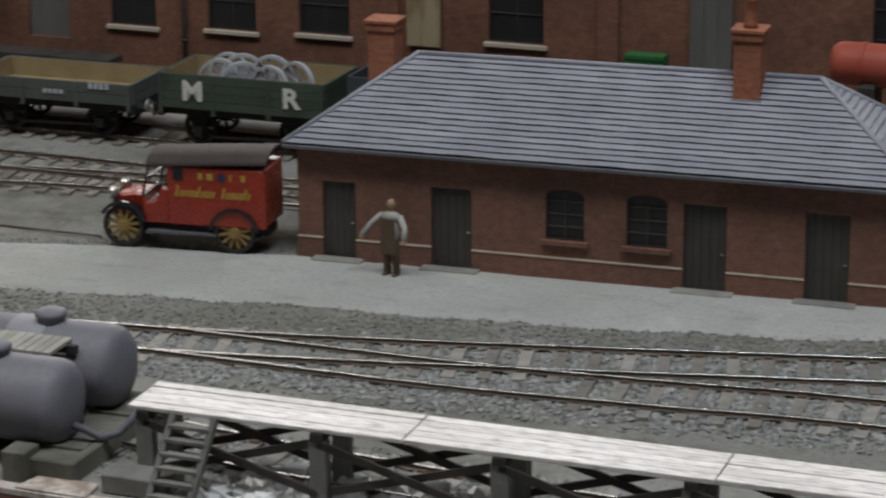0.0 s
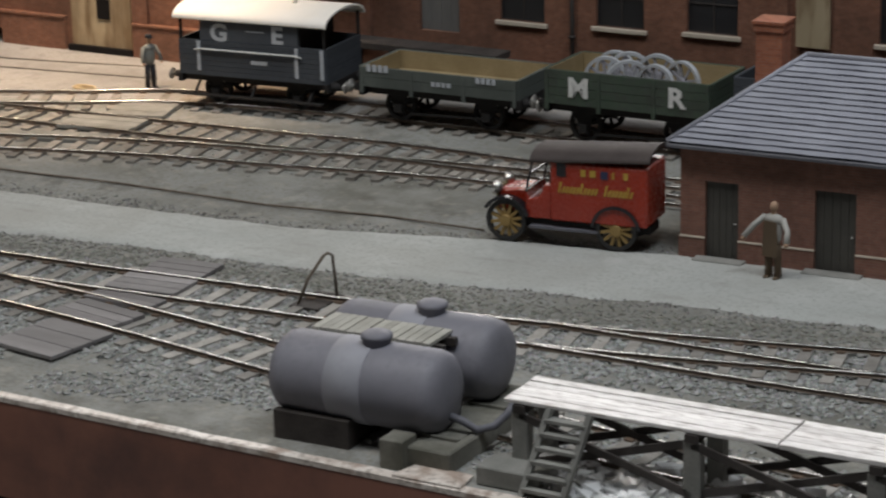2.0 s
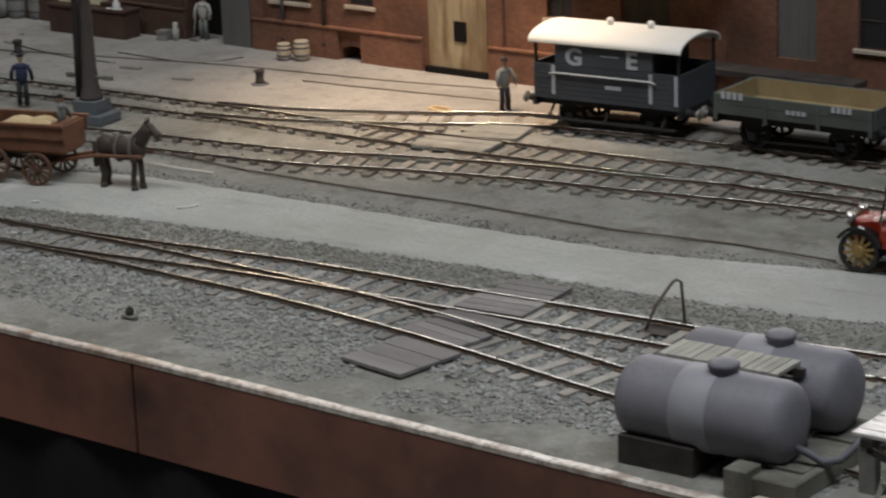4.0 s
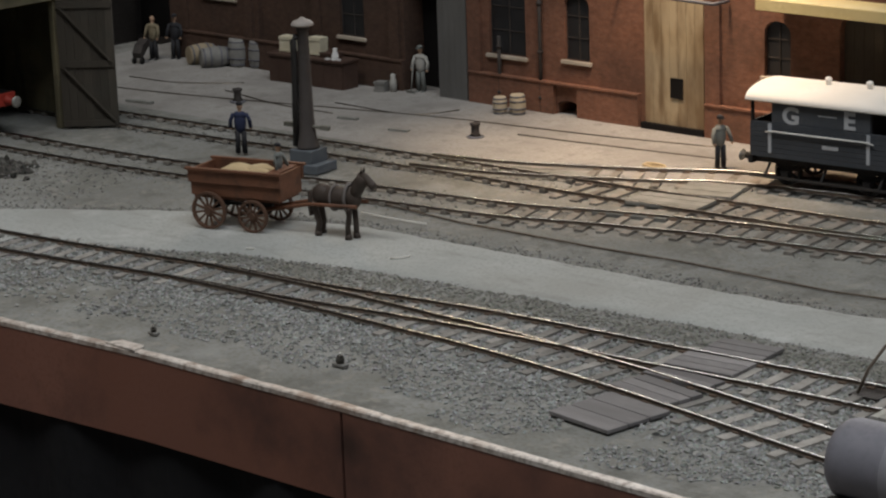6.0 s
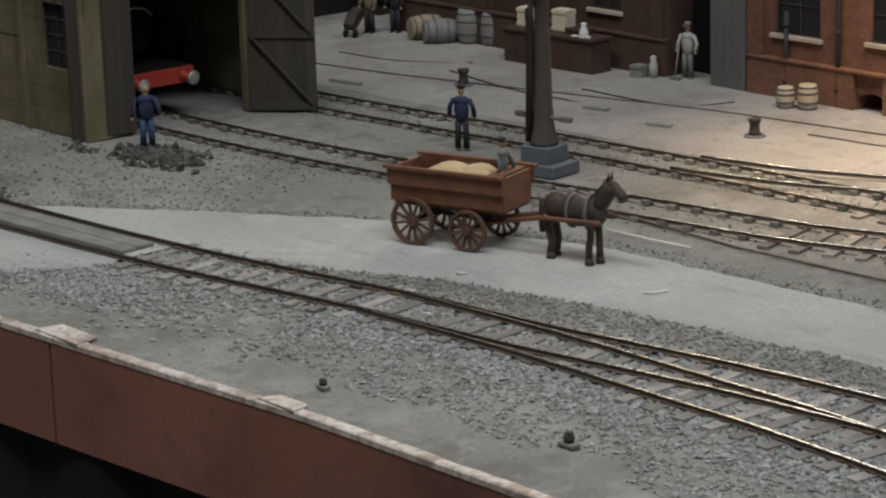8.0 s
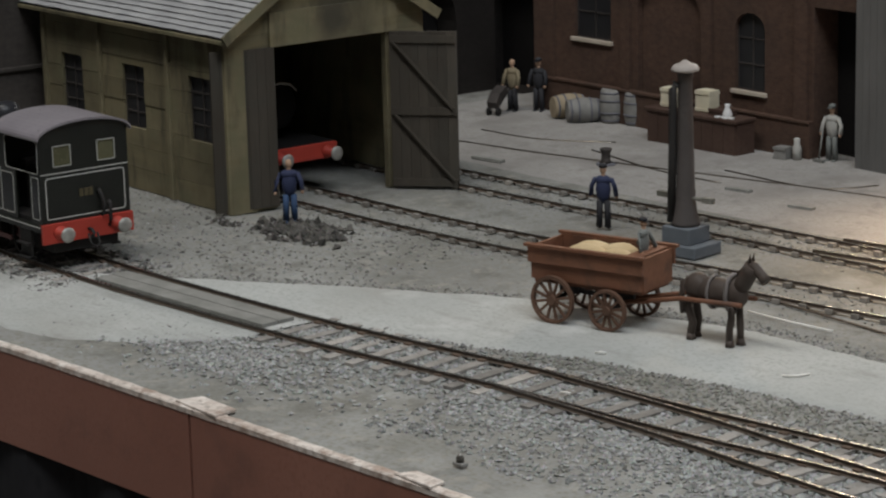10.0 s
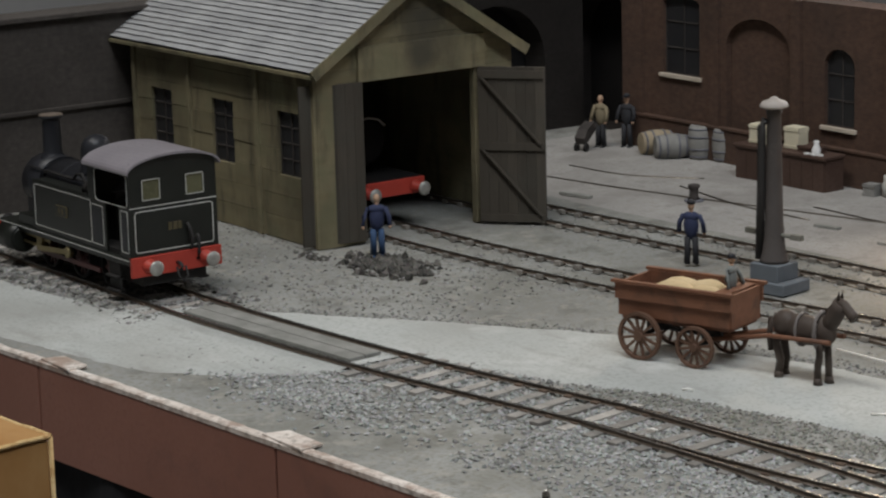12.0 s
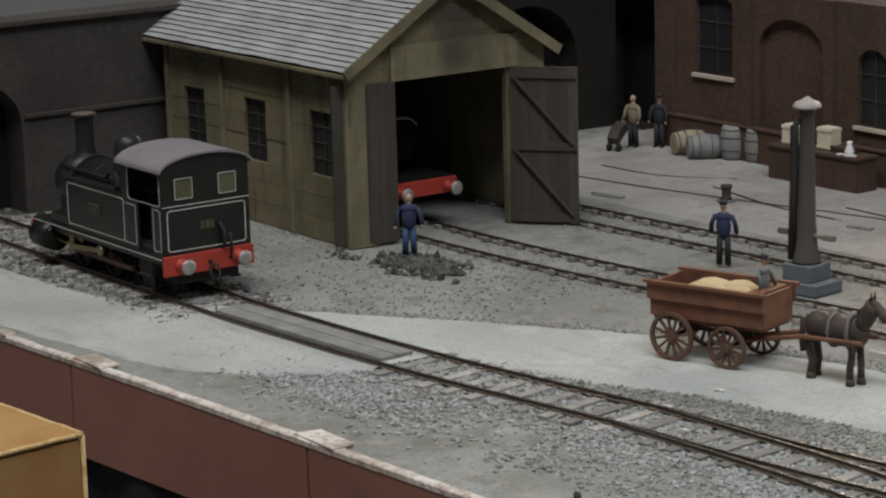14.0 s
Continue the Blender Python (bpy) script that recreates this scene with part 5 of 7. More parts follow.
    part("number_marks", bm, P["dimgilt"], lo, "worn gold figures as plain marks")
    bm = bmesh.new()
    tube(bm, [(0.8, 10, FP), (3, 10, FP + 2), (4.5, 10, FP + 9), (3, 9, FP + 15), (1, 8, FP + 18)], 1.2)
    part("vacuum_hose", bm, P["frame"], lo, "black bent vacuum hose")
    bm = bmesh.new()
    tube(bm, [(2.4, 14, FP - 6), (4.6, 14, FP - 2), (5, 14, FP + 8), (2.6, 14, FP + 10)], 1.1)
    part("brake_hose", bm, P["frame"], lo, "thin black brake hose")
    bm = bmesh.new()
    tube(bm, [(-207, -4, FP - 4), (-211, -4, FP + 2), (-211, -4, FP + 14), (-208, -4, FP + 20), (-204, -4, FP + 16), (-204, -4, FP + 4)], 1.3)
    part("vacuum_hose", bm, P["frame"], lo, "black bent vacuum hose")
    bm = bmesh.new()
    tube(bm, [(2, 0, FP - 6), (6, 0, FP - 6), (9, 0, FP - 8), (8, 0, FP - 11), (6, 0, FP - 10)], 1.1)
    tube(bm, [(7, -3, FP - 8), (10, -3, FP - 14), (11, 0, FP - 17), (10, 3, FP - 14), (7, 3, FP - 8)], 0.7)
    part("coupling_hook", bm, P["frame"], lo)
    # arched cab roof with an overhang
    bm = bmesh.new()
    ts = np.linspace(0, math.pi, 21)
    o = [(32.2 * math.cos(t), FP + 54.4 + 10.4 * math.sin(t)) for t in ts]
    i = [(31.6 * math.cos(t), FP + 53.4 + 9.9 * math.sin(t)) for t in ts]
    slab(bm, o + i[::-1], -63, 3.2, "x")
    for f in bm.faces:
        f.smooth = False
    part("cab_roof", bm, P["roofblk"], lo, "dull black arched roof")
    bm = bmesh.new()
    box(bm, -58, -2, -28, 28, FP, FP + 3)
    box(bm, -58, -50, -16, 16, FP + 3, FP + 34)
    for yy, zz in ((-8, 30), (4, 26), (10, 33)):
        cyl(bm, (-50, yy, FP + zz), (-46, yy, FP + zz), 3, seg=12)
    tube(bm, [(-44, 12, FP + 3), (-44, 12, FP + 30), (-40, 14, FP + 34)], 1)
    part("backhead", bm, P["frame"], lo)
    bm = bmesh.new()
    box(bm, -190, -8, -14, -12.6, 8, FP - 2.2)
    box(bm, -190, -8, 12.6, 14, 8, FP - 2.2)
    box(bm, -120, -70, -12, 12, 18, FP + 8)
    box(bm, -44, -3, -22, 22, 9, FP - 2.3)
    for xx in (-146, -98, -52):
        cyl(bm, (xx, -20, 14.6), (xx, 20, 14.6), 2.4, seg=10)
    part("frames", bm, P["frame"], lo)
    return lo


LOCO = locomotive(-1322, 754.5, 0)
LOCO.scale = (0.84, 1.0, 0.95)


# ---- wagons on the mill siding ----
def letter_mesh(name, text, size, mat):
    cu = bpy.data.curves.new("lettering", "FONT")
    cu.body, cu.size, cu.extrude, cu.offset, cu.align_x = text, size * MM, 0.12 * MM, 0.035 * size * MM, "CENTER"
    ob = bpy.data.objects.new("lettering", cu)
    scene.collection.objects.link(ob)
    me = bpy.data.meshes.new_from_object(ob.evaluated_get(bpy.context.evaluated_depsgraph_get()))
    bpy.data.objects.remove(ob)
    me.name = name
    me.materials.clear()
    me.materials.append(mat)
    return me


def letter(parent, text, x, y, z, size, mat, sx=1.0):
    ob = new("letter", letter_mesh("letter", text, size, mat))
    ob.parent = parent
    ob.matrix_basis = pose(x * MM, y * MM, z * MM, 90, 0, 0)
    ob.scale = (sx, 1, 1)
    return tagged(ob, "painted letter " + text)


def underframe(w, half, base, fz, dia=11.5):
    """Solebars, headstocks, wheels, axleguards and buffers of a four-wheeled wagon."""
    for s in (-1, 1):
        bm = bmesh.new()
        box(bm, -half, half, s * 21 - 1.5, s * 21 + 1.5, fz - 6, fz)
        part("solebar", bm, P["frame"], w, bevel=0.2)
        for xx in (-base / 2, base / 2):
            bm = bmesh.new()
            slab(bm, [(xx - 7, fz - 6), (xx + 7, fz - 6), (xx + 3, dia - 5), (xx - 3, dia - 5)], s * 21 - 0.8, s * 21 + 0.8, "y")
            box(bm, xx - 3, xx + 3, s * 21 - 3, s * 21 + 3, dia - 5, dia + 1)
            tube(bm, [(xx - 9, s * 21, fz - 7), (xx - 4, s * 21, fz - 10), (xx, s * 21, fz - 11), (xx + 4, s * 21, fz - 10), (xx + 9, s * 21, fz - 7)], 1.1, 6)
            part("axleguard", bm, P["frame"], w)
            spoked_wheel(w, "wheel", xx, s * 17.5, dia, dia, 4, 8, P["frame"], P["frame"], rim=0.2)
    for s in (-1, 1):
        bm = bmesh.new()
        box(bm, s * half - 2, s * half + 2, -28, 28, fz - 6.5, fz + 0.5)
        part("headstock", bm, P["frame"], w, bevel=0.2)
        for yy in (-19.5, 19.5):
            buffer(w, s * half + s * 2, yy, fz - 3, s, P["frame"])
    bm = bmesh.new()
    beam(bm, (-base / 2 + 8, -22, 6), (base / 2 - 2, -22.5, 8), 0.8, 1.6)
    part("brake_lever", bm, P["frame"], w)
    bm = bmesh.new()
    tube(bm, [(half + 2, 0, fz - 3), (half + 8, 0, fz - 6), (half + 14, 0, fz - 3)], 0.8, 6)
    part("coupling", bm, P["frame"], w)
    for xx in (-base / 2, base / 2):
        bm = bmesh.new()
        cyl(bm, (xx, -17, dia), (xx, 17, dia), 1.5, seg=8)
        part("axle", bm, P["frame"], w)


def open_wagon(x, y, rz, name, label, half, fz, h, planks, mat, letters, floor_mat):
    w = thing(name, label, "wagon", x, y, 4, rz, group="wagons on the mill siding")
    underframe(w, half, 68, fz)
    ph = h / planks
    for k in range(planks):
        z0, z1 = fz + k * ph + 0.15, fz + (k + 1) * ph - 0.15
        for s in (-1, 1):
            bm = bmesh.new()
            box(bm, -half, half, s * 28 - 1.2, s * 28 + 1.2, z0, z1)
            part("side_plank", bm, mat, w)
            bm = bmesh.new()
            box(bm, s * half - 1.2, s * half + 1.2, -26.7, 26.7, z0, z1)
            part("end_plank", bm, mat, w)
    bm = bmesh.new()
    box(bm, -half + 1, half - 1, -26.5, 26.5, fz - 0.5, fz + 1)
    part("wagon_floor", bm, floor_mat, w)
    for s in (-1, 1):
        bm = bmesh.new()
        box(bm, -half + 1.5, half - 1.5, s * 26.4 - 0.3, s * 26.4 + 0.3, fz + 1.1, fz + h - 0.4)
        part("inner_lining", bm, floor_mat, w, "bare brown timber inside")
        bm = bmesh.new()
        box(bm, s * (half - 1.6) - 0.3, s * (half - 1.6) + 0.3, -26, 26, fz + 1.1, fz + h - 0.4)
        part("inner_lining", bm, floor_mat, w)
        for xx in (-half + 1.5, -half / 3, half / 3, half - 1.5):
            bm = bmesh.new()
            box(bm, xx - 1.3, xx + 1.3, s * 29.3 - 0.5, s * 29.3 + 0.5, fz - 4, fz + h - 0.5)
            part("strapping", bm, mat, w)
    for t, xx, size, sx in letters:
        letter(w, t, xx, -30.0, fz + h * 0.27, size, P["letter"], sx)
    return w


mr = open_wagon(-452, 1222, 1, "open_wagon", "faded green open wagon carrying a load of spoked wheels", 59, 26, 23, 4, P["wagongreen"], [("M", -34, 18, 1.1), ("R", 36, 18, 1.1)], P["sand"])
low = open_wagon(-593, 1219, 2, "low_sided_wagon", "grey low-sided wagon with an empty sandy floor", 60, 24, 14, 2, P["wagongrey"], [], P["sand"])
for a, b, z0, z1, row in ((-54, -36, 35, 40, 0), (30, 46, 34, 38, 0), (-4, 12, 29, 32, 0)):
    n = 4
    for k in range(n):
        bm = bmesh.new()
        box(bm, a + (b - a) * k / n, a + (b - a) * (k + 0.7) / n, -29.9, -29.6, z0, z1)
        part("faded_mark", bm, P["letterdim"], low, "faded lettering as a plain mark")
# a load of pale spoked wheels standing in the green wagon
for k, (xx, yy, r, tilt) in enumerate(((-22, -12, 15, 0), (-4, -16, 15, 5), (14, -12, 14, -4), (-14, 6, 15, 3), (6, 8, 15, 0), (26, 4, 14, -6), (-28, 14, 14, 0))):
    wl = thing("spoked_wheel", "pale grey cast spoked wagon wheel lying as load", "wheel", -452 + xx, 1222 + yy, 4 + 27 + r, 10 + tilt * 4, group="wheel load in the wagon")
    spoked_wheel(wl, "wheel_body", 0, 0, 0, r, 3.2, 8, P["letterdim"], P["tankband"], rim=0.14)


def brake_van(x, y, rz):
    v = thing("brake_van", "blue-grey goods brake van with white roof and open verandas", "brake van", x, y, 4, rz)
    underframe(v, 64, 72, 24)
    for k in range(7):
        z0, z1 = 24 + k * 4.1 + 0.12, 24 + (k + 1) * 4.1 - 0.12
        for s in (-1, 1):
            bm = bmesh.new()
            box(bm, -64, 64, s * 27 - 1, s * 27 + 1, z0, z1)
            part("side_plank", bm, P["vangrey"], v)
            bm = bmesh.new()
            box(bm, s * 64 - 1, s * 64 + 1, -25.8, 25.8, z0, z1)
            part("end_plank", bm, P["vangrey"], v)
    for s in (-1, 1):
        bm = bmesh.new()
        box(bm, -45, 41, s * 26.4 - 0.8, s * 26.4 + 0.8, 52.8, 72)
        part("cabin_side", bm, P["vangrey"], v)
    for xx in (-45, 41):
        bm = bmesh.new()
        box(bm, xx - 1, xx + 1, -25.5, 25.5, 25, 72)
        part("cabin_end", bm, P["frame"], v)
    bm = bmesh.new()
    box(bm, -63, 63, -25.5, 25.5, 23.5, 25)
    part("van_floor", bm, P["frame"], v)
    for xx in (-63, 63):
        for yy in (-26, 26):
            bm = bmesh.new()
            box(bm, xx - 1, xx + 1, yy - 1, yy + 1, 52, 72)
            part("post", bm, P["frame"], v)
    for xx in (-46, 40, 62):
        bm = bmesh.new()
        box(bm, xx - 1.4, xx + 1.4, -28.9, -28.0, 28, 52)
        part("strapping", bm, P["letterdim"], v, "pale painted strap")
    bm = bmesh.new()
    tube(bm, [(-49, -29.6, 45), (-46, -29.6, 46), (40, -29.6, 46), (45, -29.6, 44.5)], 0.75)
    part("handrail", bm, P["letter"], v, "white handrail")
    bm = bmesh.new()
    ts = np.linspace(0.0, math.pi, 25)
    o = [(30.5 * math.cos(t), 70.6 + 11 * math.sin(t) ** 0.9) for t in ts]
    i = [(29.8 * math.cos(t), 69.6 + 10.4 * math.sin(t) ** 0.9) for t in ts]
    slab(bm, o + i[::-1], -67, 67, "x")
    part("roof", bm, P["whiteroof"], v, "bright white arched roof")
    for xx in (-12, 24):
        bm = bmesh.new()
        lathe(bm, [(2.2, 80), (2.0, 84), (3.0, 85), (2.4, 87), (0.4, 88)], (xx, 0, 0), "z", 12)
        part("roof_vent", bm, P["whiteroof"], v)
    letter(v, "G", -28, -27.4, 53.4, 19, P["letterdim"], 1.1)
    letter(v, "E", 23, -27.4, 54.6, 19, P["letterdim"], 1.1)
    bm = bmesh.new()
    box(bm, -4, 12, -27.3, -27.15, 62, 62.8)
    part("faded_mark", bm, P["letterdim"], v)
    bm = bmesh.new()
    box(bm, 0, 14, -28.3, -28.1, 36, 39)
    part("faded_mark", bm, P["letterdim"], v)
    for s in (-1, 1):
        bm = bmesh.new()
        box(bm, -62, 62, s * 30 - 2.5, s * 30 + 2.5, 8, 9.2)
        for xx in (-50, 0, 50):
            beam(bm, (xx, s * 22, 18), (xx, s * 30, 9), 1.4, 1.4)
        part("footboard", bm, P["frame"], v)
    return v


brake_van(-741, 1211, 5).scale = (0.91, 1, 0.88)
bm = bmesh.new()
dark = thing("dark_wagon", "dark slate-blue open wagon end behind the office", "wagon", -318, 1224, 4, 0.5, group="wagons on the mill siding")
underframe(dark, 58, 68, 26)
for k in range(5):
    for s in (-1, 1):
        bm = bmesh.new()
        box(bm, -58, 58, s * 28 - 1.2, s * 28 + 1.2, 26 + k * 6 + 0.15, 32 + k * 6 - 0.15)
        part("side_plank", bm, P["vangrey"], dark)
        bm = bmesh.new()
        box(bm, s * 58 - 1.2, s * 58 + 1.2, -26.7, 26.7, 26 + k * 6 + 0.15, 32 + k * 6 - 0.15)
        part("end_plank", bm, P["vangrey"], dark)
bm = bmesh.new()
box(bm, -57, 57, -26.5, 26.5, 25, 27)
part("wagon_floor", bm, P["frame"], dark)
# red boiler lying on the siding beyond the office
boiler = thing("red_boiler", "dull red riveted boiler lying on timber chocks", "boiler", -10, 1226, 0)
bm = bmesh.new()
lathe(bm, [(4, -60), (10, -59), (12.6, -56), (13.2, -52), (13.2, 120)], (0, 0, 86), "x", 30)
part("shell", bm, P["copper"], boiler)
for xx in (-40, -5, 40, 90):
    bm = bmesh.new()
    lathe(bm, [(13.5, xx - 1.5), (13.9, xx - 1), (13.9, xx + 1), (13.5, xx + 1.5)], (0, 0, 86), "x", 30)
    part("band", bm, P["copper"], boiler)
for xx in (-36, 60):
    bm = bmesh.new()
    slab(bm, [(-14, 0), (14, 0), (12, 74), (9, 78), (-9, 78), (-12, 74)], xx - 5, xx + 5, "x")
    part("chock", bm, M["darkwood"], boiler)

# ---- red delivery van ----
def motor_van(x, y, rz):
    v = thing("delivery_van", "vintage red delivery van with brown roof and gold spoked wheels", "van", x, y, 1, rz)
    bm = bmesh.new()
    box(bm, -2, 57, -17, 17, 15, 50.5)
    part("body", bm, P["mailred"], v, bevel=1.0)
    bm = bmesh.new()
    slab(bm, [(-18, 15), (-2, 15), (-2, 36), (-6, 36), (-9, 28), (-16, 26), (-18, 32)], -15.5, 15.5, "y")
    part("cab", bm, P["mailred"], v, bevel=0.5)
    bm = bmesh.new()
    slab(bm, [(-37, 16), (-18, 16), (-18, 31), (-24, 31), (-37, 29)], -9.5, 9.5, "y")
    part("bonnet", bm, P["mailred"], v, bevel=1.6)
    bm = bmesh.new()
    box(bm, -39.4, -37, -8.4, 8.4, 15, 30)
    part("radiator", bm, P["brass"], v, "brass radiator shell", bevel=0.6)
    bm = bmesh.new()
    ts = np.linspace(0.0, math.pi, 17)
    o = [(18.5 * math.cos(t), 54.5 + 6.5 * math.sin(t)) for t in ts]
    i = [(17.6 * math.cos(t), 53.6 + 5.9 * math.sin(t)) for t in ts]
    slab(bm, o + i[::-1], -14, 59, "x")
    bm.verts.ensure_lookup_table()
    for w in bm.verts:
        if w.co.x < 0:
            w.co.z -= 4.5
    part("roof", bm, P["mailroof"], v, "dull brown cloth roof")
    bm = bmesh.new()
    for yy in (-14.5, 14.5):
        beam(bm, (-18, yy, 30), (-13, yy, 52), 1.2, 1.2)
    for zz in (31, 41, 51):
        xx = -18 + (zz - 30) * 5 / 22
        beam(bm, (xx, -14.5, zz), (xx, 14.5, zz), 1.0, 1.0)
    part("windscreen", bm, P["blackgloss"], v)
    # seat and back sheet, with the cab's inner shade put into their black
    bm = bmesh.new()
    box(bm, -8, -3, -14, 14, 26, 34)
    box(bm, -3.4, -2.1, -14, 14, 34, 46)
    part("seat", bm, P["leather"], v, "seat and back sheet, black for the shaded cab interior")
    bm = bmesh.new()
    box(bm, 2, 8, -17.4, -17.05, 42, 50)
    part("side_window", bm, P["blackgloss"], v)
    for a, b, z0, z1, m in ((17, 20, 43, 47, "gold"), (22.5, 26, 43, 47, "gold"), (29, 33.5, 42.5, 47, "navy"), (36, 37.2, 43, 47, "gold"), (43, 45.6, 43, 47, "gold")):
        bm = bmesh.new()
        box(bm, a, b, -17.4, -17.05, z0, z1)
        part("crest", bm, P[m], v, "small painted crest shape")
    for word in ((3.5, 28), (31.5, 51)):
        for k in range(int((word[1] - word[0]) / 2.2)):
            bm = bmesh.new()
            x0 = word[0] + 2.2 * k
            top = 38.8 if k in (0, 6) else 36.2
            beam(bm, (x0, -17.2, 32.4), (x0 + 1.5, -17.2, top), 0.35, 1.3)
            part("name_stroke", bm, P["gold"], v, "gold painted stroke")
    for xx in (-30, 38):
        for yy in (-15, 15):
            spoked_wheel(v, "wheel", xx, yy, 12.4, 12.4, 3.6, 12, P["tyre"], P["wheelgold"], rim=0.2, hub=0.26, spoke_w=0.17)
    for yy in (-15, 15):
        for xx, a0, a1 in ((-30, 15, 150), (38, 5, 175)):
            bm = bmesh.new()
            pts = [(xx + 15.2 * math.cos(math.radians(a)), 12.5 + 14.6 * math.sin(math.radians(a))) for a in np.linspace(a0, a1, 12)]
            inn = [(xx + 13.2 * math.cos(math.radians(a)), 12.5 + 12.8 * math.sin(math.radians(a))) for a in np.linspace(a1, a0, 12)]
            slab(bm, pts + inn, yy - 3.2, yy + 3.2, "y")
            part("mudguard", bm, P["blackgloss"], v, "black curved mudguard")
        bm = bmesh.new()
        box(bm, -15, 27, yy - 3, yy + 3, 9.6, 11)
        part("running_board", bm, M["iron"], v)
        bm = bmesh.new()
        lathe(bm, [(1, 4), (3.4, 1), (3.8, -1.5), (3.2, -2)], (-38, yy * 0.62, 30), "x", 14)
        part("headlamp", bm, P["silver"], v, "bright headlamp")
    bm = bmesh.new()
    box(bm, -36, 56, -8, 8, 9, 14)
    for xx in (-30, 38):
        cyl(bm, (xx, -15, 12.4), (xx, 15, 12.4), 1.3, seg=8)
    part("chassis", bm, P["frame"], v)
    return v


motor_van(-402, 1010, 7)

# ---- twin oil tanks on concrete pedestals ----
def oil_tank(x, y, z, rz):
    t = thing("oil_tank", "purple-grey horizontal oil tank with a pale band and filler cap", "oil tank", x, y, 0, rz, group="twin oil tanks")
    bm = bmesh.new()
    lathe(bm, [(2, -49.5), (11, -48.5), (16.5, -46), (19.2, -43), (20, -39.5), (20, 34), (19.2, 37.5), (16.5, 40.5), (11, 42.6), (2, 43.5)], (0, 0, z), "x", 44)
    part("shell", bm, P["tankgrey"], t)
    bm = bmesh.new()
    lathe(bm, [(20.1, -15), (20.5, -14.6), (20.5, 4.2), (20.1, 4.6)], (0, 0, z), "x", 44)
    part("band", bm, P["tankband"], t, "paler overlapping plate")
    bm = bmesh.new()
    lathe(bm, [(6.8, z + 18.6), (6.6, z + 22), (7.6, z + 22.3), (7.6, z + 24.2), (5.8, z + 25.2), (0.5, z + 25.8)], (4, 0, 0), "z", 22)
    part("filler_cap", bm, P["tankgrey"], t)
    # dark cradle block, lengthened to paint in the shade below the shell
    for xx in (-36,):
        bm = bmesh.new()
        slab(bm, [(-19, -1), (19, -1), (19, z - 14), (15, z - 14), (9, z - 18), (0, z - 20.1), (-9, z - 18), (-15, z - 14), (-19, z - 14)], xx - 7, xx + 34, "x")
        part("pedestal", bm, M["darkwood"], t, "cradle lengthened and coloured dark for the shade under the tank", bevel=0.4)
    return t


oil_tank(-336, 687, 28, 2)
oil_tank(-334, 735, 29, 2)
base = thing("concrete_base", "stained grey-green concrete base under the tank ends", "concrete base")
bm = bmesh.new()
box(bm, -306, -280, 662, 756, -1, 10)
part("footing", bm, P["concrete"], base, bevel=0.8)
for y0, y1 in ((657, 662), (676, 699), (722, 748)):
    bm = bmesh.new()
    if y0 == 657:
        box(bm, -314, -302, y0, y1 + 9, -1, 13.5)
    else:
        slab(bm, [(y0, 9.5), (y1, 9.5), (y1, 11.8), (y1 - 6, 9.9), (y0 + 6, 9.9), (y0, 11.8)], -304, -284, "x")
    part("pier" if y0 == 657 else "cradle", bm, P["concrete"], base, bevel=0.4)
stains(P["concrete"], (0.075, 0.075, 0.058), 40, 0.7, 0.45, 0.62, (1, 1, 0.5))
walkway = thing("walkway", "grey slatted timber walkway laid across both tanks", "walkway", -342, 711, 44.2, 2)
for k in range(14):
    bm = bmesh.new()
    box(bm, -34 + k * 4.6, -34 + k * 4.6 + 4.1, -11.5, 11.5, 0, 1.8 + random.uniform(-0.2, 0.2))
    part("slat", bm, P["duckboard"], walkway)
for s in (-1, 1):
    bm = bmesh.new()
    box(bm, -34, 35, s * 6 - 1.5, s * 6 + 1.5, -4, -0.05)
    part("bearer", bm, M["darkwood"], walkway)
pipe = thing("drain_pipe", "grey drain pipe with a valve between the tanks", "pipe", -289, 700, 0)
bm = bmesh.new()
tube(bm, [(-8, -12, 18), (2, -12, 16), (8, -10, 12), (14, -4, 13), (18, 2, 18), (20, 8, 24)], 2.0)
part("bend", bm, M["iron"], pipe)
bm = bmesh.new()
cyl(bm, (20, 8, 22), (34, 12, 26), 3.4)
cyl(bm, (24, 9, 23), (26, 9.6, 23.6), 5.4)
cyl(bm, (28, 10, 26), (28, 10, 34), 1)
part("valve", bm, P["concrete"], pipe)
bm = bmesh.new()
cyl(bm, (-14, 8, 0), (-14, 8, 34), 3, seg=12)
part("stand", bm, P["tankgrey"], pipe)

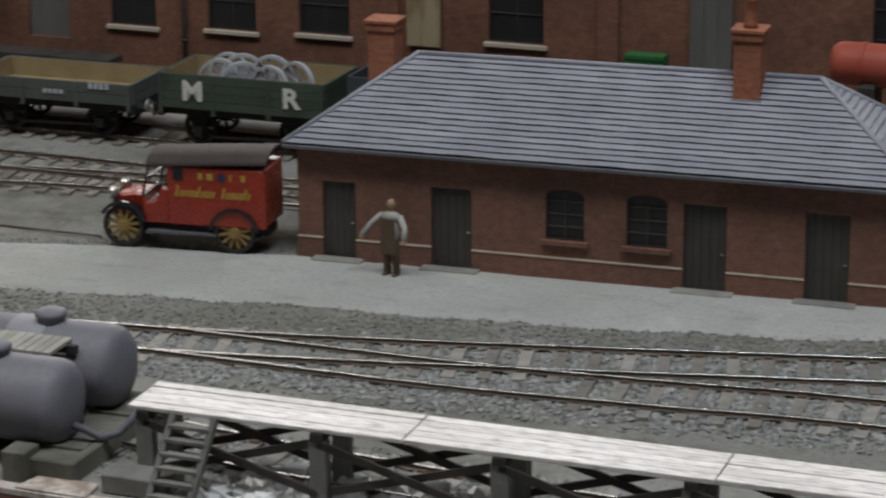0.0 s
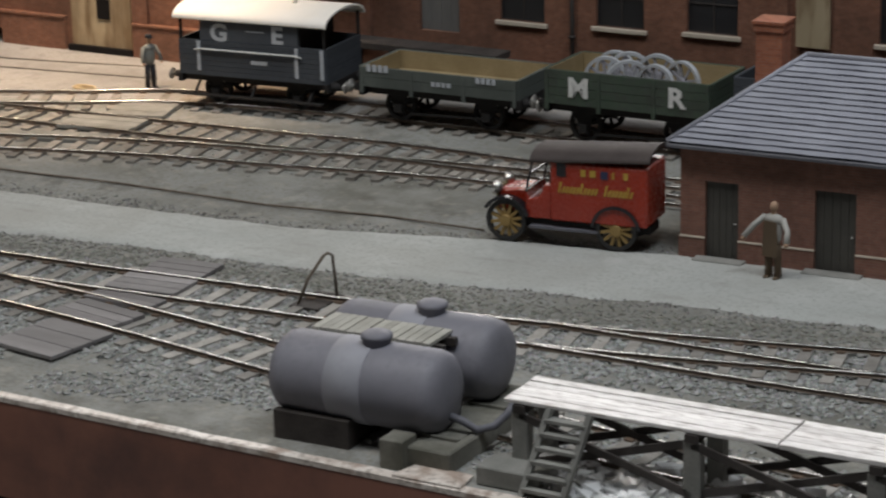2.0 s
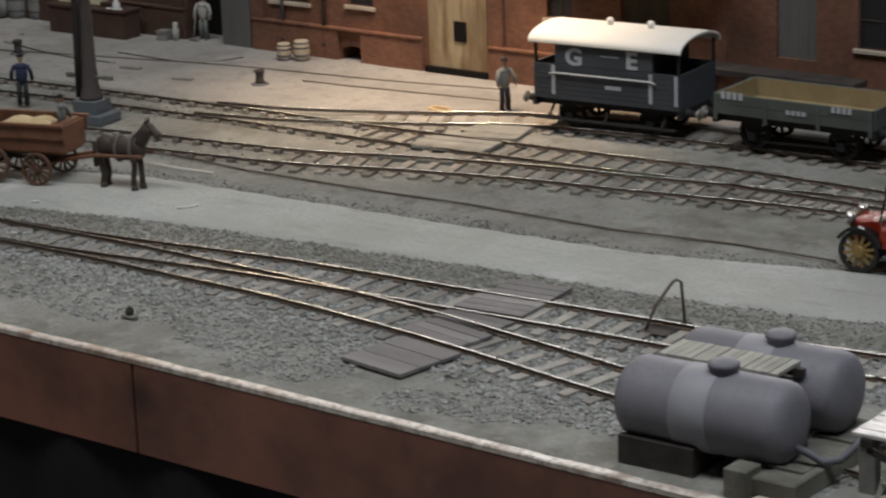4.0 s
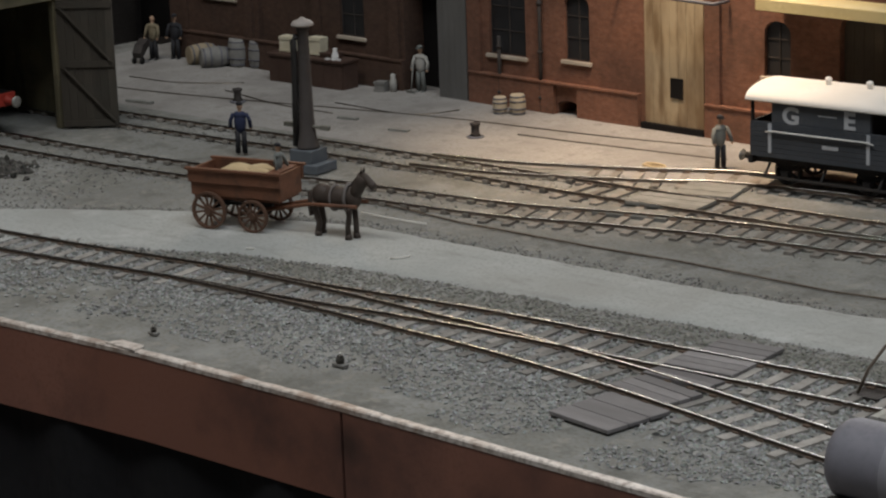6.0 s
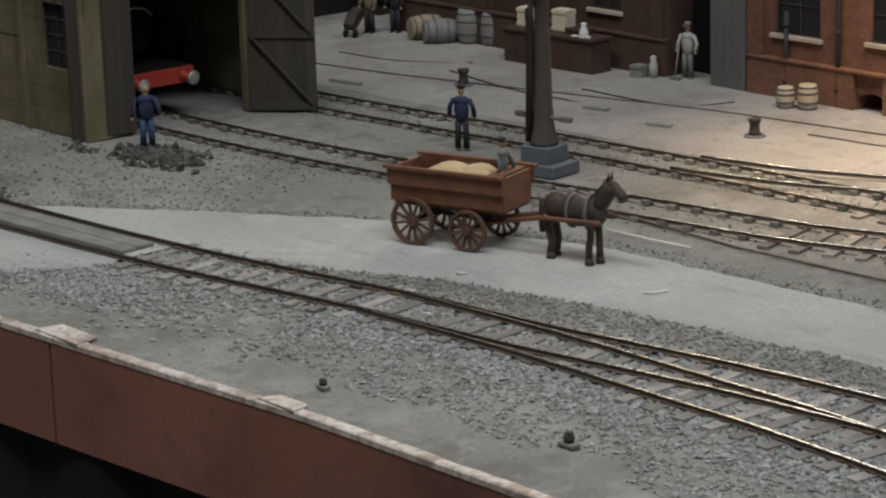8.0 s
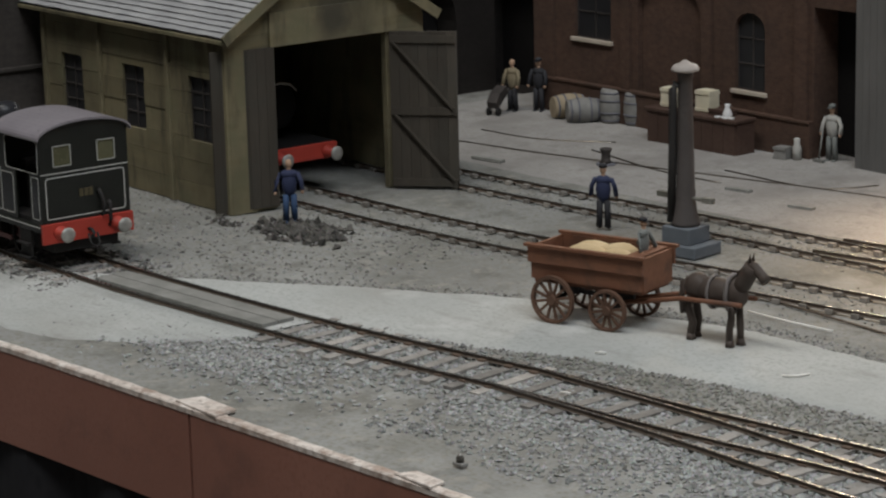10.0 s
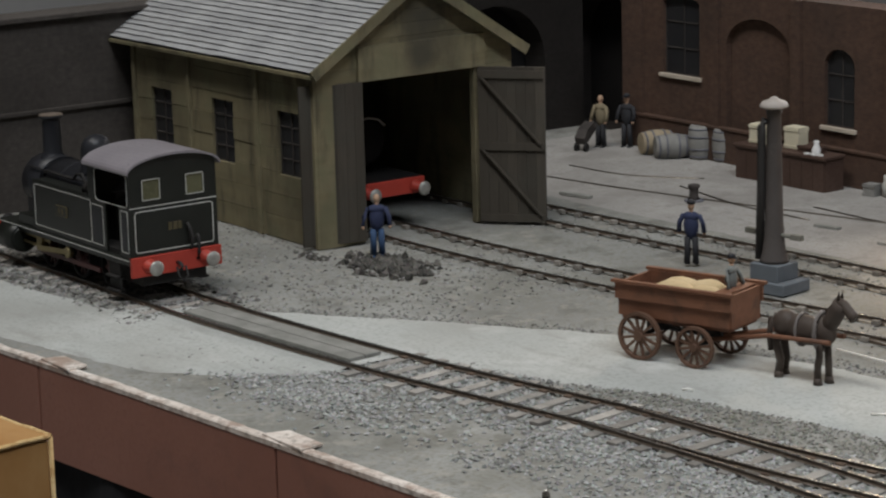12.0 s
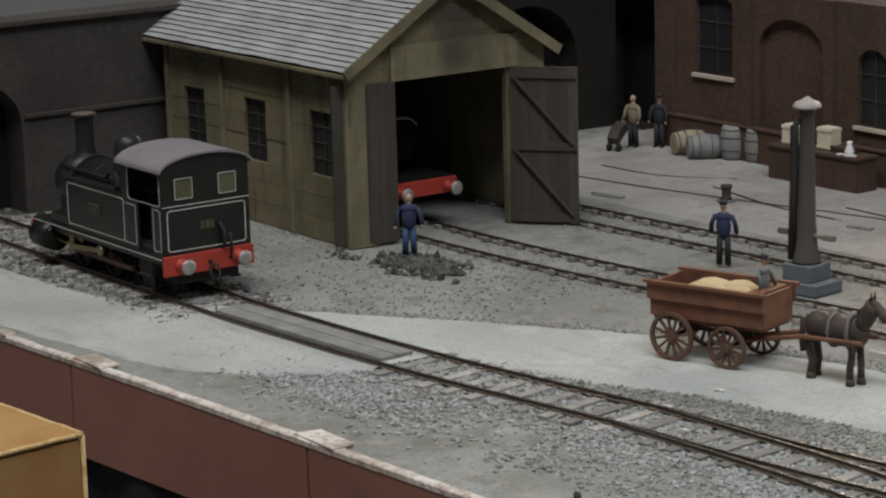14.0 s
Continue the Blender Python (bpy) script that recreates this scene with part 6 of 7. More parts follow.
# ---- long timber staging with a ladder ----
def staging(x, y, rz):
    s = thing("timber_staging", "long staging of pale worn planks on dark trestles", "staging", x, y, 0, rz)
    n, length, z = 5, 420, 37
    for k in range(n):
        for j, (a, b) in enumerate(((0, 132), (132, 270), (270, length))):
            bm = bmesh.new()
            box(bm, a + 0.3 + (k == 0 and j == 0) * 0, b - 0.3, k * 6.4, k * 6.4 + 5.9, z - 2 + random.uniform(-0.2, 0.2), z + random.uniform(0, 0.4))
            part("plank", bm, M["plank"], s, bevel=0.3)
    for xx in (8, 92, 176, 260, 344, 412):
        for yy in (3, 29):
            bm = bmesh.new()
            box(bm, xx - 4, xx + 4, yy - 3.2, yy + 3.2, 0, z - 6)
            part("post", bm, M["greywood"], s, bevel=0.3)
        bm = bmesh.new()
        box(bm, xx - 3, xx + 3, -1, 33, z - 6, z - 2.2)
        part("cross_beam", bm, M["darkwood"], s)
    for yy in (1.5, 30.5):
        for a, b in ((8, 92), (92, 176), (176, 260), (260, 344), (344, 412)):
            for z0, z1 in ((6, z - 7), (z - 7, 6)):
                bm = bmesh.new()
                beam(bm, (a, yy + (0.9 if z0 < z1 else -0.9), z0), (b, yy + (0.9 if z0 < z1 else -0.9), z1), 1.6, 3.6)
                part("brace", bm, M["darkwood"], s)
    return s


staging(-258, 674, 1.0)
ladder = thing("ladder", "weathered grey timber ladder against the staging", "ladder", -238, 672, 0)
for xx in (-1, 19):
    bm = bmesh.new()
    beam(bm, (xx, -17, 0), (xx + 6, 0, 37), 2.6, 4, up=(0, 1, 0))
    part("stringer", bm, M["greywood"], ladder)
for k in range(6):
    f = (k + 0.6) / 6.4
    bm = bmesh.new()
    box(bm, 6 * f - 1, 6 * f + 19, -17 + 17 * f - 3, -17 + 17 * f + 2, 37 * f - 0.8, 37 * f + 0.8)
    part("rung", bm, M["greywood"], ladder)
bm = bmesh.new()
box(bm, -18, 14, -10, 10, 0, 9)
tagged(part("timber_bin", bm, M["greywood"], bevel=0.6), "low grey timber bin beside the ladder", "bin").matrix_basis = pose(-0.246, 0.668, 0)

# ---- board crossings over the tracks ----
def boards(x0, x1, y0, y1, n, rz, label, z=2.6, across=False, h=2.4):
    c = thing("board_crossing", label, "board crossing", (x0 + x1) / 2, (y0 + y1) / 2, 0, rz, group="board crossings")
    w, d = x1 - x0, y1 - y0
    for k in range(n):
        bm = bmesh.new()
        if across:
            box(bm, -w / 2 + w * k / n + 0.3, -w / 2 + w * (k + 1) / n - 0.3, -d / 2, d / 2, z - h, z + random.uniform(-0.2, 0.2))
        else:
            box(bm, -w / 2, w / 2, -d / 2 + d * k / n + 0.3, -d / 2 + d * (k + 1) / n - 0.3, z - h, z + random.uniform(-0.2, 0.2))
        part("board", bm, M["greywood"] if "pale" in label else M["crossing"], c, bevel=0.25)
    return c


boards(-582, -536, 705, 751, 3, -8, "dark plank foot crossing beside the loop track", 3.4)
boards(-585, -538, 757.5, 784, 3, -10, "dark plank foot crossing between the loop rails", 3.6)
boards(-587, -541, 790, 807, 2, -3, "dark plank foot crossing between the tracks", 3.2)
boards(-589, -544, 812.5, 839.5, 3, 5, "dark plank foot crossing between the main rails", 3.6)
boards(-590, -550, 846, 874, 3, 5, "dark plank foot crossing end by the path", 2.4)
boards(-1290, -1132, 744, 767, 2, 4, "pale worn infill boards between the rails at the path", 3.2)
boards(-846, -790, 1062, 1084, 2, 14, "pale plank crossing in the goods yard", 2.0)
boards(-842, -786, 1092, 1124, 3, 8, "pale plank crossing on the yard track", 3.6)
boards(-836, -792, 1136, 1172, 3, 16, "pale plank crossing end at the yard", 2.6)

# ---- water column ----
wc = thing("water_column", "tapered dark iron water column on a stepped blue-grey plinth", "water column", -1104.5, 1038.5, 0, 8)
bm = bmesh.new()
box(bm, -13, 17, -13, 13, 0, 7)
part("plinth_step", bm, P["bluestone"], wc, bevel=0.5)
bm = bmesh.new()
box(bm, -10.5, 10.5, -10, 10, 7, 17)
part("plinth_step", bm, P["bluestone"], wc, bevel=0.5)
bm = bmesh.new()
lathe(bm, [(8.8, 17), (8.4, 19), (7.0, 25), (5.9, 34), (6.2, 37), (5.6, 40), (4.2, 106), (4.8, 107), (4.8, 110)], seg=24)
part("shaft", bm, P["column"], wc)
bm = bmesh.new()
lathe(bm, [(5.5, 109.6), (8.4, 110.6), (8.5, 111.6), (7.0, 113.8), (3.0, 115.2), (2.2, 116.2), (0.8, 116.8)], seg=24)
part("cap", bm, P["capstone"], wc, "pale domed cap")
bm = bmesh.new()
tube(bm, [(-2.8, -3, 101), (-4.6, -4, 102.4), (-5.6, -5, 99), (-5.4, -5, 92), (-5.8, -5, 60), (-7.2, -5, 19)], 2.6, 10)
part("leather_bag", bm, P["leather"], wc, "black hanging leather hose")
bm = bmesh.new()
cyl(bm, (-20, 0, 34), (20, 0, 34), 1.2, seg=10)
for xx in (-17, 17):
    box(bm, xx - 4, xx + 4, -1.6, 1.6, 32.4, 35.6)
part("valve_bar", bm, P["concrete"], wc)

# ---- horse cart ----
def cart(x, y, rz):
    c = thing("horse_cart", "brown four-wheeled timber cart loaded with pale sacks", "cart", x, y, 1, rz)
    L2, W2 = 34.5, 15
    for s in (-1, 1):
        for k in range(2):
            bm = bmesh.new()
            beam(bm, (-L2 - k * 1.5, s * (W2 + k * 1.6), 27.5 + k * 9.2), (L2 + k * 1.5, s * (W2 + k * 1.6), 27.5 + k * 9.2), 1.6, 8.6)
            part("side_board", bm, P["cartbrown"], c)
        bm = bmesh.new()
        beam(bm, (-L2 - 3, s * (W2 + 2.6), 42), (L2 + 3, s * (W2 + 2.6), 42), 3, 1.6)
        part("top_rail", bm, P["cartbrown"], c)
    for s in (-1, 1):
        bm = bmesh.new()
        beam(bm, (s * L2, -W2, 32), (s * L2, W2, 32), 1.6, 18)
        part("end_board", bm, P["cartbrown"], c)
    bm = bmesh.new()
    box(bm, -L2 + 1, L2 - 1, -W2 + 0.8, W2 - 0.8, 21, 23.4)
    part("cart_floor", bm, P["cartbrown"], c)
    for xx, r in ((-20, 13.2), (14.5, 11.4)):
        for yy in (-18, 18):
            spoked_wheel(c, "wheel", xx, yy, r, r, 2.6, 12, P["cartwheel"], P["cartwheel"], rim=0.14, hub=0.2)
        bm = bmesh.new()
        cyl(bm, (xx, -18, r), (xx, 18, r), 1.3, seg=8)
        beam(bm, (xx, 0, r), (xx, 0, 21), 12, 3)
        part("axle", bm, P["frame"], c)
    bm = bmesh.new()
    beam(bm, (-20, 0, 15), (14.5, 0, 14), 2, 2)
    part("perch", bm, P["frame"], c)
    for s in (-1, 1):
        bm = bmesh.new()
        tube(bm, [(14, s * 6, 13), (34, s * 7 - 1, 17), (56, s * 8 - 4, 22), (96, s * 8 - 12, 25)], 1.3)
        part("shaft", bm, P["cartbrown"], c)
    bm = bmesh.new()
    box(bm, 24, 33, -W2 + 1, W2 - 1, 40, 42)
    part("seat_board", bm, P["cartbrown"], c)
    return c


CX, CY, CR = -1017, 894, 17
cart(CX, CY, CR)
for k, (xx, yy, zz, r) in enumerate(((-6, -5, 37.5, 13), (9, 5, 37.5, 12), (-9, 6, 36.5, 12), (12, -5, 36.5, 11))):
    bm = bmesh.new()
    bmesh.ops.create_icosphere(bm, subdivisions=3, radius=1)
    for v in bm.verts:
        v.co = Vector((v.co.x * r, v.co.y * r * 0.62, v.co.z * 6.5)) * (1 + 0.10 * noise.noise(v.co * 2.2 + Vector((k, 0, 0))))
    for f in bm.faces:
        f.smooth = True
    sk = tagged(part("sack", bm, P["sack"]), "plump straw-coloured sack lying in the cart", "sack", group="sacks in the cart")
    a = math.radians(CR)
    sk.matrix_basis = pose((CX + xx * math.cos(a) - yy * math.sin(a)) * MM, (CY + xx * math.sin(a) + yy * math.cos(a)) * MM, zz * MM, 0, 0, CR + 12 * k)


def blob(bm, c, r, mat=0, sub=2):
    """A rounded mass at c with radii r."""
    got = bmesh.ops.create_icosphere(bm, subdivisions=sub, radius=1)["verts"]
    for v in got:
        v.co = Vector(c) + Vector((v.co.x * r[0], v.co.y * r[1], v.co.z * r[2]))
    for f in {f for v in got for f in v.link_faces}:
        f.smooth, f.material_index = True, mat


def horse(x, y, rz):
    """One plain modelled horse, standing."""
    bm = bmesh.new()
    blob(bm, (0, 0, 30), (19, 7.5, 9))
    blob(bm, (-14, 0, 31), (9.5, 7.6, 9))
    blob(bm, (13, 0, 31), (9, 7, 9.5))
    tube(bm, [(15, 0, 33), (20, 0, 39), (24, 0, 45), (26, 0, 49)], 5.0, 12)
    tube(bm, [(24, 0, 49), (28, 0, 48), (34, 0, 43), (36, 0, 41)], 3.2, 10)
    for s in (-1, 1):
        cyl(bm, (25, s * 1.6, 51), (25.5, s * 1.8, 56), 1.1, 0.2, 6)
        tube(bm, [(13, s * 4, 28), (13.5, s * 4, 18), (13 + s, s * 4, 10), (13 + s, s * 4, 3)], 2.2, 8)
        tube(bm, [(-16, s * 4, 28), (-19, s * 4, 20), (-16.5 - s, s * 4, 11), (-18 - s, s * 4, 3)], 2.5, 8)
        cyl(bm, (13.4 + s, s * 4, 0), (13 + s, s * 4, 4.5), 3.2, 2.4, 10)
        cyl(bm, (-17.6 - s, s * 4, 0), (-18 - s, s * 4, 4.5), 3.2, 2.5, 10)
    tube(bm, [(-22, 0, 35), (-26, 0, 32), (-27, 0, 22), (-26, 0, 14)], 1.8, 8)
    tube(bm, [(16, 0, 42), (21, 0, 47), (25, 0, 52)], 2.0, 8, 0)
    tube(bm, [(12, 8 * math.sin(t), 31 + 11 * math.cos(t)) for t in np.linspace(0, 2 * math.pi, 17)], 1.4, 6, 1)
    tube(bm, [(-2, 7.9 * math.sin(t), 30 + 9.4 * math.cos(t)) for t in np.linspace(0, 2 * math.pi, 17)], 0.9, 6, 1)
    h = tagged(part("horse_figure", bm, [P["horse"], P["harness"]]), "dark brown model cart horse in harness", "horse figure")
    h.matrix_basis = pose(x * MM, y * MM, 0.5 * MM, 0, 0, rz) @ Matrix.Diagonal((0.88, 0.88, 0.92, 1))
    return h


horse(-942, 908, 8)


# ---- little figures, each one plain piece ----
def figure(name, x, y, rz, coat, trousers, label, h=40, arms=(0.2, 0.2), hat=True, seated=False, z=0.5, apron=False):
    bm = bmesh.new()
    k = h / 40
    if not seated:
        for s in (-1, 1):
            tube(bm, [(s * 2.3, 0, 18), (s * 2.5, -0.3, 10), (s * 2.7, 0.2, 1.5)], 2.0, 8, 1)
            blob(bm, (s * 2.8, -1.6, 1), (1.6, 3, 1), 1, 1)
    else:
        for s in (-1, 1):
            tube(bm, [(s * 2.6, 0, 17), (s * 3, -8, 17), (s * 3, -9, 9)], 2.2, 8, 1)
    blob(bm, (0, 0, 25), (4.8, 3.2, 9), 0)
    blob(bm, (0, 0, 30.5), (5.6, 3.1, 3.2), 0)
    for s, a in zip((-1, 1), arms):
        tube(bm, [(s * 5.0, 0, 31.5), (s * (6.4 + 5 * a), -1, 26), (s * (6.2 + 9 * a), -2.6 - 3 * a, 20.5)], 1.5, 8, 0)
        blob(bm, (s * (6.2 + 9 * a), -3 - 3 * a, 19.8), (1.2, 1.2, 1.4), 2, 1)
    if apron:
        slab(bm, [(-3.8, 30), (3.8, 30), (4.6, 12), (-4.6, 12)], -3.6, -3.0, "y", 3)
    cyl(bm, (0, 0, 32.5), (0, 0, 35), 1.4, seg=8, mat=2)
    blob(bm, (0, 0, 37), (2.1, 2.4, 2.8), 2)
    if hat:
        lathe(bm, [(2.6, 38.4), (2.5, 40.2), (1.2, 41)], (0, 0.1, 0), "z", 12, 1)
        slab(bm, [(-2, 38.2), (2, 38.2), (2, 38.6), (-2, 38.6)], -4.0, -1.8, "y", 1)
    bmesh.ops.scale(bm, vec=(k, k, k), verts=bm.verts)
    f = tagged(part(name, bm, [coat, trousers, P["skin"], P["apron"]]), label, "figurine")
    f.matrix_basis = pose(x * MM, y * MM, z * MM, 0, 0, rz)
    return f


figure("railwayman_figure", -1338, 912, 60, P["navy"], P["blue"], "plain model figure in navy jacket and blue trousers by the shed", 42, (0.3, 0.15), False)
figure("railwayman_figure", -1185, 1044, 215, P["navy"], P["dark"], "plain model figure in navy uniform and cap", 41, (0.12, 0.25))
figure("yardman_figure", -1232, 1298, 10, P["shirt"], P["dull"], "plain pale model figure leaning on a broom", 40, (0.1, 0.3))
figure("visitor_figure", -1545, 1268, 10, P["tan"], P["dark"], "plain model figure in a tan coat at the arches", 42, (0.1, 0.1), False)
figure("visitor_figure", -1530, 1282, 20, P["dark"], P["dark"], "plain model figure in black by the arches", 42, (0.1, 0.1))
figure("shunter_figure", -850, 1214, 70, P["dull"], P["dark"], "plain grey model figure beside the brake van", 40, (0.1, 0.2))
figure("porter_figure", -262, 992, -10, P["shirt"], P["apron"], "plain model figure with a brown apron by the office", 45, (0.9, 0.4), False, apron=True)
figure("driver_figure", CX + 24, CY + 9, 90 + CR, P["dull"], P["dark"], "plain grey model figure sitting on the cart", 34, (0.3, 0.3), True, True, z=26)
bm = bmesh.new()
cyl(bm, (-1236, 1289, 1), (-1236, 1293, 24), 0.6, seg=6)
box(bm, -1240, -1231, 1287, 1290, 0.5, 3)
tagged(part("broom", bm, M["greywood"]), "small wooden broom held on the yard floor", "broom")

barrow = thing("sack_barrow", "dark timber sack barrow pushed by a model figure", "barrow", -1543, 1252, 0.8, 20)
for e in (-1, 1):
    bm = bmesh.new()
    beam(bm, (e * 4, 10, 19), (e * 3, -9, 5), 1.2, 1.4)
    part("shaft", bm, M["darkwood"], barrow)
    bm = bmesh.new()
    lathe(bm, [(1, e * 4.2 - 0.6), (3.6, e * 4.2 - 0.6), (3.6, e * 4.2 + 0.6), (1, e * 4.2 + 0.6)], (0, -8, 3.6), "x", 14)
    part("wheel", bm, P["frame"], barrow)
bm = bmesh.new()
slab(bm, [(-9, 6), (6, 17), (5, 22), (-5, 18), (-11, 11)], -4.5, 4.5, "x")
part("tray", bm, M["darkwood"], barrow)

# ---- goods in the yard ----
def cask(x, y, r, h, mat, lying=None, label="pale oak cask standing in the yard", rz=0):
    c = thing("cask", label, "cask", x, y, r if lying is not None else 0.8, lying or rz, group="casks in the yard")
    ax = "x" if lying is not None else "z"
    z0 = -h / 2 if lying is not None else 0
    bm = bmesh.new()
    lathe(bm, [(r * 0.8, z0), (r * 0.92, z0 + h * 0.2), (r, z0 + h * 0.5), (r * 0.92, z0 + h * 0.8), (r * 0.8, z0 + h)], (0, 0, 0), ax, 20)
    part("body", bm, mat, c)
    for f in (0.1, 0.32, 0.68, 0.9):
        bm = bmesh.new()
        rr = r * (0.8 + 0.2 * math.sin(math.pi * f)) + 0.25
        lathe(bm, [(rr, z0 + h * f - 0.7), (rr, z0 + h * f + 0.7)], (0, 0, 0), ax, 20)
        part("hoop", bm, M["iron"], c)
    return c


cask(-1115, 1268, 6.2, 14.5, P["cask"])
cask(-1101, 1274, 7.0, 17, P["cask"])
cask(-1492, 1280, 10, 26, P["oldcask"], 70, "tan cask lying by the mill wall")
cask(-1470, 1276, 10, 26, P["caskgrey"], 60, "grey metal drum lying by the mill wall")
cask(-1453, 1290, 10, 26, P["caskgrey"], None, "grey drum standing by the mill wall")
cask(-1432, 1296, 10, 26, P["caskgrey"], None, "grey drum standing by the mill wall")
bench = thing("work_bench", "long dark brown boarded bench with goods on top", "bench", -1336, 1270, 0, 2)
bm = bmesh.new()
box(bm, -46, 46, -11, 11, 24, 26.5)
part("bench_top", bm, P["tabletop"], bench, bevel=0.4)
for k in range(8):
    bm = bmesh.new()
    box(bm, -44 + k * 11 + 0.2, -44 + (k + 1) * 11 - 0.2, -9.5, -8.2, 0, 24)
    part("front_board", bm, P["tabletop"], bench)
for s in (-1, 1):
    bm = bmesh.new()
    box(bm, s * 44 - 0.7, s * 44 + 0.7, -8.1, 10, 0, 24)
    part("side_board", bm, P["tabletop"], bench)


def crate(x, y, z, w, d, h, mat, label, rz=0):
    c = thing("crate", label, "crate", x, y, z, rz, group="crates")
    bm = bmesh.new()
    box(bm, -w / 2, w / 2, -d / 2, d / 2, 0, h)
    part("carcass", bm, mat, c)
    for s in (-1, 1):
        for zz in (0.12, 0.88):
            bm = bmesh.new()
            box(bm, -w / 2 - 0.3, w / 2 + 0.3, s * d / 2 - 0.6, s * d / 2 + 0.6, h * zz - 1, h * zz + 1)
            part("batten", bm, mat, c)
    return c


crate(-1366, 1272, 26.5, 15, 10, 14, P["crate"], "pale wooden crate on the bench", 6)
crate(-1332, 1274, 26.5, 14, 10, 16, P["crate"], "taller pale crate on the bench", 2)
crate(-1314, 1272, 26.5, 18, 10, 4, P["tabletop"], "flat brown box on the bench", 0)
crate(-202, 1276, 58, 26, 12, 12, P["green"], "bright green crate on a wall shelf", 0)
bm = bmesh.new()
box(bm, -236, -168, MY - 30, MY - 5, 52, 58)
tagged(part("wall_shelf", bm, M["darkwood"], bevel=0.4), "dark loading shelf on the mill wall", "shelf")
bm = bmesh.new()
lathe(bm, [(3, 26.5), (3.6, 30), (2.2, 33), (1.6, 35), (2.4, 36.5), (0.4, 37)], (-1303, 1266, 0), "z", 14)
tagged(part("jug", bm, P["foil"]), "small shiny white jug on the bench", "jug")
bm = bmesh.new()
for k in range(4):
    cyl(bm, (-1310 + k * 4, 1263 + (k % 2) * 2, 26.5), (-1310 + k * 4, 1263 + (k % 2) * 2, 27.6), 2.2, seg=10)
tagged(part("plates", bm, P["foil"], ), "small white plates on the bench", "plates", kind="stuff")
crate(-1262, 1280, 0.8, 10, 8, 9, P["caskgrey"], "small dark crate by the mill wall", 10)
bm = bmesh.new()
lathe(bm, [(3.2, 0), (3.2, 10), (2.0, 13), (2.4, 16), (0.5, 17)], (-1252, 1284, 0), "z", 14)
tagged(part("milk_churn", bm, P["shirt"]), "small pale churn beside the mill wall", "churn")


def bollard(x, y):
    b = thing("capstan_bollard", "small dark iron capstan on a round base", "bollard", x, y, 0.6, group="yard capstans")
    bm = bmesh.new()
    lathe(bm, [(7, 0), (7, 1.2), (6, 1.9)], seg=20)
    part("base", bm, M["iron"], b)
    bm = bmesh.new()
    lathe(bm, [(4.6, 1.8), (3.4, 3.6), (3.1, 9), (4.2, 10.8), (4.3, 12), (2.4, 12.6)], seg=18)
    part("drum", bm, M["darkwood"], b)
    return b


bollard(-1072, 1190)
bollard(-1334, 1178)
bm = bmesh.new()
for a, b in (((-1420, 1128), (-1392, 1132)), ((-1215, 1180), (-1196, 1183)), ((-1148, 1171), (-1130, 1174))):
    beam(bm, (a[0], a[1], 1.8), (b[0], b[1], 1.8), 5, 2)
tagged(part("timber_baulks", bm, M["greywood"]), "short grey timber baulks lying in the yard", "timber", kind="stuff")


# ---- ground signals and lever by the front edge ----
def ground_signal(x, y, s=1.0):
    g = thing("ground_lamp", "small dark ground lamp on a pale base", "ground lamp", x, y, 0.4, group="ground lamps")
    bm = bmesh.new()
    box(bm, -7 * s, 7 * s, -4 * s, 4 * s, 0, 1.6)
    part("base", bm, P["caskgrey"], g, "grey base plate", bevel=0.3)
    bm = bmesh.new()
    lathe(bm, [(3.4 * s, 1.6), (3.8 * s, 4), (3.2 * s, 8 * s), (2 * s, 10 * s)], seg=14)
    part("lamp_body", bm, P["coal"], g)
    bm = bmesh.new()
    blob(bm, (2 * s, -1, 11 * s), (1.6 * s, 1.6 * s, 1.6 * s), 0, 2)
    part("lens", bm, P["silver"], g, "small bright lens")
    return g


ground_signal(-737, 704, 0.66)
ground_signal(-872, 681, 0.5)
lever = thing("point_lever", "thin bent rusty iron point lever beside the track", "point lever", -468, 848, 0)
bm = bmesh.new()
tube(bm, [(-7, -13, 0), (-4, -6, 14), (0, 4, 25), (1.6, 6, 26.4), (3.4, 8, 25), (4, 9, 12), (5, 9, 0)], 0.9, 8)
part("lever_loop", bm, M["web"], lever)
bm = bmesh.new()
box(bm, -10, 8, -16, 12, -1, 1.4)
part("base", bm, M["darkwood"], lever)

# ---- locomotive front in the shed ----
inner = thing("stabled_locomotive", "dark locomotive inside the shed with a red buffer beam", "locomotive", -1402, 968, 5, 0)
bm = bmesh.new()
box(bm, -3, 0, -28, 28, 18.5, 29)
part("buffer_beam", bm, P["red"], inner, "red buffer beam", bevel=0.4)
for yy in (-20, 20):
    buffer(inner, 0, yy, 23, 1, P["red"])
# boiler in the void colour: the shed's inner shade is put into it
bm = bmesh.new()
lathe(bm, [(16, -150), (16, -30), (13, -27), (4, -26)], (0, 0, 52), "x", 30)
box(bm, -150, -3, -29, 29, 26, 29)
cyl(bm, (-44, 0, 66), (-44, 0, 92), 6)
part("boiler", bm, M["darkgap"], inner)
bm = bmesh.new()
tube(bm, [(-27, -15, 62), (-26, -9, 67), (-25, 0, 69), (-26, 9, 67), (-27, 15, 62)], 0.8)
part("handrail", bm, P["buffersteel"], inner)

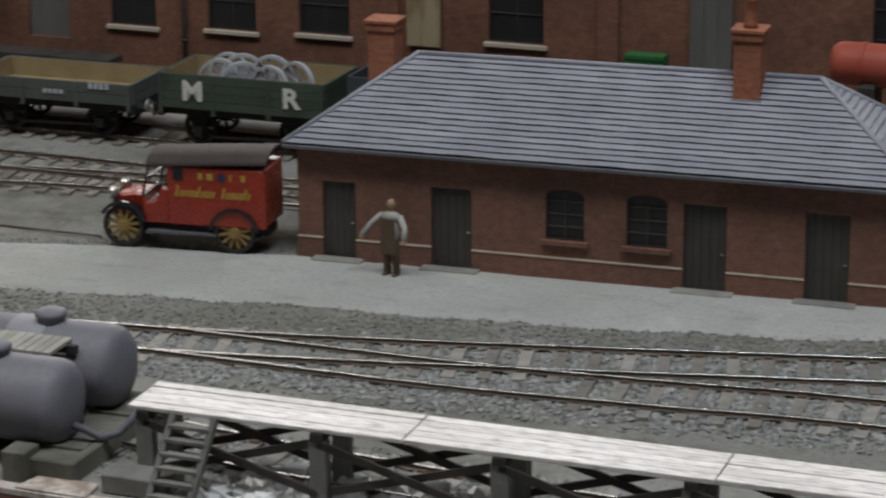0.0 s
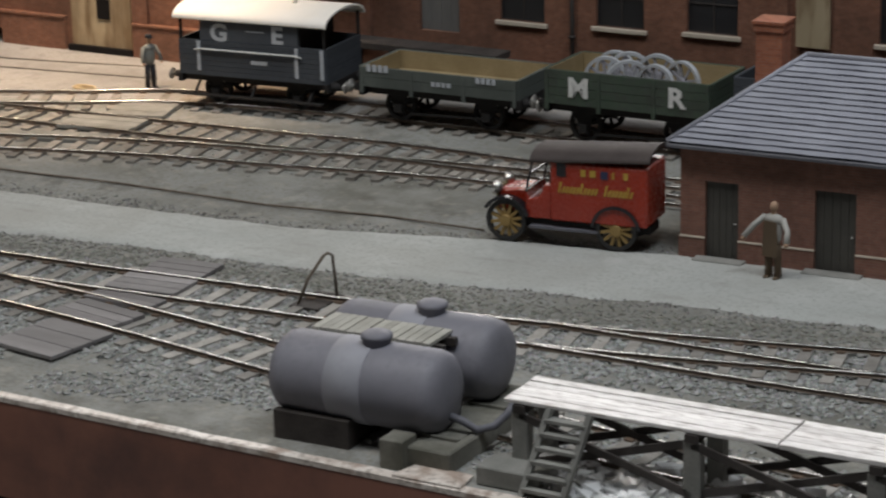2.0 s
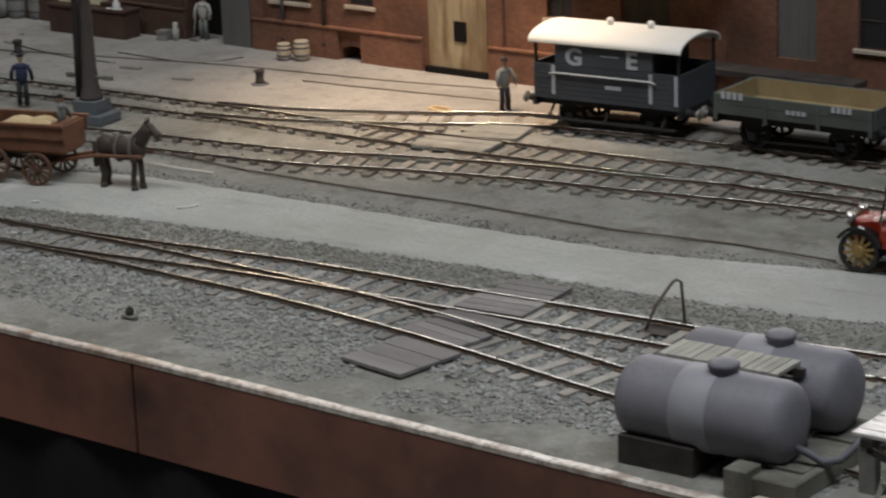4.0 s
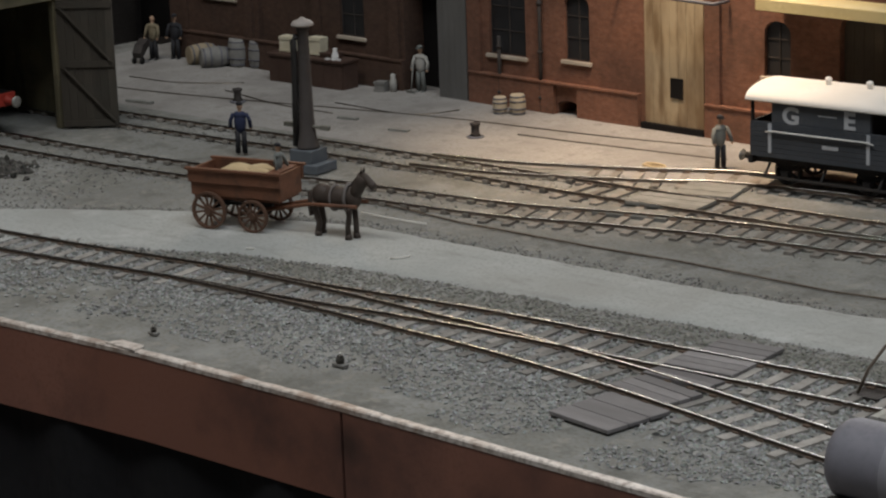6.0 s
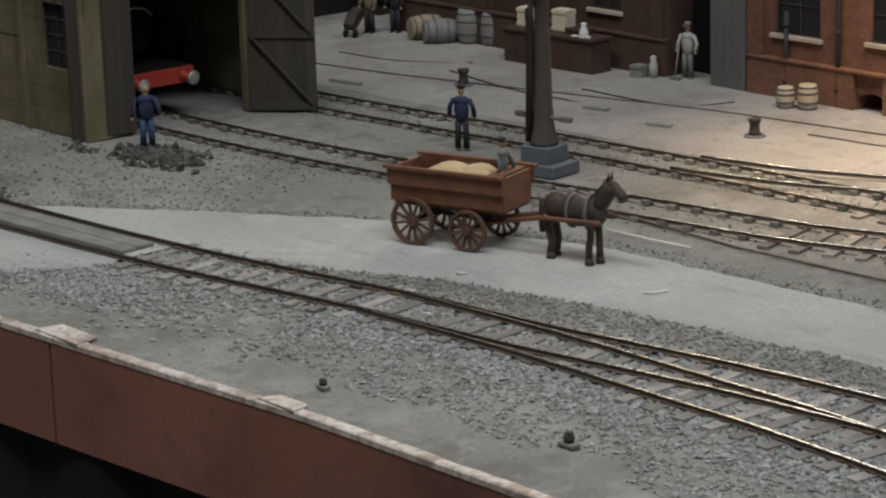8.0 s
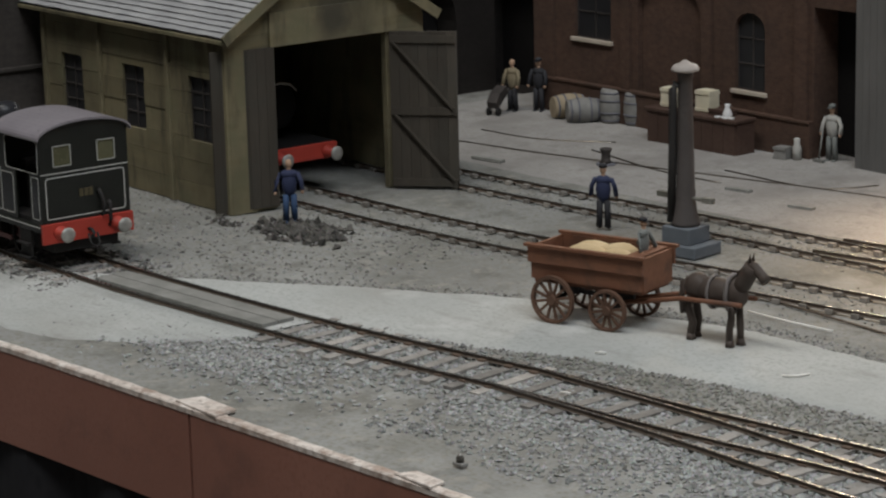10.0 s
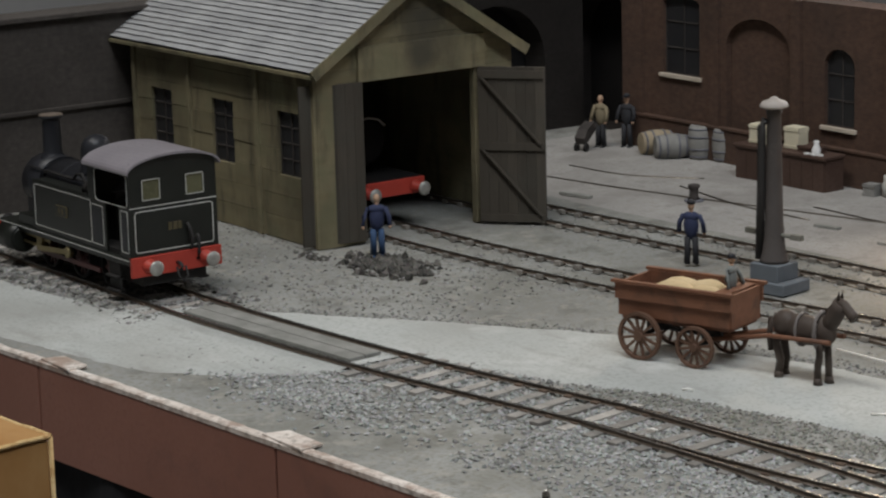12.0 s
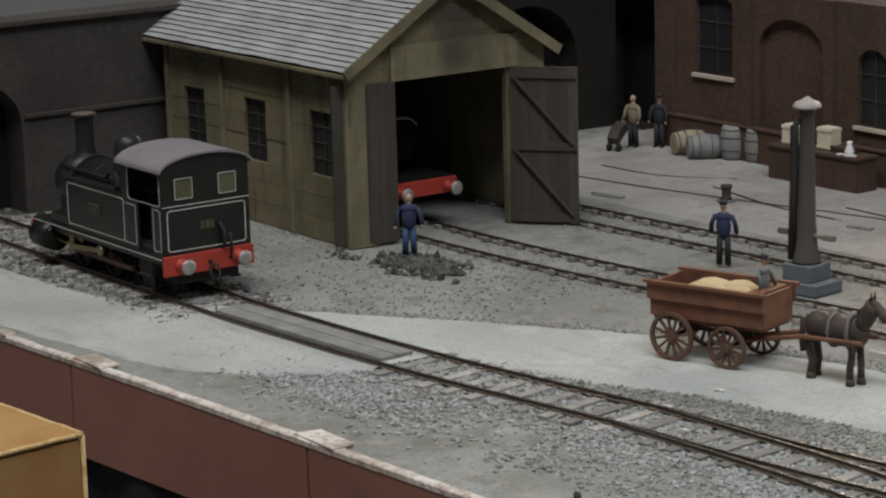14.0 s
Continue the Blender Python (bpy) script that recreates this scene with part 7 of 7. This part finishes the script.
# ---- cardboard box standing before the layout ----
carton = thing("cardboard_box", "stained brown cardboard box with worn pale edges", "box", -929, 466, 0, 6)
bm = bmesh.new()
box(bm, -170, 0, -110, 0, -1098, 59.4)
part("carton_body", bm, P["card"], carton, bevel=1.2)
for y0, y1 in ((-110.5, -56), (-55.4, 0.5)):
    bm = bmesh.new()
    box(bm, -170.5, 0.5, y0, y1, 59.6, 61)
    part("flap", bm, P["card"], carton, bevel=0.4)
WORN = noise_mat("worn_card_edge", (0.50, 0.33, 0.14), (0.66, 0.48, 0.25), 60, 0.8, bump=0.3, fine=260, c3=(0.36, 0.2, 0.07))
for p, q in (((0.3, -110, 60.6), (0.3, 0, 60.6)), ((-170, 0.3, 60.6), (0, 0.3, 60.6)), ((0.2, 0.2, -900), (0.2, 0.2, 59.8)), ((0.2, -110.2, -900), (0.2, -110.2, 59.8))):
    bm = bmesh.new()
    tube(bm, [Vector(p).lerp(Vector(q), k / 24) + Vector((random.uniform(-0.25, 0.25), random.uniform(-0.25, 0.25), random.uniform(-0.2, 0.2))) for k in range(25)], 1.1, 6)
    part("worn_edge", bm, WORN, carton, "scuffed pale edge")

# ---- rope coil in the yard ----
bm = bmesh.new()
tube(bm, [(-890 + (7 + 0.4 * k * 0.2) * math.cos(k * 0.5), 1186 + 4.6 * math.sin(k * 0.5), 1.6 + 0.05 * k) for k in range(44)], 0.8, 6)
tagged(part("rope_coil", bm, P["sack"]), "pale coil of rope lying in the yard", "rope coil")

# ---- loose ballast, coal and grit: real stones scattered along the tracks ----
def scatter(name, label, mat, spots, size, flat=0.7):
    """Angular stones at (x, y, scale) in one mesh."""
    base = np.array([(1, 0, 0), (-1, 0, 0), (0, 1, 0), (0, -1, 0), (0, 0, 1), (0, 0, -1), (0.6, 0.6, 0.5), (-0.6, 0.5, 0.55)])
    tri = np.array([(0, 2, 4), (2, 1, 4), (1, 3, 4), (3, 0, 4), (2, 0, 5), (1, 2, 5), (3, 1, 5), (0, 3, 5)])
    rng = np.random.default_rng(7)
    n = len(spots)
    sp = np.array(spots)
    v = base[:6][None] * rng.uniform(0.6, 1.25, (n, 6, 1)) + rng.uniform(-0.25, 0.25, (n, 6, 3))
    a = rng.uniform(0, 6.28, n)
    b = rng.uniform(-0.9, 0.9, n)
    c, s = np.cos(a)[:, None], np.sin(a)[:, None]
    x, y, z = v[..., 0], v[..., 1], v[..., 2]
    x, z = x * np.cos(b)[:, None] - z * np.sin(b)[:, None], x * np.sin(b)[:, None] + z * np.cos(b)[:, None]
    v = np.stack([x * c - y * s, x * s + y * c, z * flat], -1) * (sp[:, 2] * size)[:, None, None]
    v += np.stack([sp[:, 0], sp[:, 1], np.array([lie(p[0], p[1]) - 0.5 for p in sp]) + sp[:, 2] * size * 0.12], -1)[:, None, :]
    f = (tri[None] + 6 * np.arange(n)[:, None, None]).reshape(-1, 3)
    me = bpy.data.meshes.new(name)
    me.from_pydata((v.reshape(-1, 3) * MM).tolist(), [], f.tolist())
    me.materials.append(mat)
    return tagged(new(name, me), label, name.replace("_", " "), kind="stuff")


STONE = island_mat("ballast_stone", [(0.16, 0.162, 0.149), (0.26, 0.266, 0.250), (0.33, 0.336, 0.318), (0.40, 0.404, 0.386), (0.21, 0.21, 0.193), (0.30, 0.30, 0.278)])
rng = np.random.default_rng(3)


def along(path, x0, x1, half, per_mm, bias=0.0, sizes=(0.6, 1.4)):
    sel = path[(path[:, 0] > x0) & (path[:, 0] < x1)]
    n = int(len(sel) * 2.5 * per_mm)
    i = rng.integers(0, len(sel), n)
    off = rng.normal(bias, half * 0.55, n)
    off = np.where(np.abs(off - bias) > half, rng.uniform(-half, half, n) + bias, off)
    out = []
    for k, o in zip(i, off):
        x, y = sel[k, 0] + rng.uniform(-3, 3), sel[k, 1] + o
        if y > front_y(x) + 3 and not (-1290 < x < -1132 and path is A and abs(o) < 60):
            out.append((x, y, rng.uniform(*sizes) ** 1.3))
    return out


CINDER = island_mat("dark_ash_ballast", [(0.075, 0.070, 0.062), (0.14, 0.134, 0.12), (0.21, 0.204, 0.186), (0.30, 0.294, 0.272), (0.11, 0.104, 0.092)])
scatter("ash_ballast", "dark ash and stone ballast round the track by the shed", CINDER, along(A, -1990, -1285, 46, 13.0, -4), 2.1, 0.72)
spots = along(A, -1135, 60, 42, 13.0, -6) + along(B, -960, 120, 46, 13.0, -10) + along(D, -330, 400, 36, 13.0, -10)
scatter("track_ballast", "loose grey stone ballast round the front tracks", STONE, spots, 1.75, 0.62)
patch = [(rng.uniform(-960, -400), 0, 0) for _ in range(7200)]
patch = [(x, rng.uniform(front_y(x) + 4, float(min(np.interp(x, B[:, 0], B[:, 1]), np.interp(x, A[:, 0], A[:, 1]))) - 20), rng.uniform(0.4, 1.2)) for x, _, _ in patch]
dens = [p for p in patch if p[1] > front_y(p[0]) + (34 if p[0] < -640 else 14) + 16 * noise.noise((p[0] * 0.02, 3, 8)) and noise.noise((p[0] * 0.012, p[1] * 0.02, 4)) > -0.12]
dens += [(x, y, s) for x, y, s in ((rng.normal(-1105, 55), rng.normal(705, 16), rng.uniform(0.6, 1.4)) for _ in range(1800)) if y > front_y(x) + 6]
scatter("stone_grit", "grey stone chippings scattered over the front ground", STONE, dens, 1.7, 0.62)
GRIT = island_mat("yard_grit", [(0.10, 0.094, 0.082), (0.19, 0.182, 0.162), (0.27, 0.262, 0.24), (0.36, 0.352, 0.33), (0.15, 0.142, 0.124)])
dirt = along(YT, -1340, -480, 40, 2.0, 0, (0.3, 0.9)) + along(XT, -1400, -200, 26, 2.2, -4, (0.3, 0.9)) + along(ZT, -900, -200, 24, 2.0, -2, (0.3, 0.9))
dirt += [(x, y, rng.uniform(0.3, 1.0)) for x, y in zip(rng.uniform(-1640, -1180, 3400), rng.uniform(775, 960, 3400)) if y < 900 or x > -1370]
scatter("cinder_grit", "fine brown-grey cinders between the yard tracks", GRIT, dirt, 1.5)
# loose grit trodden over both margins of the cart path, and dust blown over it
margin = []
for line, k in ((PATH_NEAR, 1), (PATH_FAR, -1)):
    xs = rng.uniform(-1320, -60, 5200)
    for x, o, e in zip(xs, rng.normal(0, 7, 5200), rng.uniform(0.2, 0.75, 5200)):
        margin.append((x, float(np.interp(x, *zip(*line))) + o + 4 * noise.noise((x * 0.03, 3, k)), e))
scatter("path_grit", "fine grey grit along both margins of the cart path", GRIT, margin, 1.5, 0.8)
GRASS = island_mat("dry_tufts", [(0.15, 0.148, 0.115), (0.21, 0.207, 0.165), (0.26, 0.255, 0.215), (0.19, 0.182, 0.145)])
edge = along(A, -1000, 200, 22, 6.0, 44, (0.35, 1.1))
scatter("dry_moss", "grey-brown dry clumps along the path edge", GRASS, edge, 1.8, 0.5)
COAL = island_mat("cinder_heap", [(0.04, 0.037, 0.032), (0.085, 0.077, 0.064), (0.14, 0.125, 0.105), (0.06, 0.055, 0.047)])
heap = [(rng.normal(-1318, 17), rng.normal(905, 9), rng.uniform(0.6, 2.0)) for _ in range(420)] + [(rng.normal(-1372, 7), rng.normal(884, 4), rng.uniform(0.4, 1.0)) for _ in range(60)]
scatter("cinder_heap", "dark heap of cinders by the shed doors", COAL, heap, 2.2, 1.0)
rub = [(rng.uniform(-262, 60), rng.uniform(662, 712), rng.uniform(0.5, 1.7)) for _ in range(900)]
scatter("pale_rubble", "pale glossy stones under the timber staging", P["foil"], rub, 4.6)
bm = bmesh.new()
tube(bm, [(-1010, 994, 0.8), (-900, 985, 0.8), (-784, 988, 0.8), (-718, 993, 0.8), (-600, 992, 0.8), (-520, 1003, 0.8), (-452, 1003, 0.8)], 0.7, 6)
tagged(part("point_rodding", bm, M["web"]), "thin dark point rodding along the path edge", "point rod")
# pale straws and scraps fallen on the ground
for pts in ([(-976, 964, 1.2), (-944, 964, 1.4), (-916, 967, 1.2)], [(-873, 886, 1.8), (-867, 890, 2.2), (-866, 898, 1.8)], [(-969, 847, 1.6), (-966, 848, 2.4), (-964, 850, 1.8)], [(-924, 785, 2.4), (-921, 786, 3.0), (-919, 787, 2.4)]):
    bm = bmesh.new()
    tube(bm, pts, 0.55, 6)
    tagged(part("scrap", bm, P["whiteroof"]), "thin pale scrap lying on the ground", "scrap", group="pale scraps")
# rails let into the yard paving
INLAY = noise_mat("inlaid_rail_iron", (0.13, 0.112, 0.092), (0.23, 0.20, 0.165), 120, 0.32, metal=0.9, bump=0.1)
for pts in ([(-1560, 1150), (-1400, 1172), (-1174, 1223), (-1094, 1236), (-984, 1250), (-882, 1270)], [(-1050, 1216), (-984, 1222), (-860, 1238)], [(-1380, 1206), (-1300, 1190), (-1230, 1190)], [(-1260, 1222), (-1174, 1223), (-1150, 1262)], [(-1500, 1200), (-1440, 1206), (-1384, 1240)]):
    xy, hd = smooth_path(pts, 10)
    bm = bmesh.new()
    tube(bm, [(x, y, 0.95) for x, y in xy], 1.0, 6)
    tagged(part("yard_groove", bm, INLAY), "dark inlaid rail groove in the yard paving", "inlaid rail", kind="structure")
